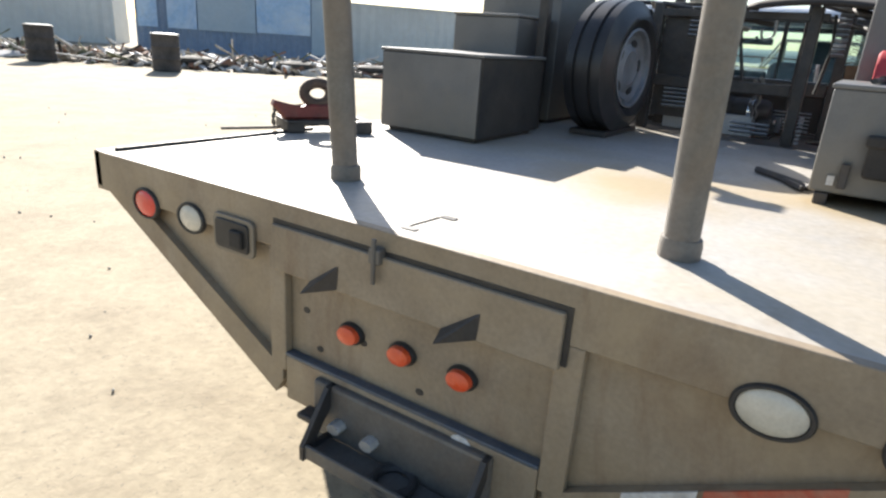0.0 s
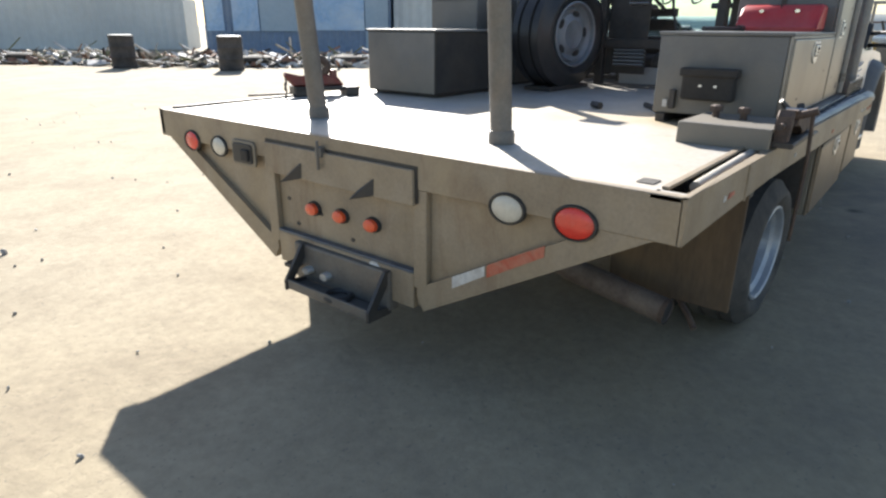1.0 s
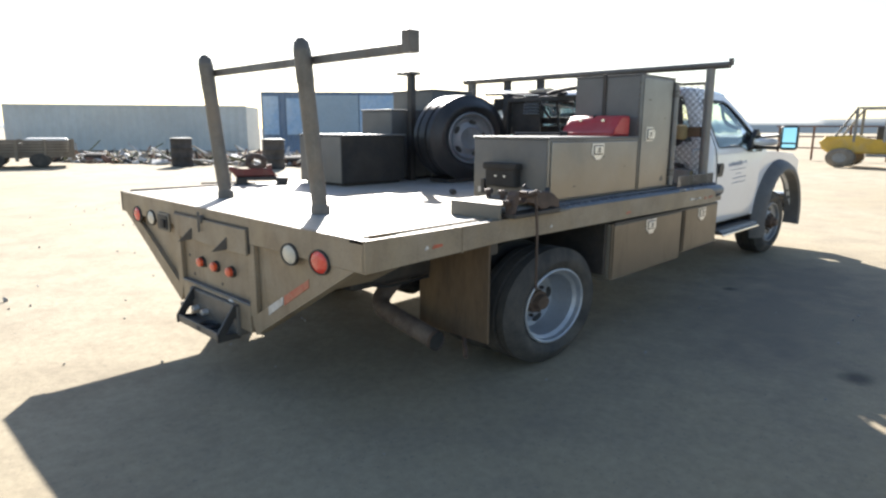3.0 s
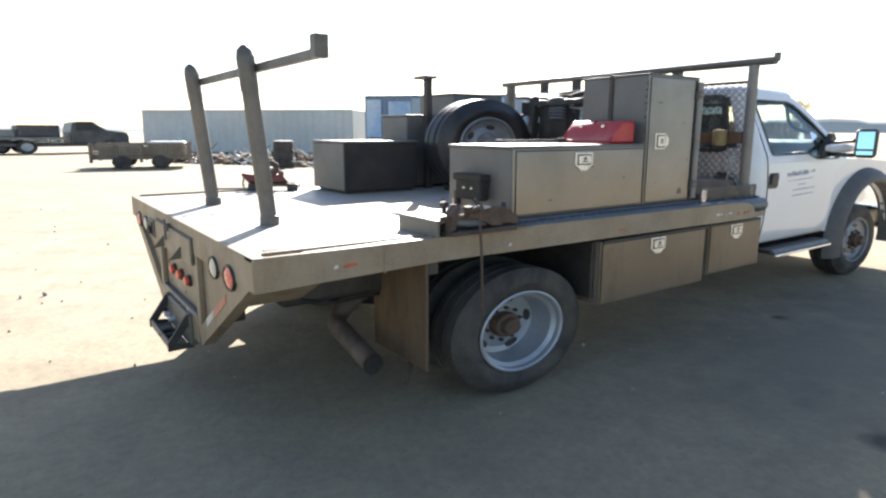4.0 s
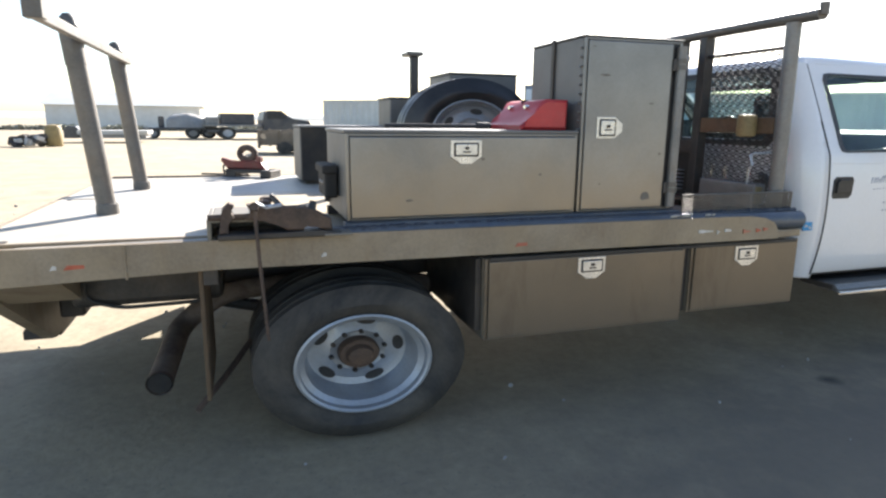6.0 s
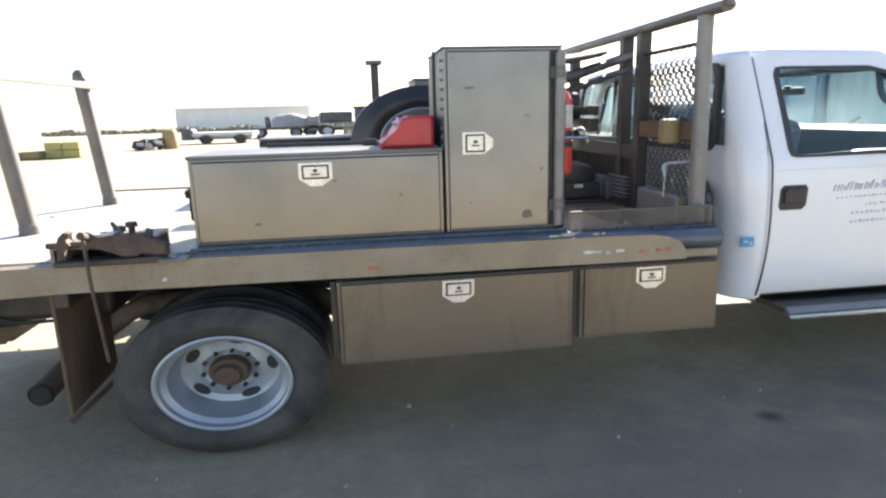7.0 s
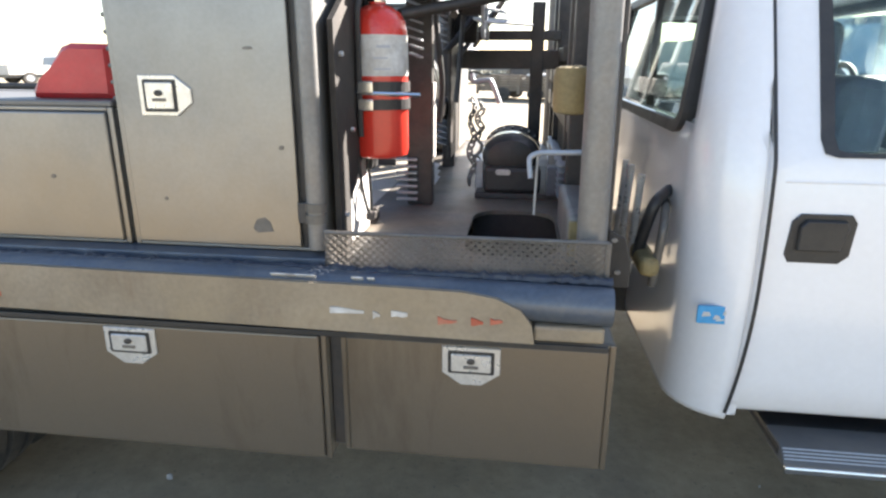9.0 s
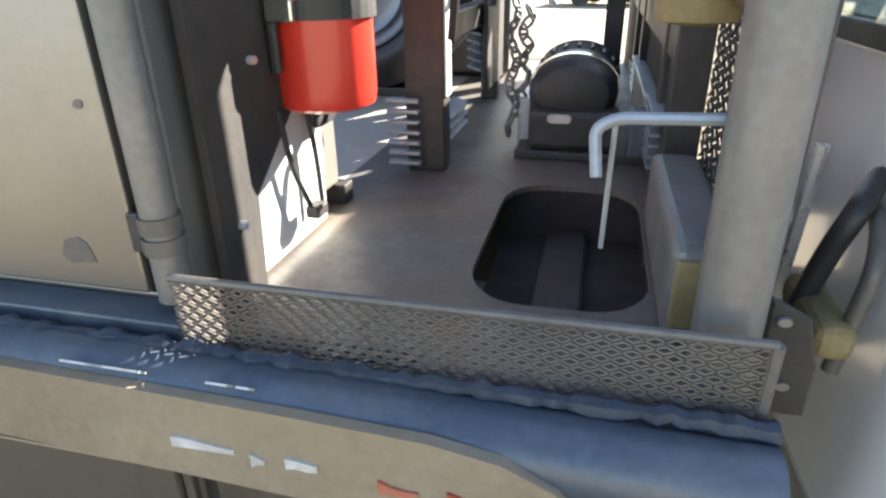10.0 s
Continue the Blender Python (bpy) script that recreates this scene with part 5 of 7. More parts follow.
def build_headache_rack():
    rack = thing("headache_rack", "grey steel headache rack with mesh behind the cab", "rack", at=(3.31, 0, B))
    X = 3.315
    part("top_bar", pipe(bm_new(), [(X, -1.33, 1.70), (X, 1.25, 1.70)], 0.032, 14, flat=0.8), M_PIPE, rack, "round top bar", smooth=True)
    part("bar_end", pipe(bm_new(), [(X, -1.335, 1.695), (X, -1.335, 1.745)], 0.02, 10), M_PIPE, rack, smooth=True)
    part("post", pipe(bm_new(), [(X - 0.003, -1.20, B), (X - 0.013, -1.20, 1.68)], 0.033, 18), M_POST, rack, "round grey post", smooth=True)
    part("post", pipe(bm_new(), [(X, 1.15, B), (X, 1.15, 1.68)], 0.045, 18), M_PIPE, rack, "round grey post", smooth=True)
    for y in (-0.64, -0.445, 0.32, 0.70):
        part("upright", bx(bm_new(), (X - 0.03, y - 0.028, B), (X + 0.03, y + 0.028, 1.68), 0.004), M_DARK, rack, "dark square upright")
    part("rail", bx(bm_new(), (X - 0.025, -0.61, 1.068), (X + 0.025, 1.12, 1.142), 0.004), M_DARK, rack)
    part("rail", bx(bm_new(), (X - 0.025, -0.04, 1.19), (X + 0.025, 1.12, 1.27), 0.004), M_DARK, rack)
    part("lower_panel", bx(bm_new(), (X - 0.008, -0.61, B + 0.034), (X + 0.012, 1.10, 1.067), 0.003), M_PLATE, rack, "dark sheet under the cross rail")
    for y0, y1, z0, count in ((-0.565, -0.36, 0.862, 6), (0.20, 0.42, 0.862, 5)):
        for i in range(count):
            part("louver_slat", bx(bm_new(), (X - 0.045, y0, z0 + 0.021 * i), (X - 0.010, y1, z0 + 0.005 + 0.021 * i), 0.0015, 1), M_RIM, rack, "sunlit steel slat")
    # Rail added to block sun and trim the lit patch on the deck.
    part("rail", bx(bm_new(), (X - 0.022, -0.04, 1.288), (X + 0.022, 0.60, 1.345), 0.004), M_DARK, rack)
    part("rail", bx(bm_new(), (X - 0.024, -1.165, 1.185), (X + 0.024, -0.671, 1.262), 0.006), M_BROWN, rack, "rust-brown cross rail")
    part("rail", bx(bm_new(), (X - 0.025, -1.18, B), (X + 0.025, 1.12, B + 0.03), 0.004), M_DARK, rack)
    mesh = expanded(bm_new(), -1.17, -0.67, 0.86, 1.58, 0.050, 0.026, lambda u, v, o: (X + 0.03 + o, u, v), 0.0023, 0.004)
    part("mesh_panel", mesh, M_DARK, rack, "dark expanded metal screen")
    for a, b in (((X, -1.17, 1.58), (X, -0.67, 1.58)), ((X + 0.03, -1.17, 1.58), (X + 0.03, -1.17, 0.86))):
        part("mesh_edge", pipe(bm_new(), [a, b], 0.010, 8), M_DARK, rack)
    part("work_lamp", lathe(bm_new(), [(0.02, -0.055), (0.042, -0.05), (0.046, -0.03), (0.046, 0.03), (0.042, 0.05), (0.02, 0.055)], (3.262, -1.03, 1.222), "z", 18), M_TAN, rack, "dusty amber lamp", smooth=True)
    part("lever", pipe(bm_new(), arc([(3.31, -1.17, 1.098), (3.186, -1.166, 1.094), (3.166, -1.168, 1.084), (3.171, -1.185, 1.040)], 0.015), 0.0062, 8), M_RIM, rack, "bent bright rod", smooth=True)
    part("thin_rod", pipe(bm_new(), [(3.185, -1.165, 1.09), (3.183, -1.15, 0.95)], 0.003, 6), M_RIM, rack, smooth=True)
    part("foot_plate", bx(bm_new(), (3.262, -1.122, B), (3.335, -0.735, B + 0.125), 0.014, 3), M_POST, rack, "grey steel foot box")
    bracket = part("corner_bracket", slab(bm_new(), [(3.346, 0.80), (3.40, 0.80), (3.40, 0.86), (3.385, 0.915), (3.346, 0.935)], "y", -1.202, -1.192, 0.003), M_PLATE, rack, "dark drilled corner bracket")
    for x, z in ((3.360, 0.912), (3.372, 0.838)):
        part("bolt", disc(bm_new(), (x, -1.202, z), 0.007, -0.005, "y", 10), M_POST, bracket)
    part("yellow_tag", bx(bm_new(), (3.266, -1.131, B + 0.025), (3.300, -1.121, B + 0.112), 0.004), M_TAN, rack)
    # left upright with a small arm
    post = thing("rack_post", "square grey steel post with a small top arm", "post", at=(2.04, 0.66, B))
    part("upright", bx(bm_new(), (2.012, 0.64, B), (2.066, 0.69, 1.655), 0.005), M_DARK, post)
    part("arm", bx(bm_new(), (1.98, 0.61, 1.655), (2.09, 0.78, 1.68), 0.005), M_PIPE, post)


build_headache_rack()


def build_tray():
    t = thing("mesh_tray_edge", "expanded metal tray edge along the bed", "tray", at=(3.03, -1.29, B))
    part("mesh", expanded(bm_new(), 2.722, 3.340, B + 0.008, B + 0.100, 0.0185, 0.0085, lambda u, v, o: (u, -1.266 + o, v), 0.0011, 0.0025), M_PIPE, t, "grey expanded metal")
    part("top_wire", pipe(bm_new(), [(2.722, -1.264, B + 0.101), (3.340, -1.264, B + 0.101)], 0.005, 8), M_PIPE, t)
    part("end_wire", pipe(bm_new(), [(3.340, -1.264, B + 0.101), (3.340, -1.262, B)], 0.006, 8), M_PIPE, t)
    bm = bm_new()
    tilt = Euler((radians(-40), 0, 0)).to_matrix().to_4x4()
    for x0, x1 in ((2.62, 2.675), (2.655, 2.72), (2.80, 2.825), (2.835, 2.85)):
        c = Vector(((x0 + x1) / 2, -1.301 - 0.0262, B - 0.0135 + 0.0312))
        part("tape_scrap", bx(bm_new(), c - Vector(((x1 - x0) / 2, 0.012, 0.0012)), c + Vector(((x1 - x0) / 2, 0.012, 0.0012)), 0, 1, tilt), M_TAPEW, t, "torn scrap of white tape")
    rnd = random.Random(5)
    pts = [(1.24 + 2.11 * i / 180, -1.281 + rnd.uniform(-0.003, 0.003), B + 0.020 + rnd.uniform(-0.003, 0.002)) for i in range(181)]
    pipe(bm, pts, [0.0115 + rnd.uniform(-0.0035, 0.0035) for _ in pts], 8)
    part("weld_bead", bm, M_BEAD, t, "lumpy dark blue sealing bead", smooth=True)


build_tray()


# ---- left-hand boxes and machines on the bed ----
def plain_box(name, label, category, x0, x1, y0, y1, z0, z1, mat=None):
    t = thing(name, label, category, at=((x0 + x1) / 2, (y0 + y1) / 2, z0))
    mat = mat or M_BOX
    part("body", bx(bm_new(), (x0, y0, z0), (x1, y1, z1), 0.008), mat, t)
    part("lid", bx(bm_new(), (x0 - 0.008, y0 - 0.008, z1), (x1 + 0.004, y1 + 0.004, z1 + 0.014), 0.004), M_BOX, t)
    # The near-black body paints in side shade; a thin sheet keeps the end grey.
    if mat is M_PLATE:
        part("lit_end_sheet", bx(bm_new(), (x0 - 0.006, y0 + 0.01, z0 + 0.004), (x0 + 0.002, y1 - 0.01, z1 - 0.004), 0.003), M_BOX, t, "thin grey sheet over the end of the shade-darkened body")
    part("base_skid", bx(bm_new(), (x0 + 0.03, y0 + 0.03, z0 - 0.018), (x1 - 0.03, y1 - 0.03, z0), 0.003), M_DARK, t)
    return t


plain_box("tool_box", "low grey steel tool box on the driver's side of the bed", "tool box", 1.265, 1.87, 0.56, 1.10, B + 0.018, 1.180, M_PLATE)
plain_box("cabinet", "small grey steel cabinet behind the low box", "cabinet", 1.89, 2.285, 0.74, 1.12, B + 0.018, 1.375)
plain_box("cabinet", "tall grey steel cabinet beside the spare wheel", "cabinet", 2.31, 2.82, 0.70, 1.20, B + 0.018, 1.55)

spare = thing("spare_wheel", "worn spare tyre on a pale rim standing on the bed", "wheel", at=(2.36, 0.4, B))
build_wheel("tyre", 2.31, 0.24, 1.165, spare, False, r=0.45, w=0.24, label="worn black tyre with a sunlit tread", steel=M_SHADERIM, hub=False, rubber=M_SPARE)
part("chock", bx(bm_new(), (2.05, 0.26, B), (2.57, 0.46, B + 0.03), 0.004), M_DARK, spare)


def build_machine():
    m = thing("machine_frame", "dark open steel machine frame with a curved canopy", "machine frame", at=(2.9, 0, B))
    for x, y, w in ((2.815, -0.50, 0.042), (2.815, 0.30, 0.028), (3.20, 0.30, 0.028)):
        part("upright", bx(bm_new(), (x - w, y - 0.028, B), (x + w, y + 0.028, 1.53), 0.004), M_DARK, m)
    for a, b in (((2.79, -0.46, 1.075), (2.84, 0.27, 1.135)), ((2.79, -0.56, 1.46), (2.84, 0.30, 1.50)), ((2.78, 0.28, 1.255), (3.30, 0.33, 1.335)), ((2.78, 0.28, 1.375), (3.30, 0.33, 1.415))):
        part("rail", bx(bm_new(), a, b, 0.004), M_DARK, m)
    for y0, y1, rise, mat in ((-0.84, -0.18, 0.0, M_HOOD),):
        bm = bm_new()
        yc, hw = (y0 + y1) / 2, (y1 - y0) / 2
        grid = []
        for i in range(15):
            v = -1 + 2 * i / 14
            nose = 2.86 + 0.28 * math.sqrt(max(0.0, 1 - (abs(v) * 0.999) ** 2.6))
            row = []
            for k in range(7):
                x = 2.685 + (nose - 2.685) * k / 6
                z = 1.525 + rise + 0.13 * (x - 2.685) + 0.035 * (1 - v * v) - 0.25 * max(0, 0.05 - (x - 2.685))
                row.append(bm.verts.new((x, yc + v * hw, z)))
            grid.append(row)
        for a, b in zip(grid, grid[1:]):
            for k in range(6):
                bm.faces.new((a[k], a[k + 1], b[k + 1], b[k]))
        hood = part("canopy", bm, mat, m, "dusty dark curved canopy plate", smooth=True)
        hood.modifiers.new("thick", "SOLIDIFY").thickness = 0.02
    for a, b, r in (((2.80, -0.90, 1.455), (3.30, -0.50, 1.585), 0.024), ((2.82, -0.86, 1.40), (3.30, -0.48, 1.52), 0.016)):
        part("stay_bar", pipe(bm_new(), [a, b], r, 10), M_DARK, m, "slanting stay bar", smooth=True)
    # White plate added for the bright sunlit patch beside the cabinet.
    part("sunlit_plate", slab(bm_new(), [(-1.095, B + 0.008), (-0.845, B + 0.008), (-0.835, 1.0), (-0.85, 1.05), (-0.98, 1.05), (-1.09, 0.96)], "x", 2.712, 2.719), M_SHED, m, "white plate that imitates a sunlit surface")
    for pts in ([(2.735, -1.0, 1.05), (2.738, -0.985, 0.96), (2.745, -0.95, 0.885), (2.75, -0.935, 0.87)], [(2.737, -0.915, 1.04), (2.74, -0.905, 0.95), (2.742, -0.905, 0.875)]):
        part("thin_hose", pipe(bm_new(), arc(pts, 0.03), 0.0045, 8), M_BLACK, m, "thin black hose hanging before the plate", smooth=True)
    part("clamp", bx(bm_new(), (2.738, -0.962, 0.872), (2.762, -0.925, 0.892), 0.004), M_DARK, m)
    part("side_plate", slab(bm_new(), [(-1.172, B), (-1.172, 1.37), (-0.92, 1.515), (-0.80, 1.525), (-0.80, 1.07), (-0.955, 1.045), (-1.078, 0.955), (-1.09, B)], "x", 2.722, 2.735), M_PLATE, m, "dark steel side plate")
    for y, z in ((-1.055, 1.125), (-1.13, 0.93), (-1.13, 1.30)):
        part("bolt", disc(bm_new(), (2.735, y, z), 0.008, 0.008, "x", 8), M_STAINLESS, m)
    # louvred radiator guard and two slatted panels
    part("guard_panel", bx(bm_new(), (2.845, -0.02, 0.90), (2.86, 0.27, 1.46), 0.004), M_DARK, m, "dark louvred guard panel")
    for y0, y1, z0, count in ((-0.02, 0.12, 1.36, 7), (-0.02, 0.20, 0.96, 6), (-0.66, -0.60, 1.30, 9), (-0.40, -0.20, 0.86, 3)):
        for i in range(count):
            part("louver_slat", bx(bm_new(), (2.80, y0, z0 + 0.024 * i), (2.842, y1, z0 + 0.006 + 0.024 * i), 0.0015, 1, Euler((0, radians(18), 0)).to_matrix().to_4x4()), M_RIM, m, "sunlit steel slat")
    # louvred guard
    for i in range(7):
        part("guard_slat", bx(bm_new(), (2.74, -0.56, 0.84 + i * 0.022), (2.81, -0.54, 0.848 + i * 0.022), 0.002), M_RIM, m)
    # Sunlight on the upright's face, painted as a white strip.
    part("sunlit_strip", bx(bm_new(), (2.8575, -0.524, 0.98), (2.863, -0.480, 1.22), 0.002), M_SHED, m, "white strip that imitates the upright's sunlit face")
    # loose sheet-metal pieces and braces laid across the top of the frame
    for (x0, y0, x1, y1, z, tx, ty) in ((3.02, 0.40, 3.27, 0.62, 1.565, 0.10, -0.12), (2.93, -0.02, 3.20, 0.20, 1.548, -0.06, 0.10), (2.95, -0.16, 3.15, 0.12, 1.430, 0.12, 0.05), (2.90, 0.10, 3.05, 0.40, 1.505, 0.16, 0.22)):
        # The white colour stands in for sunlight on the plates' tops.
        part("top_plate", bx(bm_new(), (x0, y0, z), (x1, y1, z + 0.008), 0.002, 1, Euler((tx, ty, 0.2)).to_matrix().to_4x4()), M_SHED, m, "bent sheet-metal plate, white to imitate a sunlit top")
    for a, b, r in (((2.90, 0.62, 1.36), (3.05, 0.20, 1.53), 0.012), ((2.86, 0.20, 1.30), (3.02, 0.52, 1.54), 0.010), ((2.85, -0.12, 1.32), (2.99, 0.16, 1.53), 0.012), ((2.84, 0.30, 1.53), (2.90, -0.30, 1.44), 0.014), ((2.95, 0.66, 1.545), (2.95, -0.20, 1.525), 0.013)):
        part("brace", pipe(bm_new(), [a, b], r, 8), M_DARK, m, "dark slanting brace", smooth=True)
    for x, y, z, w, h in ((2.88, 0.42, 1.40, 0.10, 0.10), (2.90, 0.14, 1.36, 0.14, 0.12), (2.95, -0.10, 1.45, 0.10, 0.07)):
        part("junction_box", bx(bm_new(), (x - 0.05, y - w / 2, z), (x + 0.05, y + w / 2, z + h), 0.012), M_PLATE, m)
    # hanging hoses and hooks
    part("hose", pipe(bm_new(), [(2.92, -0.12, 1.51), (2.91, -0.15, 1.34), (2.90, -0.20, 1.14)], 0.010, 8), M_BLACK, m, "straight black hose", smooth=True)
    part("hose", pipe(bm_new(), arc([(2.87, -0.58, 1.50), (2.885, -0.60, 1.34), (2.90, -0.585, 1.22), (2.885, -0.57, 1.10)], 0.05), 0.009, 8), M_BLACK, m, smooth=True)
    part("swivel_hook", pipe(bm_new(), arc([(2.985, -0.55, 1.25), (2.99, -0.55, 1.225), (3.045, -0.55, 1.232), (3.075, -0.55, 1.16)], 0.012), 0.008, 8), M_RIM, m, "bright steel hook", smooth=True)
    for y in (-0.30, -0.10):
        part("hook", pipe(bm_new(), arc([(3.0, y, 1.47), (3.0, y, 1.38), (3.0, y + 0.06, 1.36), (3.0, y + 0.07, 1.42)], 0.03), 0.007, 8), M_RIM, m, smooth=True)


build_machine()


def build_chain(pts, name, parent, mat, r=0.013, wire=0.0042):
    """Links along pts, every second one turned a quarter."""
    bm = bm_new()
    pts = [Vector(p) for p in pts]
    for i, (a, b) in enumerate(zip(pts, pts[1:])):
        d = (b - a)
        q = d.to_track_quat("X", "Z").to_matrix().to_4x4() @ Matrix.Rotation(math.pi / 2 * (i % 2), 4, "X")
        loop = []
        for j in range(13):
            t = 2 * math.pi * j / 12
            loop.append((Matrix.Translation((a + b) / 2) @ q) @ Vector((math.cos(t) * (d.length * 0.5 + wire * 1.5), math.sin(t) * r * 0.7, 0)))
        pipe(bm, loop, wire, 6)
    return part(name, bm, mat, parent, smooth=True)


def build_winch():
    w = thing("winch", "black electric winch motor on a steel cradle", "winch", at=(3.14, -0.05, B))
    part("cradle", bx(bm_new(), (2.99, -0.40, B), (3.34, 0.22, B + 0.02), 0.004), M_DARK, w)
    # Cradle sides take a pale steel that imitates sunlight on them.
    part("cradle_side", bx(bm_new(), (2.985, -0.30, B), (3.015, 0.22, B + 0.12), 0.005), M_RIM, w, "steel cradle side, pale to imitate sunlight")
    part("cradle_side", bx(bm_new(), (3.27, -0.30, B), (3.345, 0.22, B + 0.13), 0.005), M_RIM, w, "bent steel cradle plate, pale to imitate sunlight")
    c = (3.112, -0.07, B + 0.142)
    motor = part("motor", lathe(bm_new(), [(0.03, -0.30), (0.080, -0.29), (0.100, -0.26), (0.103, -0.10), (0.096, -0.09), (0.103, -0.08), (0.103, 0.02), (0.110, 0.03), (0.110, 0.06), (0.095, 0.07), (0.095, 0.16), (0.02, 0.17)], c, "y", 32), M_BLACK, w, "black cylindrical motor housing", smooth=True)
    part("band", lathe(bm_new(), [(0.1035, -0.20), (0.1065, -0.20), (0.1065, -0.175), (0.1035, -0.175)], c, "y", 32, closed=True), M_CHROME, motor, "bright steel band", smooth=True)
    for k in range(9):
        t = math.pi * (0.08 + 0.84 * k / 8)
        part("cooling_rib", bx(bm_new(), (c[0] + 0.104 * math.cos(t) - 0.004, c[1] - 0.07, c[2] + 0.104 * LOW * math.sin(t) - 0.003), (c[0] + 0.104 * math.cos(t) + 0.004, c[1] + 0.015, c[2] + 0.104 * LOW * math.sin(t) + 0.005), 0.002), M_BLACK, motor)
    part("plate", slab(bm_new(), rounded(3.062, 3.115, B + 0.085, B + 0.104, 0.009), "y", -0.398, -0.392), M_TAPEW, motor, "small white data plate")
    part("end_cap", bx(bm_new(), (3.02, -0.392, B + 0.02), (3.22, -0.30, B + 0.112), 0.015), M_BLACK, w)
    part("bracket", bx(bm_new(), (3.24, -0.42, B + 0.02), (3.29, -0.35, B + 0.12), 0.006), M_BLUE, w)
    pts = [(2.97 + 0.01 * math.sin(i * 1.3), -0.30 + 0.008 * math.cos(i * 1.7), 1.16 - 0.022 * i) for i in range(15)]
    build_chain(pts, "chain", w, M_POST)
    pts = [(2.995 + 0.012 * math.sin(i * 1.9), -0.27 + 0.01 * math.cos(i), 1.14 - 0.021 * i) for i in range(13)]
    build_chain(pts, "chain", w, M_POST)


build_winch()


def build_extinguisher():
    c = (2.775, -0.92, 1.042)
    R = 0.075
    e = thing("fire_extinguisher", "red fire extinguisher with a white label strapped upright", "fire extinguisher", at=c)
    part("cylinder", lathe(bm_new(), [(R - 0.014, 0.0), (R - 0.003, 0.006), (R, 0.02), (R, 0.315), (R - 0.004, 0.336), (R - 0.014, 0.357), (0.034, 0.374), (0.022, 0.378), (0.022, 0.390)], c, "z", 32), M_EXT, e, "red enamelled cylinder", smooth=True)
    part("label_band", lathe(bm_new(), [(R + 0.0005, 0.207), (R + 0.0015, 0.207), (R + 0.0015, 0.305), (R + 0.0005, 0.305)], c, "z", 32, closed=True), M_TAPEW, e, "white printed label", smooth=True)
    for k, (z0, z1, a0, a1) in enumerate(((0.209, 0.303, -2.45, -2.0), (0.222, 0.226, -1.5, -0.95), (0.248, 0.252, -1.5, -1.05), (0.274, 0.280, -1.4, -0.95))):
        bm = bm_new()
        ring = [[bm.verts.new((c[0] + (R + 0.0022) * math.cos(a), c[1] + (R + 0.0022) * math.sin(a), c[2] + z)) for a in [a0 + (a1 - a0) * i / 6 for i in range(7)]] for z in (z0, z1)]
        for i in range(6):
            bm.faces.new((ring[0][i], ring[0][i + 1], ring[1][i + 1], ring[1][i]))
        part("label_bar", bm, M_LETTER if k else M_REDPAINT, e)
    for z in (0.125, 0.168):
        s = part("strap", lathe(bm_new(), [(R + 0.0015, z), (R + 0.0055, z), (R + 0.0055, z + 0.026), (R + 0.0015, z + 0.026)], c, "z", 32, closed=True), M_BLACK, e, "black rubber strap")
        part("buckle", bx(bm_new(), (c[0] - 0.035, c[1] - R - 0.020, c[2] + z - 0.002), (c[0] + 0.006, c[1] - R - 0.006, c[2] + z + 0.028), 0.004), M_CHROME, s)
    part("bracket_rod", pipe(bm_new(), [(2.715, c[1] - 0.085, 1.21), (2.895, c[1] - 0.07, 1.205)], 0.006, 8), M_CHROME, e, smooth=True)
    part("bracket", bx(bm_new(), (2.736, -0.90, 1.00), (2.746, -0.83, 1.44), 0.003), M_BLACK, e)
    part("valve", lathe(bm_new(), [(0.024, 0.383), (0.026, 0.403), (0.020, 0.418), (0.020, 0.433), (0.004, 0.438)], c, "z", 14), M_CHROME, e, smooth=True)
    bm = bm_new()
    bx(bm, (c[0] - 0.02, c[1] - 0.080, c[2] + 0.413), (c[0] + 0.02, c[1] + 0.05, c[2] + 0.425), 0.004)
    bx(bm, (c[0] - 0.015, c[1] - 0.090, c[2] + 0.440), (c[0] + 0.015, c[1] + 0.04, c[2] + 0.450), 0.004)
    part("lever", bm, M_CHROME, e)
    part("safety_pin", pipe(bm_new(), [(c[0], c[1], c[2] + 0.433), (c[0], c[1], c[2] + 0.473)], 0.006, 6), M_YELLOW, e)
    part("gauge", disc(bm_new(), (c[0] + 0.02, c[1] - 0.02, c[2] + 0.408), 0.018, -0.012, "y", 14), M_TAPEW, e)
    part("hose", pipe(bm_new(), arc([(c[0], c[1] - 0.02, c[2] + 0.408), (c[0] - 0.025, c[1] - 0.10, c[2] + 0.388), (c[0] - 0.03, c[1] - 0.088, c[2] + 0.25), (c[0] - 0.03, c[1] - 0.085, c[2] + 0.06)], 0.05), 0.0075, 8), M_BLACK, e, smooth=True)


build_extinguisher()


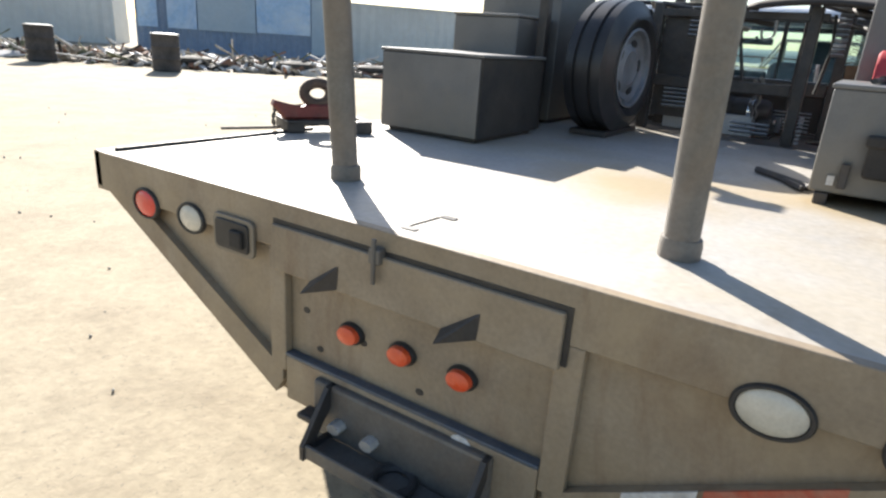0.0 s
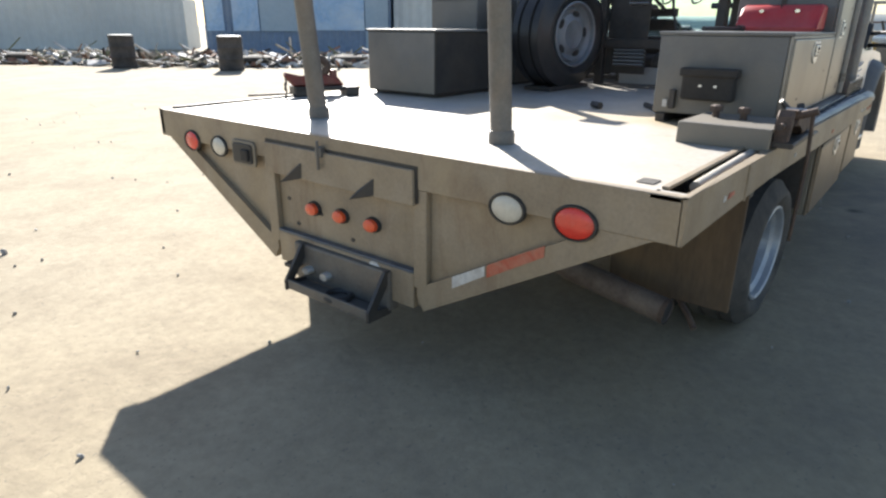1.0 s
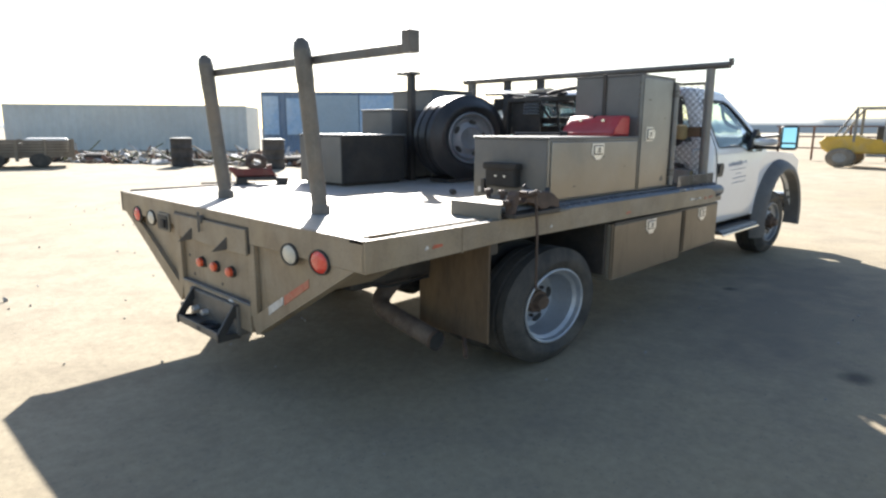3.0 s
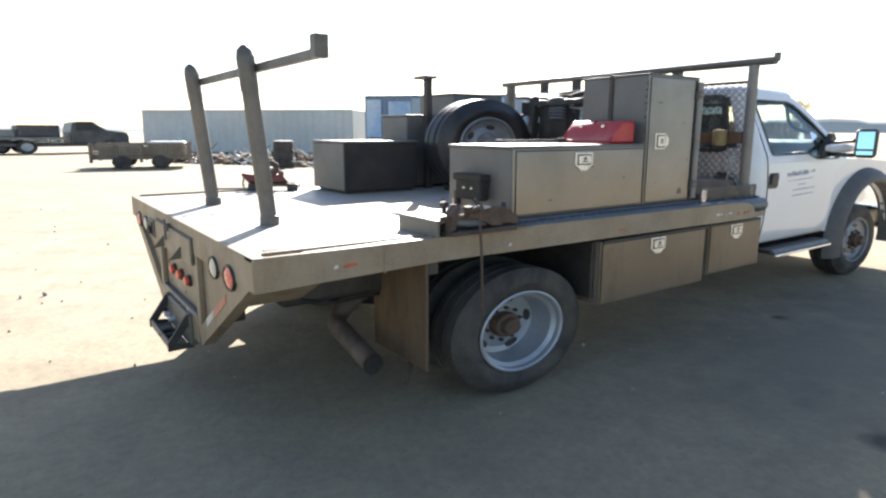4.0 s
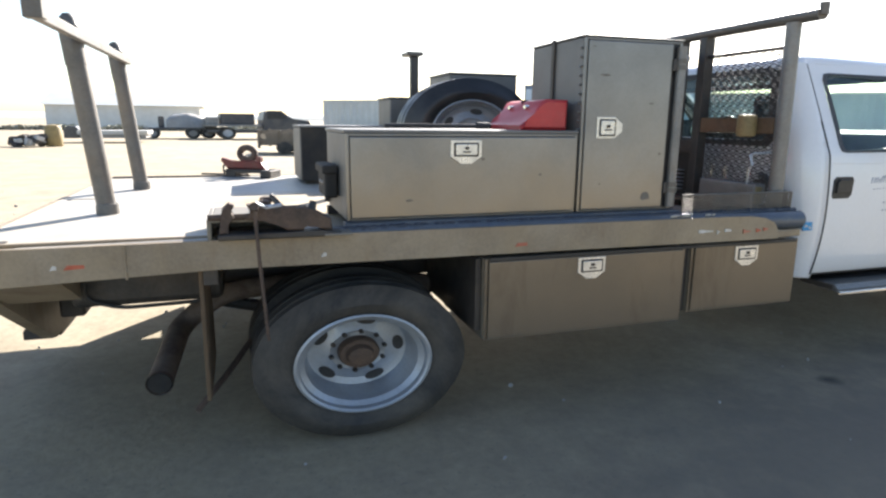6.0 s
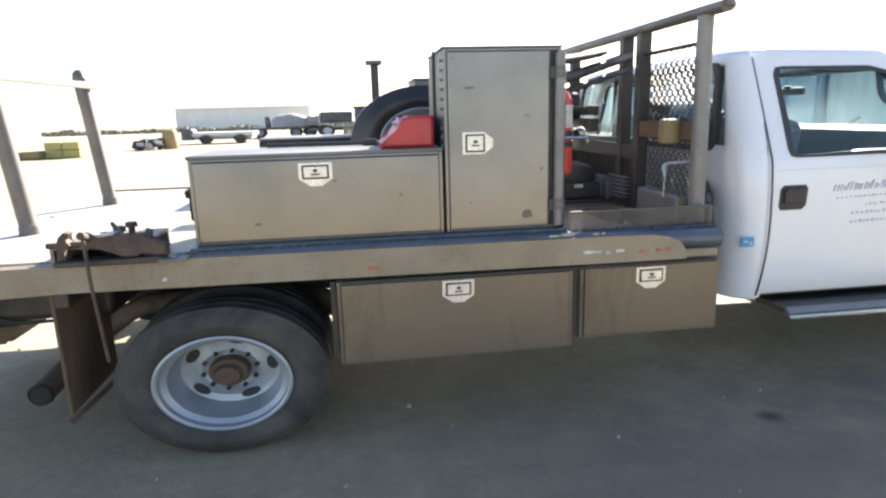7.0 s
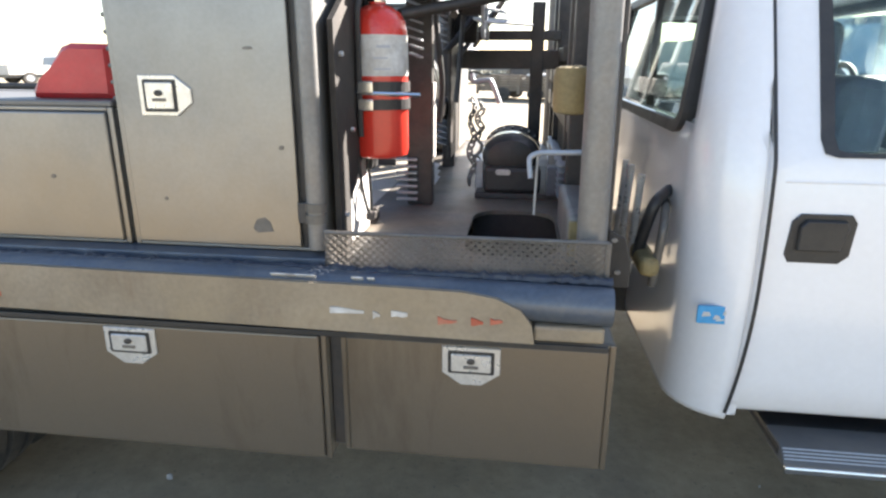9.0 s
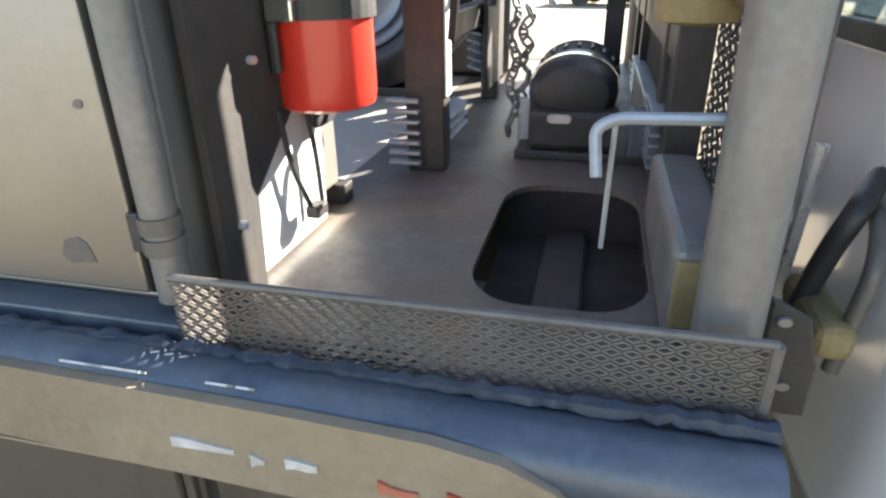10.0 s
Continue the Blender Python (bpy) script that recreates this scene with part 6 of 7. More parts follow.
def build_small():
    # red case on the low box
    c = thing("red_case", "glossy red plastic tool case on the low tool box", "case", at=(2.15, -0.97, 1.197))
    o = [(1.985, 1.197), (2.195, 1.197), (2.198, 1.336), (2.10, 1.338), (2.075, 1.328), (2.045, 1.275), (2.02, 1.235), (1.985, 1.218)]
    o = [(u, 1.197 + (v - 1.197) * 0.88) for u, v in o]
    part("body", slab(bm_new(), o, "y", -1.165, -0.80, 0.012), M_REDCASE, c, smooth=True)
    part("split", bx(bm_new(), (2.07, -0.982, 1.28), (2.196, -0.978, 1.3225)), M_BLACK, c)
    for y in (-0.90, -1.06):
        part("catch", disc(bm_new(), (2.066, y, 1.291), 0.012, -0.02, "x", 10), M_CHROME, c)
    r = thing("long_bar", "long dark steel bar lying on the low tool box", "bar", at=(1.9, -0.82, 1.197))
    part("rod", pipe(bm_new(), [(1.50, -0.80, 1.208), (2.0, -0.84, 1.208)], 0.010, 10), M_DARK, r, smooth=True)
    part("collar", pipe(bm_new(), [(1.92, -0.834, 1.208), (1.98, -0.838, 1.208)], 0.018, 10), M_DARK, r, smooth=True)
    # black outlet box on the rear face of the low box
    j = thing("outlet_box", "black plastic outlet box on the tool box end", "outlet box", at=(1.24, -0.95, 0.93))
    part("housing", bx(bm_new(), (1.205, -1.04, 0.925), (1.258, -0.83, 1.045), 0.012, 3), M_PLATE, j)
    part("cover", bx(bm_new(), (1.195, -1.05, 1.02), (1.258, -0.82, 1.055), 0.008), M_PLATE, j)
    for y in (-0.97, -0.91):
        part("screw", disc(bm_new(), (1.205, y, 0.985), 0.008, -0.006, "x", 8), M_STAINLESS, j)
    part("side_latch", bx(bm_new(), (1.235, -0.80, 0.88), (1.258, -0.775, 0.96), 0.004), M_DARK, j)
    part("tag", bx(bm_new(), (1.25, -0.765, 0.885), (1.258, -0.745, 0.915)), M_TAPEW, j)
    # steel angle tray with bolts beside the vise
    a = thing("steel_channel", "short grey steel channel with bolts on the deck edge", "channel", at=(0.95, -1.12, B))
    bm = bm_new()
    bx(bm, (0.775, -1.29, B), (0.79, -0.98, B + 0.075), 0.003)
    bx(bm, (0.79, -1.29, B + 0.062), (1.10, -0.98, B + 0.075), 0.003)
    bx(bm, (0.79, -1.0, B), (1.10, -0.985, B + 0.061), 0.003)
    part("channel", bm, M_BOX, a)
    for x, y in ((0.98, -1.05), (0.97, -1.15)):
        b = part("bolt", pipe(bm_new(), [(x, y, B + 0.075), (x, y, B + 0.10)], 0.013, 10), M_RUST, a, "rusty stud", smooth=True)
        part("nut", lathe(bm_new(), [(0.024, 0.0), (0.024, 0.018), (0.015, 0.022), (0.005, 0.022)], (x, y, B + 0.098), "z", 6), M_RUST, b)
    # vise
    v = thing("bench_vise", "rusty bench vise bolted to the deck edge", "vise", at=(0.97, -1.31, B))
    part("base", slab(bm_new(), [(0.81, B + 0.012), (1.22, B + 0.012), (1.22, B + 0.024), (1.15, B + 0.034), (0.81, B + 0.03)], "y", -1.355, -1.265, 0.004), M_DARK, v)
    part("jaw", slab(bm_new(), [(0.815, B + 0.03), (0.845, B + 0.03), (0.842, B + 0.07), (0.868, B + 0.085), (0.85, B + 0.105), (0.868, B + 0.128), (0.85, B + 0.135), (0.828, B + 0.115), (0.822, B + 0.085)], "y", -1.335, -1.285, 0.005), M_RUST, v, "dark fixed jaw")
    part("body", slab(bm_new(), [(0.90, B + 0.078), (0.96, B + 0.072), (1.01, B + 0.06), (1.04, B + 0.034), (1.09, B + 0.034), (1.10, B + 0.055), (1.14, B + 0.05), (1.16, B + 0.034), (1.19, B + 0.034), (1.185, B + 0.075), (1.13, B + 0.095), (1.10, B + 0.118), (1.06, B + 0.108), (1.02, B + 0.122), (0.97, B + 0.115), (0.93, B + 0.13), (0.905, B + 0.128), (0.925, B + 0.10)], "y", -1.34, -1.29, 0.007), M_RUST, v, "rusty cast body")
    part("screw", pipe(bm_new(), [(0.78, -1.31, B + 0.085), (1.12, -1.31, B + 0.085)], 0.011, 10), M_RUST, v, smooth=True)
    # Highlight on the jaw's top edge, painted as a bright strip.
    part("jaw_highlight", slab(bm_new(), [(0.935, B + 0.128), (0.97, B + 0.113), (1.02, B + 0.12), (1.02, B + 0.126), (0.97, B + 0.119), (0.938, B + 0.134)], "y", -1.342, -1.288), M_RIM, v, "bright strip that imitates the jaw's sunlit top edge")
    part("lug", pipe(bm_new(), [(1.12, -1.31, B + 0.09), (1.13, -1.30, B + 0.13)], [0.018, 0.012], 10), M_DARK, v, smooth=True)
    part("lug", pipe(bm_new(), [(1.02, -1.29, B + 0.11), (0.99, -1.26, B + 0.15)], [0.012, 0.008], 10), M_DARK, v, smooth=True)
    part("bracket", bx(bm_new(), (1.16, -1.36, B + 0.012), (1.26, -1.24, B + 0.022), 0.004), M_BOX, v)
    part("handle", pipe(bm_new(), [(0.93, -1.375, B + 0.135), (0.938, -1.385, B - 0.05), (0.955, -1.378, B - 0.34)], 0.0065, 10), M_RUST, v, "long steel vise handle hanging down", smooth=True)
    part("handle_knob", pipe(bm_new(), [(0.93, -1.39, B + 0.13), (0.93, -1.29, B + 0.095)], 0.014, 10), M_RUST, v, smooth=True)
    # red pipe vise on the far edge
    g = thing("chain_vise", "faded red pipe vise with a hanging chain on the deck", "vise", at=(0.9, 1.12, B))
    bm = bm_new()
    bx(bm, (0.80, 1.05, B), (0.88, 1.25, B + 0.055), 0.008)
    bx(bm, (0.80, 1.05, B + 0.03), (1.15, 1.16, B + 0.055), 0.006)
    bx(bm, (1.09, 1.0, B), (1.17, 1.18, B + 0.055), 0.008)
    part("base", bm, M_DARK, g)
    part("yoke", slab(bm_new(), [(0.80, B + 0.055), (1.10, B + 0.055), (1.06, B + 0.105), (1.0, B + 0.12), (0.92, B + 0.12), (0.86, B + 0.10), (0.76, B + 0.135), (0.75, B + 0.115)], "y", 1.08, 1.14, 0.01), M_REDPAINT, g, "faded red cast yoke")
    part("ring", pipe(bm_new(), [(0.95 + 0.058 * math.cos(t), 1.11, B + 0.165 + 0.058 * LOW * math.sin(t)) for t in [2 * math.pi * i / 20 for i in range(21)]], 0.023, 10), M_RUST, g, "rusty iron ring", smooth=True)
    part("arm", bx(bm_new(), (1.02, 1.09, B + 0.10), (1.06, 1.13, B + 0.145), 0.006), M_REDPAINT, g)
    build_chain([(0.76 + 0.004 * math.sin(i), 1.11, B + 0.118 - 0.014 * i) for i in range(8)], "chain", g, M_DARK, 0.009, 0.0032)
    for x0, y0, x1, y1 in ((0.55, 1.16, 0.80, 1.18),):
        part("bar", pipe(bm_new(), [(x0, y0, B + 0.008), (x1, y1, B + 0.008)], 0.007, 8), M_DARK, g, smooth=True)
    g.location = (0.90, 1.225, B)
    g.rotation_euler = (0, 0, radians(-28))
    # chisels and scraps on the deck
    for i, (x0, y0, x1, y1, w) in enumerate(((1.70, -0.50, 1.46, -0.70, 0.014), (1.62, -0.58, 1.42, -0.68, 0.011), (1.50, -0.30, 1.46, -0.36, 0.018))):
        t = thing("steel_bar", "short dark steel bar lying on the deck", "bar", "bars on the deck", at=(x0, y0, B))
        part("rod", pipe(bm_new(), [(x0, y0, B + w), (x1, y1, B + w)], w, 6), M_DARK, t)
    # lifting slots near the tail, black plates painting in their shaded inside
    for x, y in ((0.064, 0.03), (0.205, 0.012)):
        part("deck_slot", slab(bm_new(), rounded(x - 0.012, x + 0.012, y - 0.022, y + 0.022, 0.005), "z", B, B + 0.0025), M_BLACK, truck)
    part("deck_plate", slab(bm_new(), [(0.075, 0.045), (0.19, 0.035), (0.19, 0.030), (0.075, 0.040)], "z", B, B + 0.003), M_DARK, truck)


build_small()


# ---- the yard behind ----
def wall_between(name, a, b, height, depth, mat, label, category, pitch=0.30, ribs=True, group=""):
    """A long steel-sided body from a to b on the ground, with upright ribs on the side that faces the truck."""
    a, b = Vector((*a, 0)), Vector((*b, 0))
    d = (b - a).normalized()
    back = Vector((-d.y, d.x, 0))
    if back.dot((a + b) / 2 - Vector((0, 0, 0))) < 0:
        back = -back
    t = thing(name, label, category, group, at=((a + b) / 2))
    n = max(2, int((b - a).length / pitch))
    bm = bm_new()
    base, rim = [], []
    for i in range(n * 2 + 1):
        p = a + d * ((b - a).length * i / (n * 2)) + back * (0.0 if (i // 1) % 2 == 0 or not ribs else 0.05)
        base.append(bm.verts.new(p))
        rim.append(bm.verts.new(p + Vector((0, 0, height))))
    for i in range(len(base) - 1):
        bm.faces.new((base[i], base[i + 1], rim[i + 1], rim[i]))
    part("side_wall", bm, mat, t)
    bm = bm_new()
    p = [a + back * 0.06, b + back * 0.06, b + back * depth, a + back * depth]
    lo = [bm.verts.new(v) for v in p]
    hi = [bm.verts.new(v + Vector((0, 0, height - 0.02))) for v in p]
    bm.faces.new(hi), bm.faces.new(lo)
    for i in range(4):
        bm.faces.new((lo[i], lo[(i + 1) % 4], hi[(i + 1) % 4], hi[i]))
    part("shell", bm, mat, t)
    bm = bm_new()
    for z in (0.0, height - 0.09):
        q = [a - back * 0.03, b - back * 0.03, b + back * 0.05, a + back * 0.05]
        l = [bm.verts.new(v + Vector((0, 0, z))) for v in q]
        h = [bm.verts.new(v + Vector((0, 0, z + 0.1))) for v in q]
        bm.faces.new(l), bm.faces.new(h)
        for i in range(4):
            bm.faces.new((l[i], l[(i + 1) % 4], h[(i + 1) % 4], h[i]))
    part("edge_frame", bm, mat, t)
    return t, a, d, back


wall_between("storage_trailer", (6.2, 38.4), (16.0, 29.5), 2.50, 3.0, M_WALLW, "long pale grey storage trailer at the yard's edge", "trailer", 0.45)
blue, ba, bd, bb = wall_between("shipping_container", (14.7, 25.5), (20.4, 19.2), 3.05, 2.6, M_CONT, "weathered blue shipping container with pale panels", "container", 0.28)


def container_panel(u0, u1, z0, z1, mat):
    bm = bm_new()
    p = [ba + bd * u - bb * o + Vector((0, 0, z)) for o in (0.03, 0.05) for u, z in ((u0, z0), (u1, z0), (u1, z1), (u0, z1))]
    v = [bm.verts.new(q) for q in p]
    for f in ((0, 1, 2, 3), (7, 6, 5, 4), (0, 4, 5, 1), (1, 5, 6, 2), (2, 6, 7, 3), (3, 7, 4, 0)):
        bm.faces.new([v[i] for i in f])
    part("side_panel", bm, mat, blue, "pale blue faded panel")


container_panel(0.1, 0.9, 0.95, 2.85, M_PALEB)
container_panel(1.3, 2.5, 0.95, 2.75, M_PALEB)
container_panel(5.0, 7.3, 1.0, 2.9, M_PALEB)
container_panel(2.55, 4.95, 0.95, 2.9, M_GREYB)
container_panel(7.35, 8.4, 0.2, 2.95, M_GREYB)
wall_between("storage_trailer", (21.5, 20.0), (29.0, 14.0), 2.6, 2.6, M_WALLW, "white box trailer beyond the container", "trailer", 0.45)
wall_between("stacked_bins", (25.5, 13.6), (29.5, 10.6), 1.7, 1.6, M_JUNK[3], "rusty red scrap bins by the far trailer", "bins", 0.3)


def build_drum(x, y, mat, label):
    t = thing("steel_drum", label, "drum", "steel drums in the yard", at=(x, y, 0))
    part("barrel", lathe(bm_new(), [(0.33, 0.0), (0.35, 0.02), (0.34, 0.05), (0.34, 0.28), (0.355, 0.30), (0.34, 0.32), (0.34, 0.58), (0.355, 0.60), (0.34, 0.62), (0.34, 0.86), (0.355, 0.88), (0.33, 0.90), (0.31, 0.88), (0.05, 0.88)], (x, y, 0), "z", 24), mat, t, smooth=True)
    part("lid", lathe(bm_new(), [(0.33, 0.90), (0.34, 0.92), (0.25, 0.93), (0.02, 0.93)], (x, y, 0), "z", 24), M_FARWHITE, t, smooth=True)


build_drum(7.2, 17.5, M_JUNK[2], "dark steel drum with a pale lid among the scrap")
build_drum(8.8, 14.4, M_JUNK[2], "dark open steel drum among the scrap")


def build_junk():
    rnd = random.Random(21)
    line = [Vector(p) for p in ((4.2, 24.0, 0), (6.4, 20.0, 0), (8.8, 15.8, 0), (12.0, 12.8, 0), (16.5, 10.5, 0), (22, 9.0, 0))]
    bms = [bm_new() for _ in M_JUNK]
    for i in range(2000):
        k = rnd.random() * (len(line) - 1)
        j = int(k)
        p = line[j].lerp(line[j + 1], k - j)
        d = (line[j + 1] - line[j]).normalized()
        back = Vector((-d.y, d.x, 0))
        if back.x < 0:
            back = -back
        off = rnd.random() ** 1.3 * 4.5
        p = p + back * off + d * rnd.uniform(-0.3, 0.3)
        s = rnd.uniform(0.07, 0.33)
        bm = bms[rnd.choices(range(5), (5, 6, 2, 2, 1.5))[0]]
        turn = Euler((rnd.uniform(-0.5, 0.5), rnd.uniform(-0.5, 0.5), rnd.random() * 6.28)).to_matrix().to_4x4()
        z = rnd.random() * 0.16 * min(1, off) + s * 0.12
        kind = rnd.random()
        if kind < 0.45:
            m = Matrix.Translation(p + Vector((0, 0, z))) @ turn @ Matrix.Diagonal((s * rnd.uniform(0.5, 2.2), s * rnd.uniform(0.3, 1.2), s * rnd.uniform(0.15, 0.6), 1))
            r = bmesh.ops.create_cube(bm, size=1, matrix=m)
            for v in r["verts"]:
                v.co += Vector((rnd.uniform(-1, 1), rnd.uniform(-1, 1), rnd.uniform(-1, 1))) * s * 0.12
        elif kind < 0.75:
            m = Matrix.Translation(p + Vector((0, 0, z))) @ turn @ Matrix.Diagonal((s * rnd.uniform(0.5, 1.1), s * rnd.uniform(0.4, 0.8), s * rnd.uniform(0.25, 0.5), 1))
            r = bmesh.ops.create_icosphere(bm, subdivisions=1, radius=1, matrix=m)
            for v in r["verts"]:
                v.co += Vector((rnd.uniform(-1, 1), rnd.uniform(-1, 1), rnd.uniform(-1, 1))) * s * 0.18
        else:
            a = p + Vector((0, 0, z))
            b = a + turn.to_3x3() @ Vector((s * rnd.uniform(2, 5), 0, rnd.uniform(0, 0.25)))
            pipe(bm, [a, b], rnd.uniform(0.015, 0.05), 5)
    for bm, m in zip(bms, M_JUNK):
        ob = part("scrap_heap", bm, m)
        tagged(ob, "low heap of mixed scrap metal and rubbish along the yard", "scrap", kind="stuff")
    # tyres that can be told apart in the heap
    for x, y in ((12.6, 13.6), (14.5, 12.2), (10.3, 15.4), (6.0, 22.0)):
        t = thing("old_tyre", "discarded tyre lying in the scrap", "tyre", "discarded tyres", at=(x, y, 0))
        part("rubber", lathe(bm_new(), [(0.26, 0.02), (0.40, 0.0), (0.50, 0.05), (0.50, 0.15), (0.40, 0.20), (0.26, 0.18)], (x, y, 0.12), "z", 20, closed=True), M_TYRE, t, smooth=True)


build_junk()


def place(ob, x, y, turn):
    ob.location = (x, y, 0)
    ob.rotation_euler = (0, 0, turn)


def build_pickup(x, y, turn, paint, label, flat=False, name="pickup_truck"):
    """A parked truck, nose towards its own +x."""
    t = thing(name, label, "truck", "parked trucks")
    part("chassis", bx(bm_new(), (-2.6, -0.85, 0.32), (2.6, 0.85, 0.50), 0.03), M_FARDARK, t)
    o = [(0.2, 0.45), (0.2, 1.0), (0.3, 1.42), (0.55, 1.50), (1.2, 1.50), (1.75, 1.06), (2.65, 0.98), (2.75, 0.80), (2.75, 0.45)]
    part("body", slab(bm_new(), o, "y", -0.95, 0.95, 0.03), paint, t)
    for s in (-1, 1):
        part("side_window", slab(bm_new(), [(0.42, 1.06), (0.45, 1.40), (1.12, 1.42), (1.52, 1.06)], "y", s * 0.951, s * 0.956), M_BLACK, t)
        for wx in (-1.6, 1.85):
            w = part("wheel", lathe(bm_new(), [(0.25, s * 0.01), (0.40, 0.0), (0.42, -s * 0.04), (0.42, -s * 0.22), (0.02, -s * 0.22)], (wx, s * 0.98, 0.31), "y", 20, start=False), M_TYRE, t, smooth=True)
            part("rim", lathe(bm_new(), [(0.25, -s * 0.01), (0.22, -s * 0.03), (0.01, -s * 0.03)], (wx, s * 0.98, 0.31), "y", 16), M_RIM, w)
    part("windshield", slab(bm_new(), [(-0.85, 0.0), (0.85, 0.0), (0.78, 0.58), (-0.78, 0.58)], "z", 0.0, 0.008), M_BLACK, t).matrix_basis = Matrix.Translation((1.74, 0, 1.085)) @ Euler((0, 0, radians(90))).to_matrix().to_4x4() @ Euler((radians(38), 0, 0)).to_matrix().to_4x4()
    if flat:
        part("deck", bx(bm_new(), (-2.75, -1.05, 0.66), (0.12, 1.05, 0.76), 0.01), M_FARGREY, t)
        part("load", bx(bm_new(), (-1.9, -0.8, 0.76), (-0.2, 0.8, 1.32), 0.05), M_FARDARK, t)
        part("load", bx(bm_new(), (-2.6, -0.7, 0.76), (-2.0, 0.7, 1.12), 0.05), M_FARGREY, t)
    else:
        part("bed", bx(bm_new(), (-2.7, -0.95, 0.48), (0.15, 0.95, 0.98), 0.03), paint, t)
        part("bed_well", bx(bm_new(), (-2.62, -0.86, 0.97), (0.08, 0.86, 0.985)), M_BLACK, t)
    place(t, x, y, turn)
    return t


def build_loaded_trailer(x, y, turn, cover, label):
    """A flat trailer under a bulging tarpaulin, with a low nose deck."""
    t = thing("loaded_trailer", label, "trailer", "loaded vehicles across the yard")
    part("deck", bx(bm_new(), (-2.2, -1.0, 0.55), (2.1, 1.0, 0.68), 0.02), M_FARDARK, t)
    rnd = random.Random(12)
    bm = bm_new()
    grid = []
    for i in range(13):
        u = i / 12
        row = []
        for k in range(9):
            v = -1 + k / 4
            h = 0.85 * math.sqrt(max(0.0, 1 - abs(v) ** 3)) * (0.55 + 0.45 * math.sin(math.pi * min(1, u * 1.3)) ** 0.5) + rnd.uniform(-0.05, 0.05) * (abs(v) < 1)
            row.append(bm.verts.new((-0.9 + 2.9 * u, v * 0.95, 0.68 + h)))
        grid.append(row)
    for a, b in zip(grid, grid[1:]):
        for k in range(8):
            bm.faces.new((a[k], b[k], b[k + 1], a[k + 1]))
    for row in (grid[0], grid[-1]):
        bm.faces.new(row)
    part("load", bm, cover, t, "dusty load under a grey tarpaulin", smooth=True)
    part("winch_post", bx(bm_new(), (-1.35, -0.5, 0.68), (-1.0, 0.5, 1.35), 0.05), M_FARDARK, t)
    for wx in (-1.7, 0.6, 1.5):
        for q in (-1, 1):
            w = part("wheel", lathe(bm_new(), [(0.25, q * 0.01), (0.40, 0.0), (0.44, -q * 0.04), (0.44, -q * 0.24), (0.02, -q * 0.24)], (wx, q * 1.0, 0.325), "y", 20, start=False), M_TYRE, t, smooth=True)
            part("rim", lathe(bm_new(), [(0.25, -q * 0.01), (0.20, -q * 0.05), (0.01, -q * 0.05)], (wx, q * 1.0, 0.325), "y", 14), M_FARGREY, w)
    place(t, x, y, turn)


def scaled(t, k):
    t.scale = (k, k, k)


scaled(build_pickup(1.9, 38.2, 0.12, M_FARDARK, "dark blue flatbed truck with a loaded bed", True), 1.18)
build_loaded_trailer(-2.6, 38.9, 0.1, M_FARGREY, "loaded trailer under a dusty grey tarpaulin")
build_pickup(-24.2, 31.0, 1.2, M_FARWHITE, "white pickup parked far across the yard")


def build_crate():
    t = thing("scrap_trailer", "low wooden-sided scrap trailer standing in the sun", "trailer")
    part("bed", bx(bm_new(), (-1.5, -0.9, 0.30), (1.5, 0.9, 0.42), 0.02), M_WOOD, t)
    for i in range(5):
        for s in (-1, 1):
            part("board", bx(bm_new(), (-1.5, s * 0.9 - 0.02, 0.42 + 0.085 * i), (1.5, s * 0.9 + 0.02, 0.495 + 0.085 * i), 0.004), M_WOOD, t)
    for x in (-1.5, -0.75, 0, 0.75, 1.5):
        for s in (-1, 1):
            part("stake", bx(bm_new(), (x - 0.05, s * 0.93 - 0.03, 0.20), (x + 0.05, s * 0.93 + 0.03, 0.86), 0.006), M_WOOD, t)
    part("load", bx(bm_new(), (-1.3, -0.8, 0.42), (0.1, 0.8, 0.80), 0.06), M_JUNK[1], t)
    part("load", bx(bm_new(), (0.2, -0.8, 0.42), (1.4, 0.8, 0.90), 0.08), M_FARWHITE, t, "pale bundled load")
    for x in (-0.6, 0.6):
        for s in (-1, 1):
            part("wheel", lathe(bm_new(), [(0.02, 0.0), (0.2, 0.0), (0.3, s * -0.03), (0.3, s * -0.16), (0.02, s * -0.18)], (x, s * 0.98, 0.22), "y", 16), M_TYRE, t, smooth=True)
    place(t, 3.2, 20.4, -0.25)


build_crate()


def build_flat_trailers():
    for x, y in ((-5.2, 32.2),):
        t = thing("flat_trailer", "pale empty flat trailer far across the yard", "trailer", "flat trailers", at=(x, y, 0))
        part("deck", bx(bm_new(), (x - 1.6, y - 1, 0.40), (x + 1.6, y + 1, 0.60), 0.02), M_FARWHITE, t)
        part("skirt", bx(bm_new(), (x - 1.5, y - 0.95, 0.22), (x + 1.5, y + 0.95, 0.40), 0.02), M_FARGREY, t)
        part("hitch", slab(bm_new(), [(x - 2.3, 0.2), (x - 1.6, 0.2), (x - 1.6, 0.62), (x - 1.75, 0.8), (x - 2.1, 0.8), (x - 2.3, 0.6)], "y", y - 0.5, y + 0.5, 0.05), M_FARDARK, t, "dark towing unit")
        for dx in (-0.9, 0.9):
            part("wheel", lathe(bm_new(), [(0.02, 0), (0.3, 0), (0.36, 0.05), (0.36, 0.2), (0.02, 0.22)], (x + dx, y - 1.0, 0.27), "y", 14), M_TYRE, t)


build_flat_trailers()


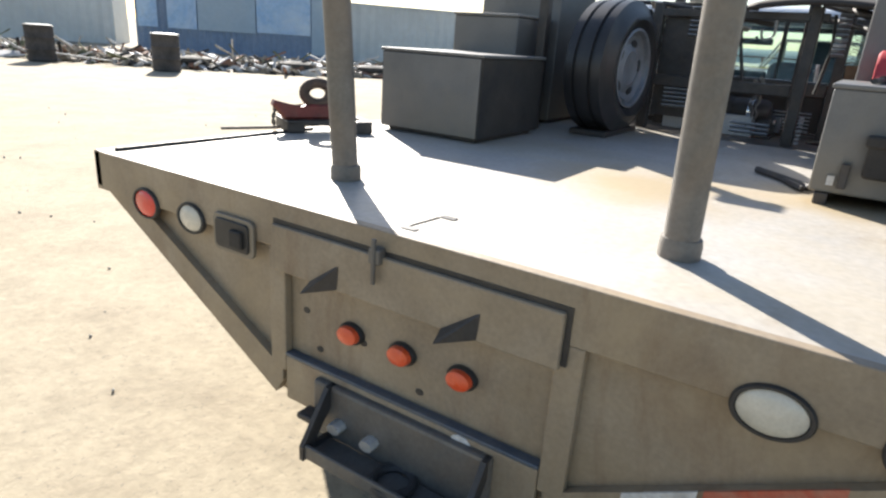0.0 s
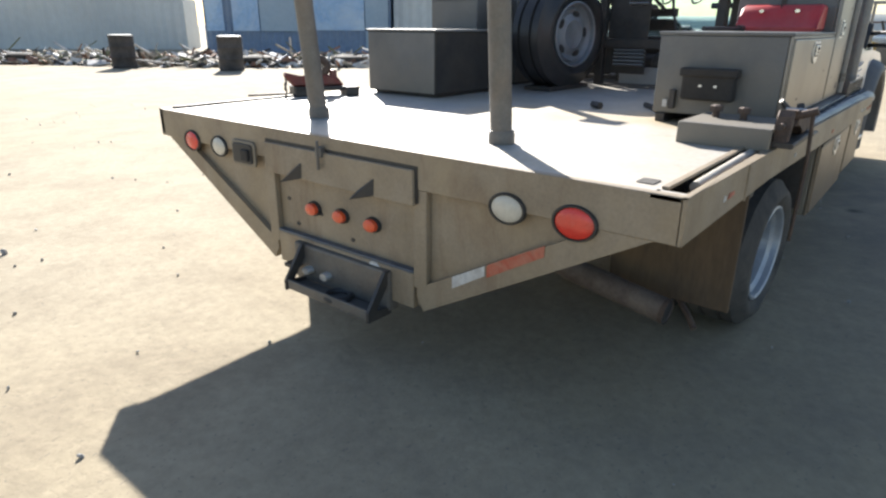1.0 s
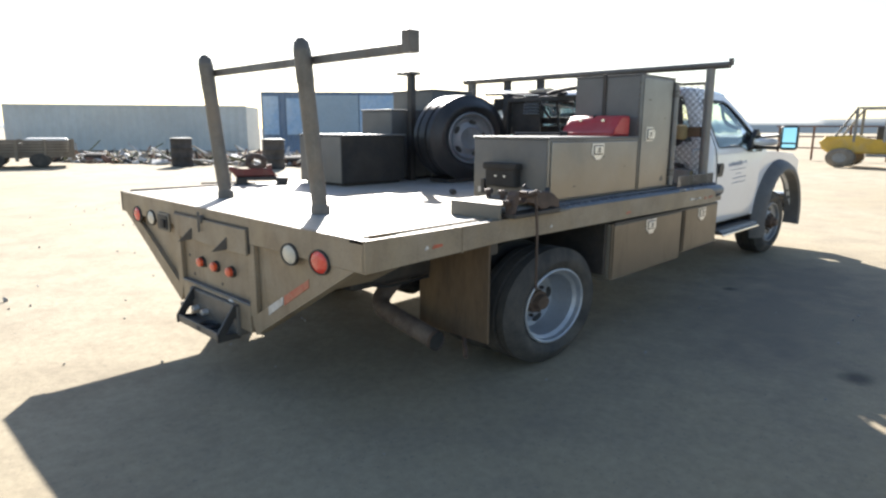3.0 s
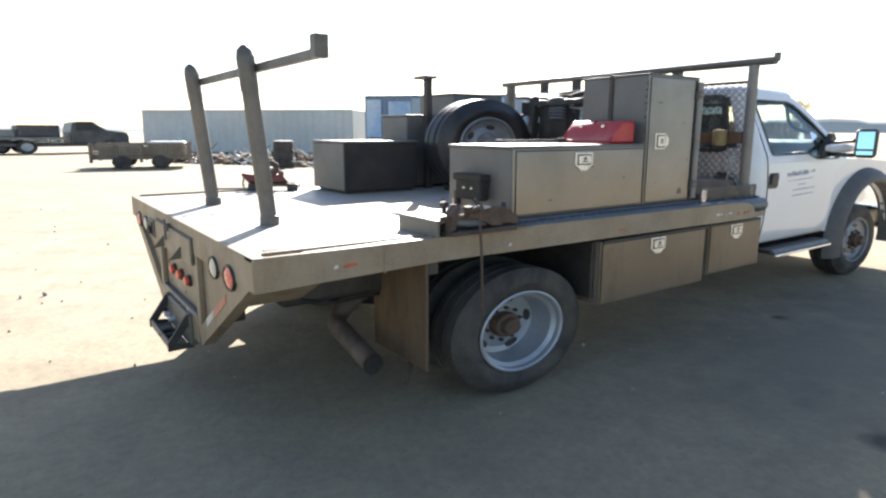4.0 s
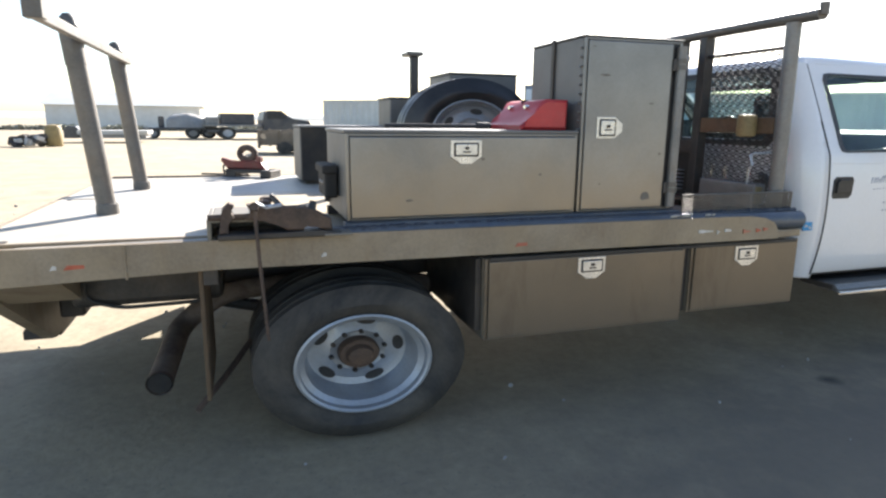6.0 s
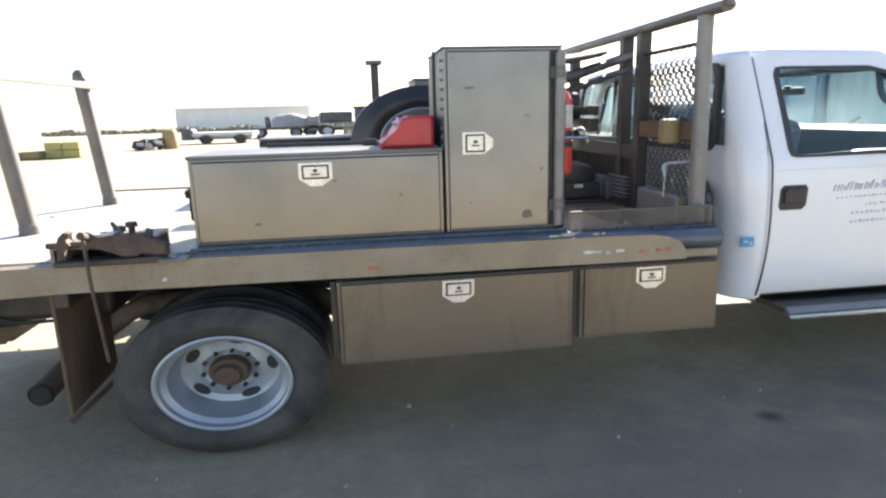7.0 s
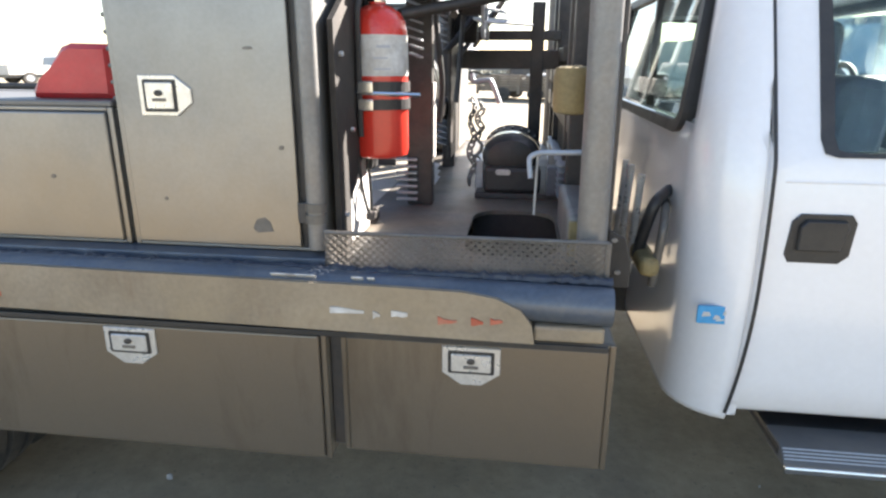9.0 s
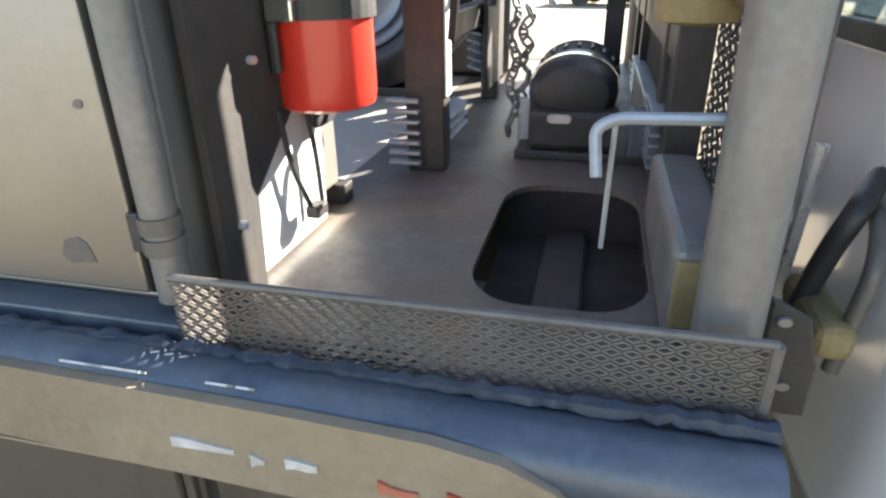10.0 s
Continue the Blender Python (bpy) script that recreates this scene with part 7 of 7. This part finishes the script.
def build_loader():
    """A yellow rough-terrain forklift, side on: big front wheel under the mast, cage over the seat."""
    t = thing("forklift", "dusty yellow rough-terrain forklift parked in the yard", "forklift")
    part("chassis", slab(bm_new(), [(-2.3, 0.62), (1.5, 0.62), (1.5, 1.05), (0.9, 1.28), (-0.9, 1.22), (-1.3, 1.45), (-2.5, 1.40), (-2.75, 1.15), (-2.6, 0.80)], "y", -0.75, 0.75, 0.06), M_YELLOW, t, "dusty yellow body")
    part("step", bx(bm_new(), (-0.8, -0.95, 0.5), (0.2, -0.76, 0.62), 0.02), M_FARGREY, t)
    for x, r, cz in ((1.25, 0.90, 0.665), (-1.75, 0.58, 0.43)):
        for s in (-1, 1):
            w = part("wheel", lathe(bm_new(), [(r * 0.5, 0.02 * s), (r * 0.86, 0.0), (r, -0.06 * s), (r, -0.42 * s), (0.02, -0.44 * s)], (x, s * 1.2, cz), "y", 28, start=False), M_DRYTYRE, t, smooth=True)
            part("rim", lathe(bm_new(), [(r * 0.5, 0.0), (r * 0.43, -0.05 * s), (r * 0.17, -0.10 * s), (0.02, -0.10 * s)], (x, s * 1.2, cz), "y", 20), M_FARGREY, w, smooth=True)
            if x > 0:
                part("fender", slab(bm_new(), [(x + 0.98 * math.cos(a), cz + 0.75 * math.sin(a)) for a in [math.pi * k / 12 for k in range(2, 12)]] + [(x + 0.93 * math.cos(a), cz + 0.71 * math.sin(a)) for a in [math.pi * k / 12 for k in range(11, 1, -1)]], "y", s * 0.75, s * 1.25), M_YELLOW, t, "dusty yellow fender")
    for x, y in ((-1.35, -0.7), (-1.35, 0.7), (-0.2, -0.7), (0.95, -0.7), (0.95, 0.7), (-0.2, 0.7)):
        part("cage_post", bx(bm_new(), (x - 0.055, y - 0.055, 1.15), (x + 0.055, y + 0.055, 2.62), 0.01), M_FARGREY, t)
    for y in (-0.7, 0.7):
        part("cage_rail", bx(bm_new(), (-1.4, y - 0.05, 2.60), (1.6, y + 0.05, 2.70), 0.01), M_FARGREY, t)
        part("cage_brace", pipe(bm_new(), [(-2.1, y, 1.4), (-1.35, y, 2.64)], 0.05, 8), M_FARGREY, t)
    for x in (-1.35, -0.8, -0.2, 0.4, 0.95):
        part("roof_bar", bx(bm_new(), (x - 0.04, -0.7, 2.63), (x + 0.04, 0.7, 2.69), 0.01), M_FARGREY, t)
    part("seat", bx(bm_new(), (-0.6, -0.3, 1.2), (-0.1, 0.3, 1.85), 0.08), M_BLACK, t)
    part("steering_column", pipe(bm_new(), [(0.5, 0, 1.2), (0.25, 0, 1.9)], 0.05, 8), M_BLACK, t)
    for x, y in ((1.75, -0.45), (2.45, 0.45)):
        part("mast", bx(bm_new(), (x - 0.16, y - 0.12, 0.2), (x + 0.16, y + 0.12, 3.45), 0.02), M_FARGREY, t, "dusty brown mast channel")
    for z in (0.6, 1.5, 2.4, 3.35):
        part("mast_tie", slab(bm_new(), [(1.75, -0.45), (2.45, 0.45), (2.45, 0.35), (1.75, -0.55)], "z", z, z + 0.12), M_FARGREY, t)
    for y in (-0.4, 0.4):
        part("fork", bx(bm_new(), (2.5, y - 0.07, 0.04), (3.7, y + 0.07, 0.12), 0.01), M_FARGREY, t)
    place(t, 25.0, 0.78, radians(-90))
    t.scale = (0.78, 0.78, 0.78)


build_loader()


def build_fence_line():
    t = thing("pipe_fence", "rusty pipe stack and low fence behind the forklift", "fence")
    for i in range(8):
        part("post", bx(bm_new(), (30, -4 + i * 1.4, 0), (30.08, -3.92 + i * 1.4, 1.5), 0.01), M_JUNK[3], t)
    for z in (0.5, 1.0, 1.45):
        part("rail", bx(bm_new(), (30.01, -4, z), (30.07, 6, z + 0.06), 0.01), M_JUNK[3], t)


build_fence_line()


# ---- far distance ----
def build_distance():
    rnd = random.Random(4)
    def ridge(name, r, a0, a1, base, amp, mat, label, seed):
        bm = bm_new()
        n = 70
        prev = None
        for i in range(n + 1):
            a = radians(a0 + (a1 - a0) * i / n)
            e = min(1, 6 * i / n, 6 * (n - i) / n)
            h = (base + amp * noise.noise((i * 0.09, seed, 0)) + amp * 0.3 * noise.noise((i * 0.5, seed, 2))) * e
            cur = [bm.verts.new((rr * math.cos(a), rr * math.sin(a), hh)) for rr, hh in ((r, -0.5), (r * 1.01, h * 0.55), (r * 1.03, h), (r * 1.1, -0.5))]
            if prev:
                for j in range(3):
                    bm.faces.new((prev[j], prev[j + 1], cur[j + 1], cur[j]))
            prev = cur
        tagged(part(name, bm, mat, smooth=True), label, "hills", kind="structure")
    ridge("far_hills", 900, -30, 60, 17, 4, M_SCRUB, "low brown hills on the horizon, paled to imitate haze", 1.0)
    ridge("far_hills", 1100, 60, 200, 9, 5, M_SCRUB, "low brown hills on the horizon, paled to imitate haze", 7.0)
    x, y, w, d, h = -11.5, 80.0, 16.0, 9.0, 4.2
    t = thing("shed", "large hazy white shed with a low grey roof", "shed", at=(x, y, 0))
    part("wall", bx(bm_new(), (x - w / 2, y - d / 2, 0), (x + w / 2, y + d / 2, h * 0.62), 0.02), M_SHED, t)
    part("roof", slab(bm_new(), [(y - d / 2 - 0.4, h * 0.62), (y + d / 2 + 0.4, h * 0.62), (y, h)], "x", x - w / 2 - 0.4, x + w / 2 + 0.4), M_WALLW, t, "low grey roof")
    # low hedge and thickets on the far edge of the yard, paled for haze
    bm = bm_new()
    for i in range(2600):
        u = rnd.random()
        cx = -30 + 36 * u
        hh = 0.38 + 0.35 * noise.noise((cx * 0.35, 3.0, 0.0))
        p = Vector((cx, 66 + 3 * noise.noise((cx * 0.1, 0, 0)) + rnd.uniform(-0.8, 0.8), max(0.05, rnd.random() * hh)))
        n = Vector((rnd.uniform(-1, 1), rnd.uniform(-1, 1), rnd.uniform(-0.4, 1))).normalized()
        a = n.orthogonal().normalized() * rnd.uniform(0.12, 0.28)
        c = n.cross(a).normalized() * rnd.uniform(0.10, 0.22)
        bm.faces.new([bm.verts.new(p + a), bm.verts.new(p + c), bm.verts.new(p - a), bm.verts.new(p - c)])
    tagged(part("hedge", bm, M_HEDGE), "low grey-green hedge on the yard's far edge, paled for haze", "hedge", kind="stuff")
    for x, y, n, mat, label in ((-9.3, 22.3, 2, M_CRATE, "stack of dusty yellow-green crates"), (-10.6, 21.9, 1, M_TAN, "low stack of tan crates")):
        t = thing("crate_stack", label, "crates", "crates across the yard", at=(x, y, 0))
        for i in range(n):
            for k in range(2):
                cx = x - 0.32 + 0.64 * k
                crate = part("crate", bx(bm_new(), (cx - 0.31, y - 0.4, 0.01 + 0.31 * i), (cx + 0.31, y + 0.4, 0.30 + 0.31 * i), 0.02), mat, t)
                for z in (0.06, 0.20):
                    part("slat", bx(bm_new(), (cx - 0.30, y - 0.425, z + 0.31 * i), (cx + 0.30, y - 0.401, z + 0.07 + 0.31 * i), 0.004), mat, crate)
    # dark machinery pile with a pale tan tank beside the crates
    t = thing("machinery_pile", "dark rusty machinery heaped beside a pale tan tank", "machinery", at=(-7.3, 26.8, 0))
    for i in range(26):
        sx = rnd.uniform(0.12, 0.4)
        turn = Euler((rnd.uniform(-0.4, 0.4), rnd.uniform(-0.4, 0.4), rnd.random() * 3)).to_matrix().to_4x4()
        q = Vector((-7.6 + rnd.uniform(-0.6, 0.6), 26.8 + rnd.uniform(-0.4, 0.4), rnd.uniform(0.12, 0.42)))
        part("scrap_piece", bx(bm_new(), q - Vector((sx, 0.15, 0.09)), q + Vector((sx, 0.15, 0.09)), 0.02, 1, turn), M_JUNK[2 if i % 3 else 1], t)
    part("tank", lathe(bm_new(), [(0.02, 0.0), (0.30, 0.0), (0.33, 0.04), (0.33, 0.78), (0.26, 0.88), (0.08, 0.93), (0.02, 0.93)], (-6.75, 27.0, 0), "z", 20), M_TAN, t, "pale tan plastic tank", smooth=True)


build_distance()


def build_bare_tree(x, y, h, seed):
    """A leafless tree: a tapered trunk that forks four times, and fine twigs."""
    rnd = random.Random(seed)
    t = thing("bare_tree", "leafless grey tree far behind the truck", "tree", at=(x, y, 0))
    trunk, twigs = bm_new(), bm_new()
    def grow(p, d, ln, r, depth):
        q = p + d * ln
        pipe(trunk if depth < 3 else twigs, [p, (p + q) / 2 + Vector((rnd.uniform(-1, 1), rnd.uniform(-1, 1), 0)) * ln * 0.06, q], [r, r * 0.85, r * 0.65], 6 if depth < 3 else 4)
        if depth == 5:
            return
        for _ in range(3 if depth else 4):
            e = (d + Vector((rnd.uniform(-1, 1), rnd.uniform(-1, 1), rnd.uniform(-0.2, 0.5))) * 0.62).normalized()
            grow(q, e, ln * rnd.uniform(0.55, 0.8), r * 0.6, depth + 1)
    grow(Vector((x, y, 0)), Vector((0, 0, 1)), h * 0.26, h * 0.03, 0)
    part("trunk", trunk, M_WOOD, t)
    part("twigs", twigs, M_WOOD, t)


build_bare_tree(62.0, 34.0, 7.0, 2)
build_bare_tree(70.0, 30.0, 6.0, 5)
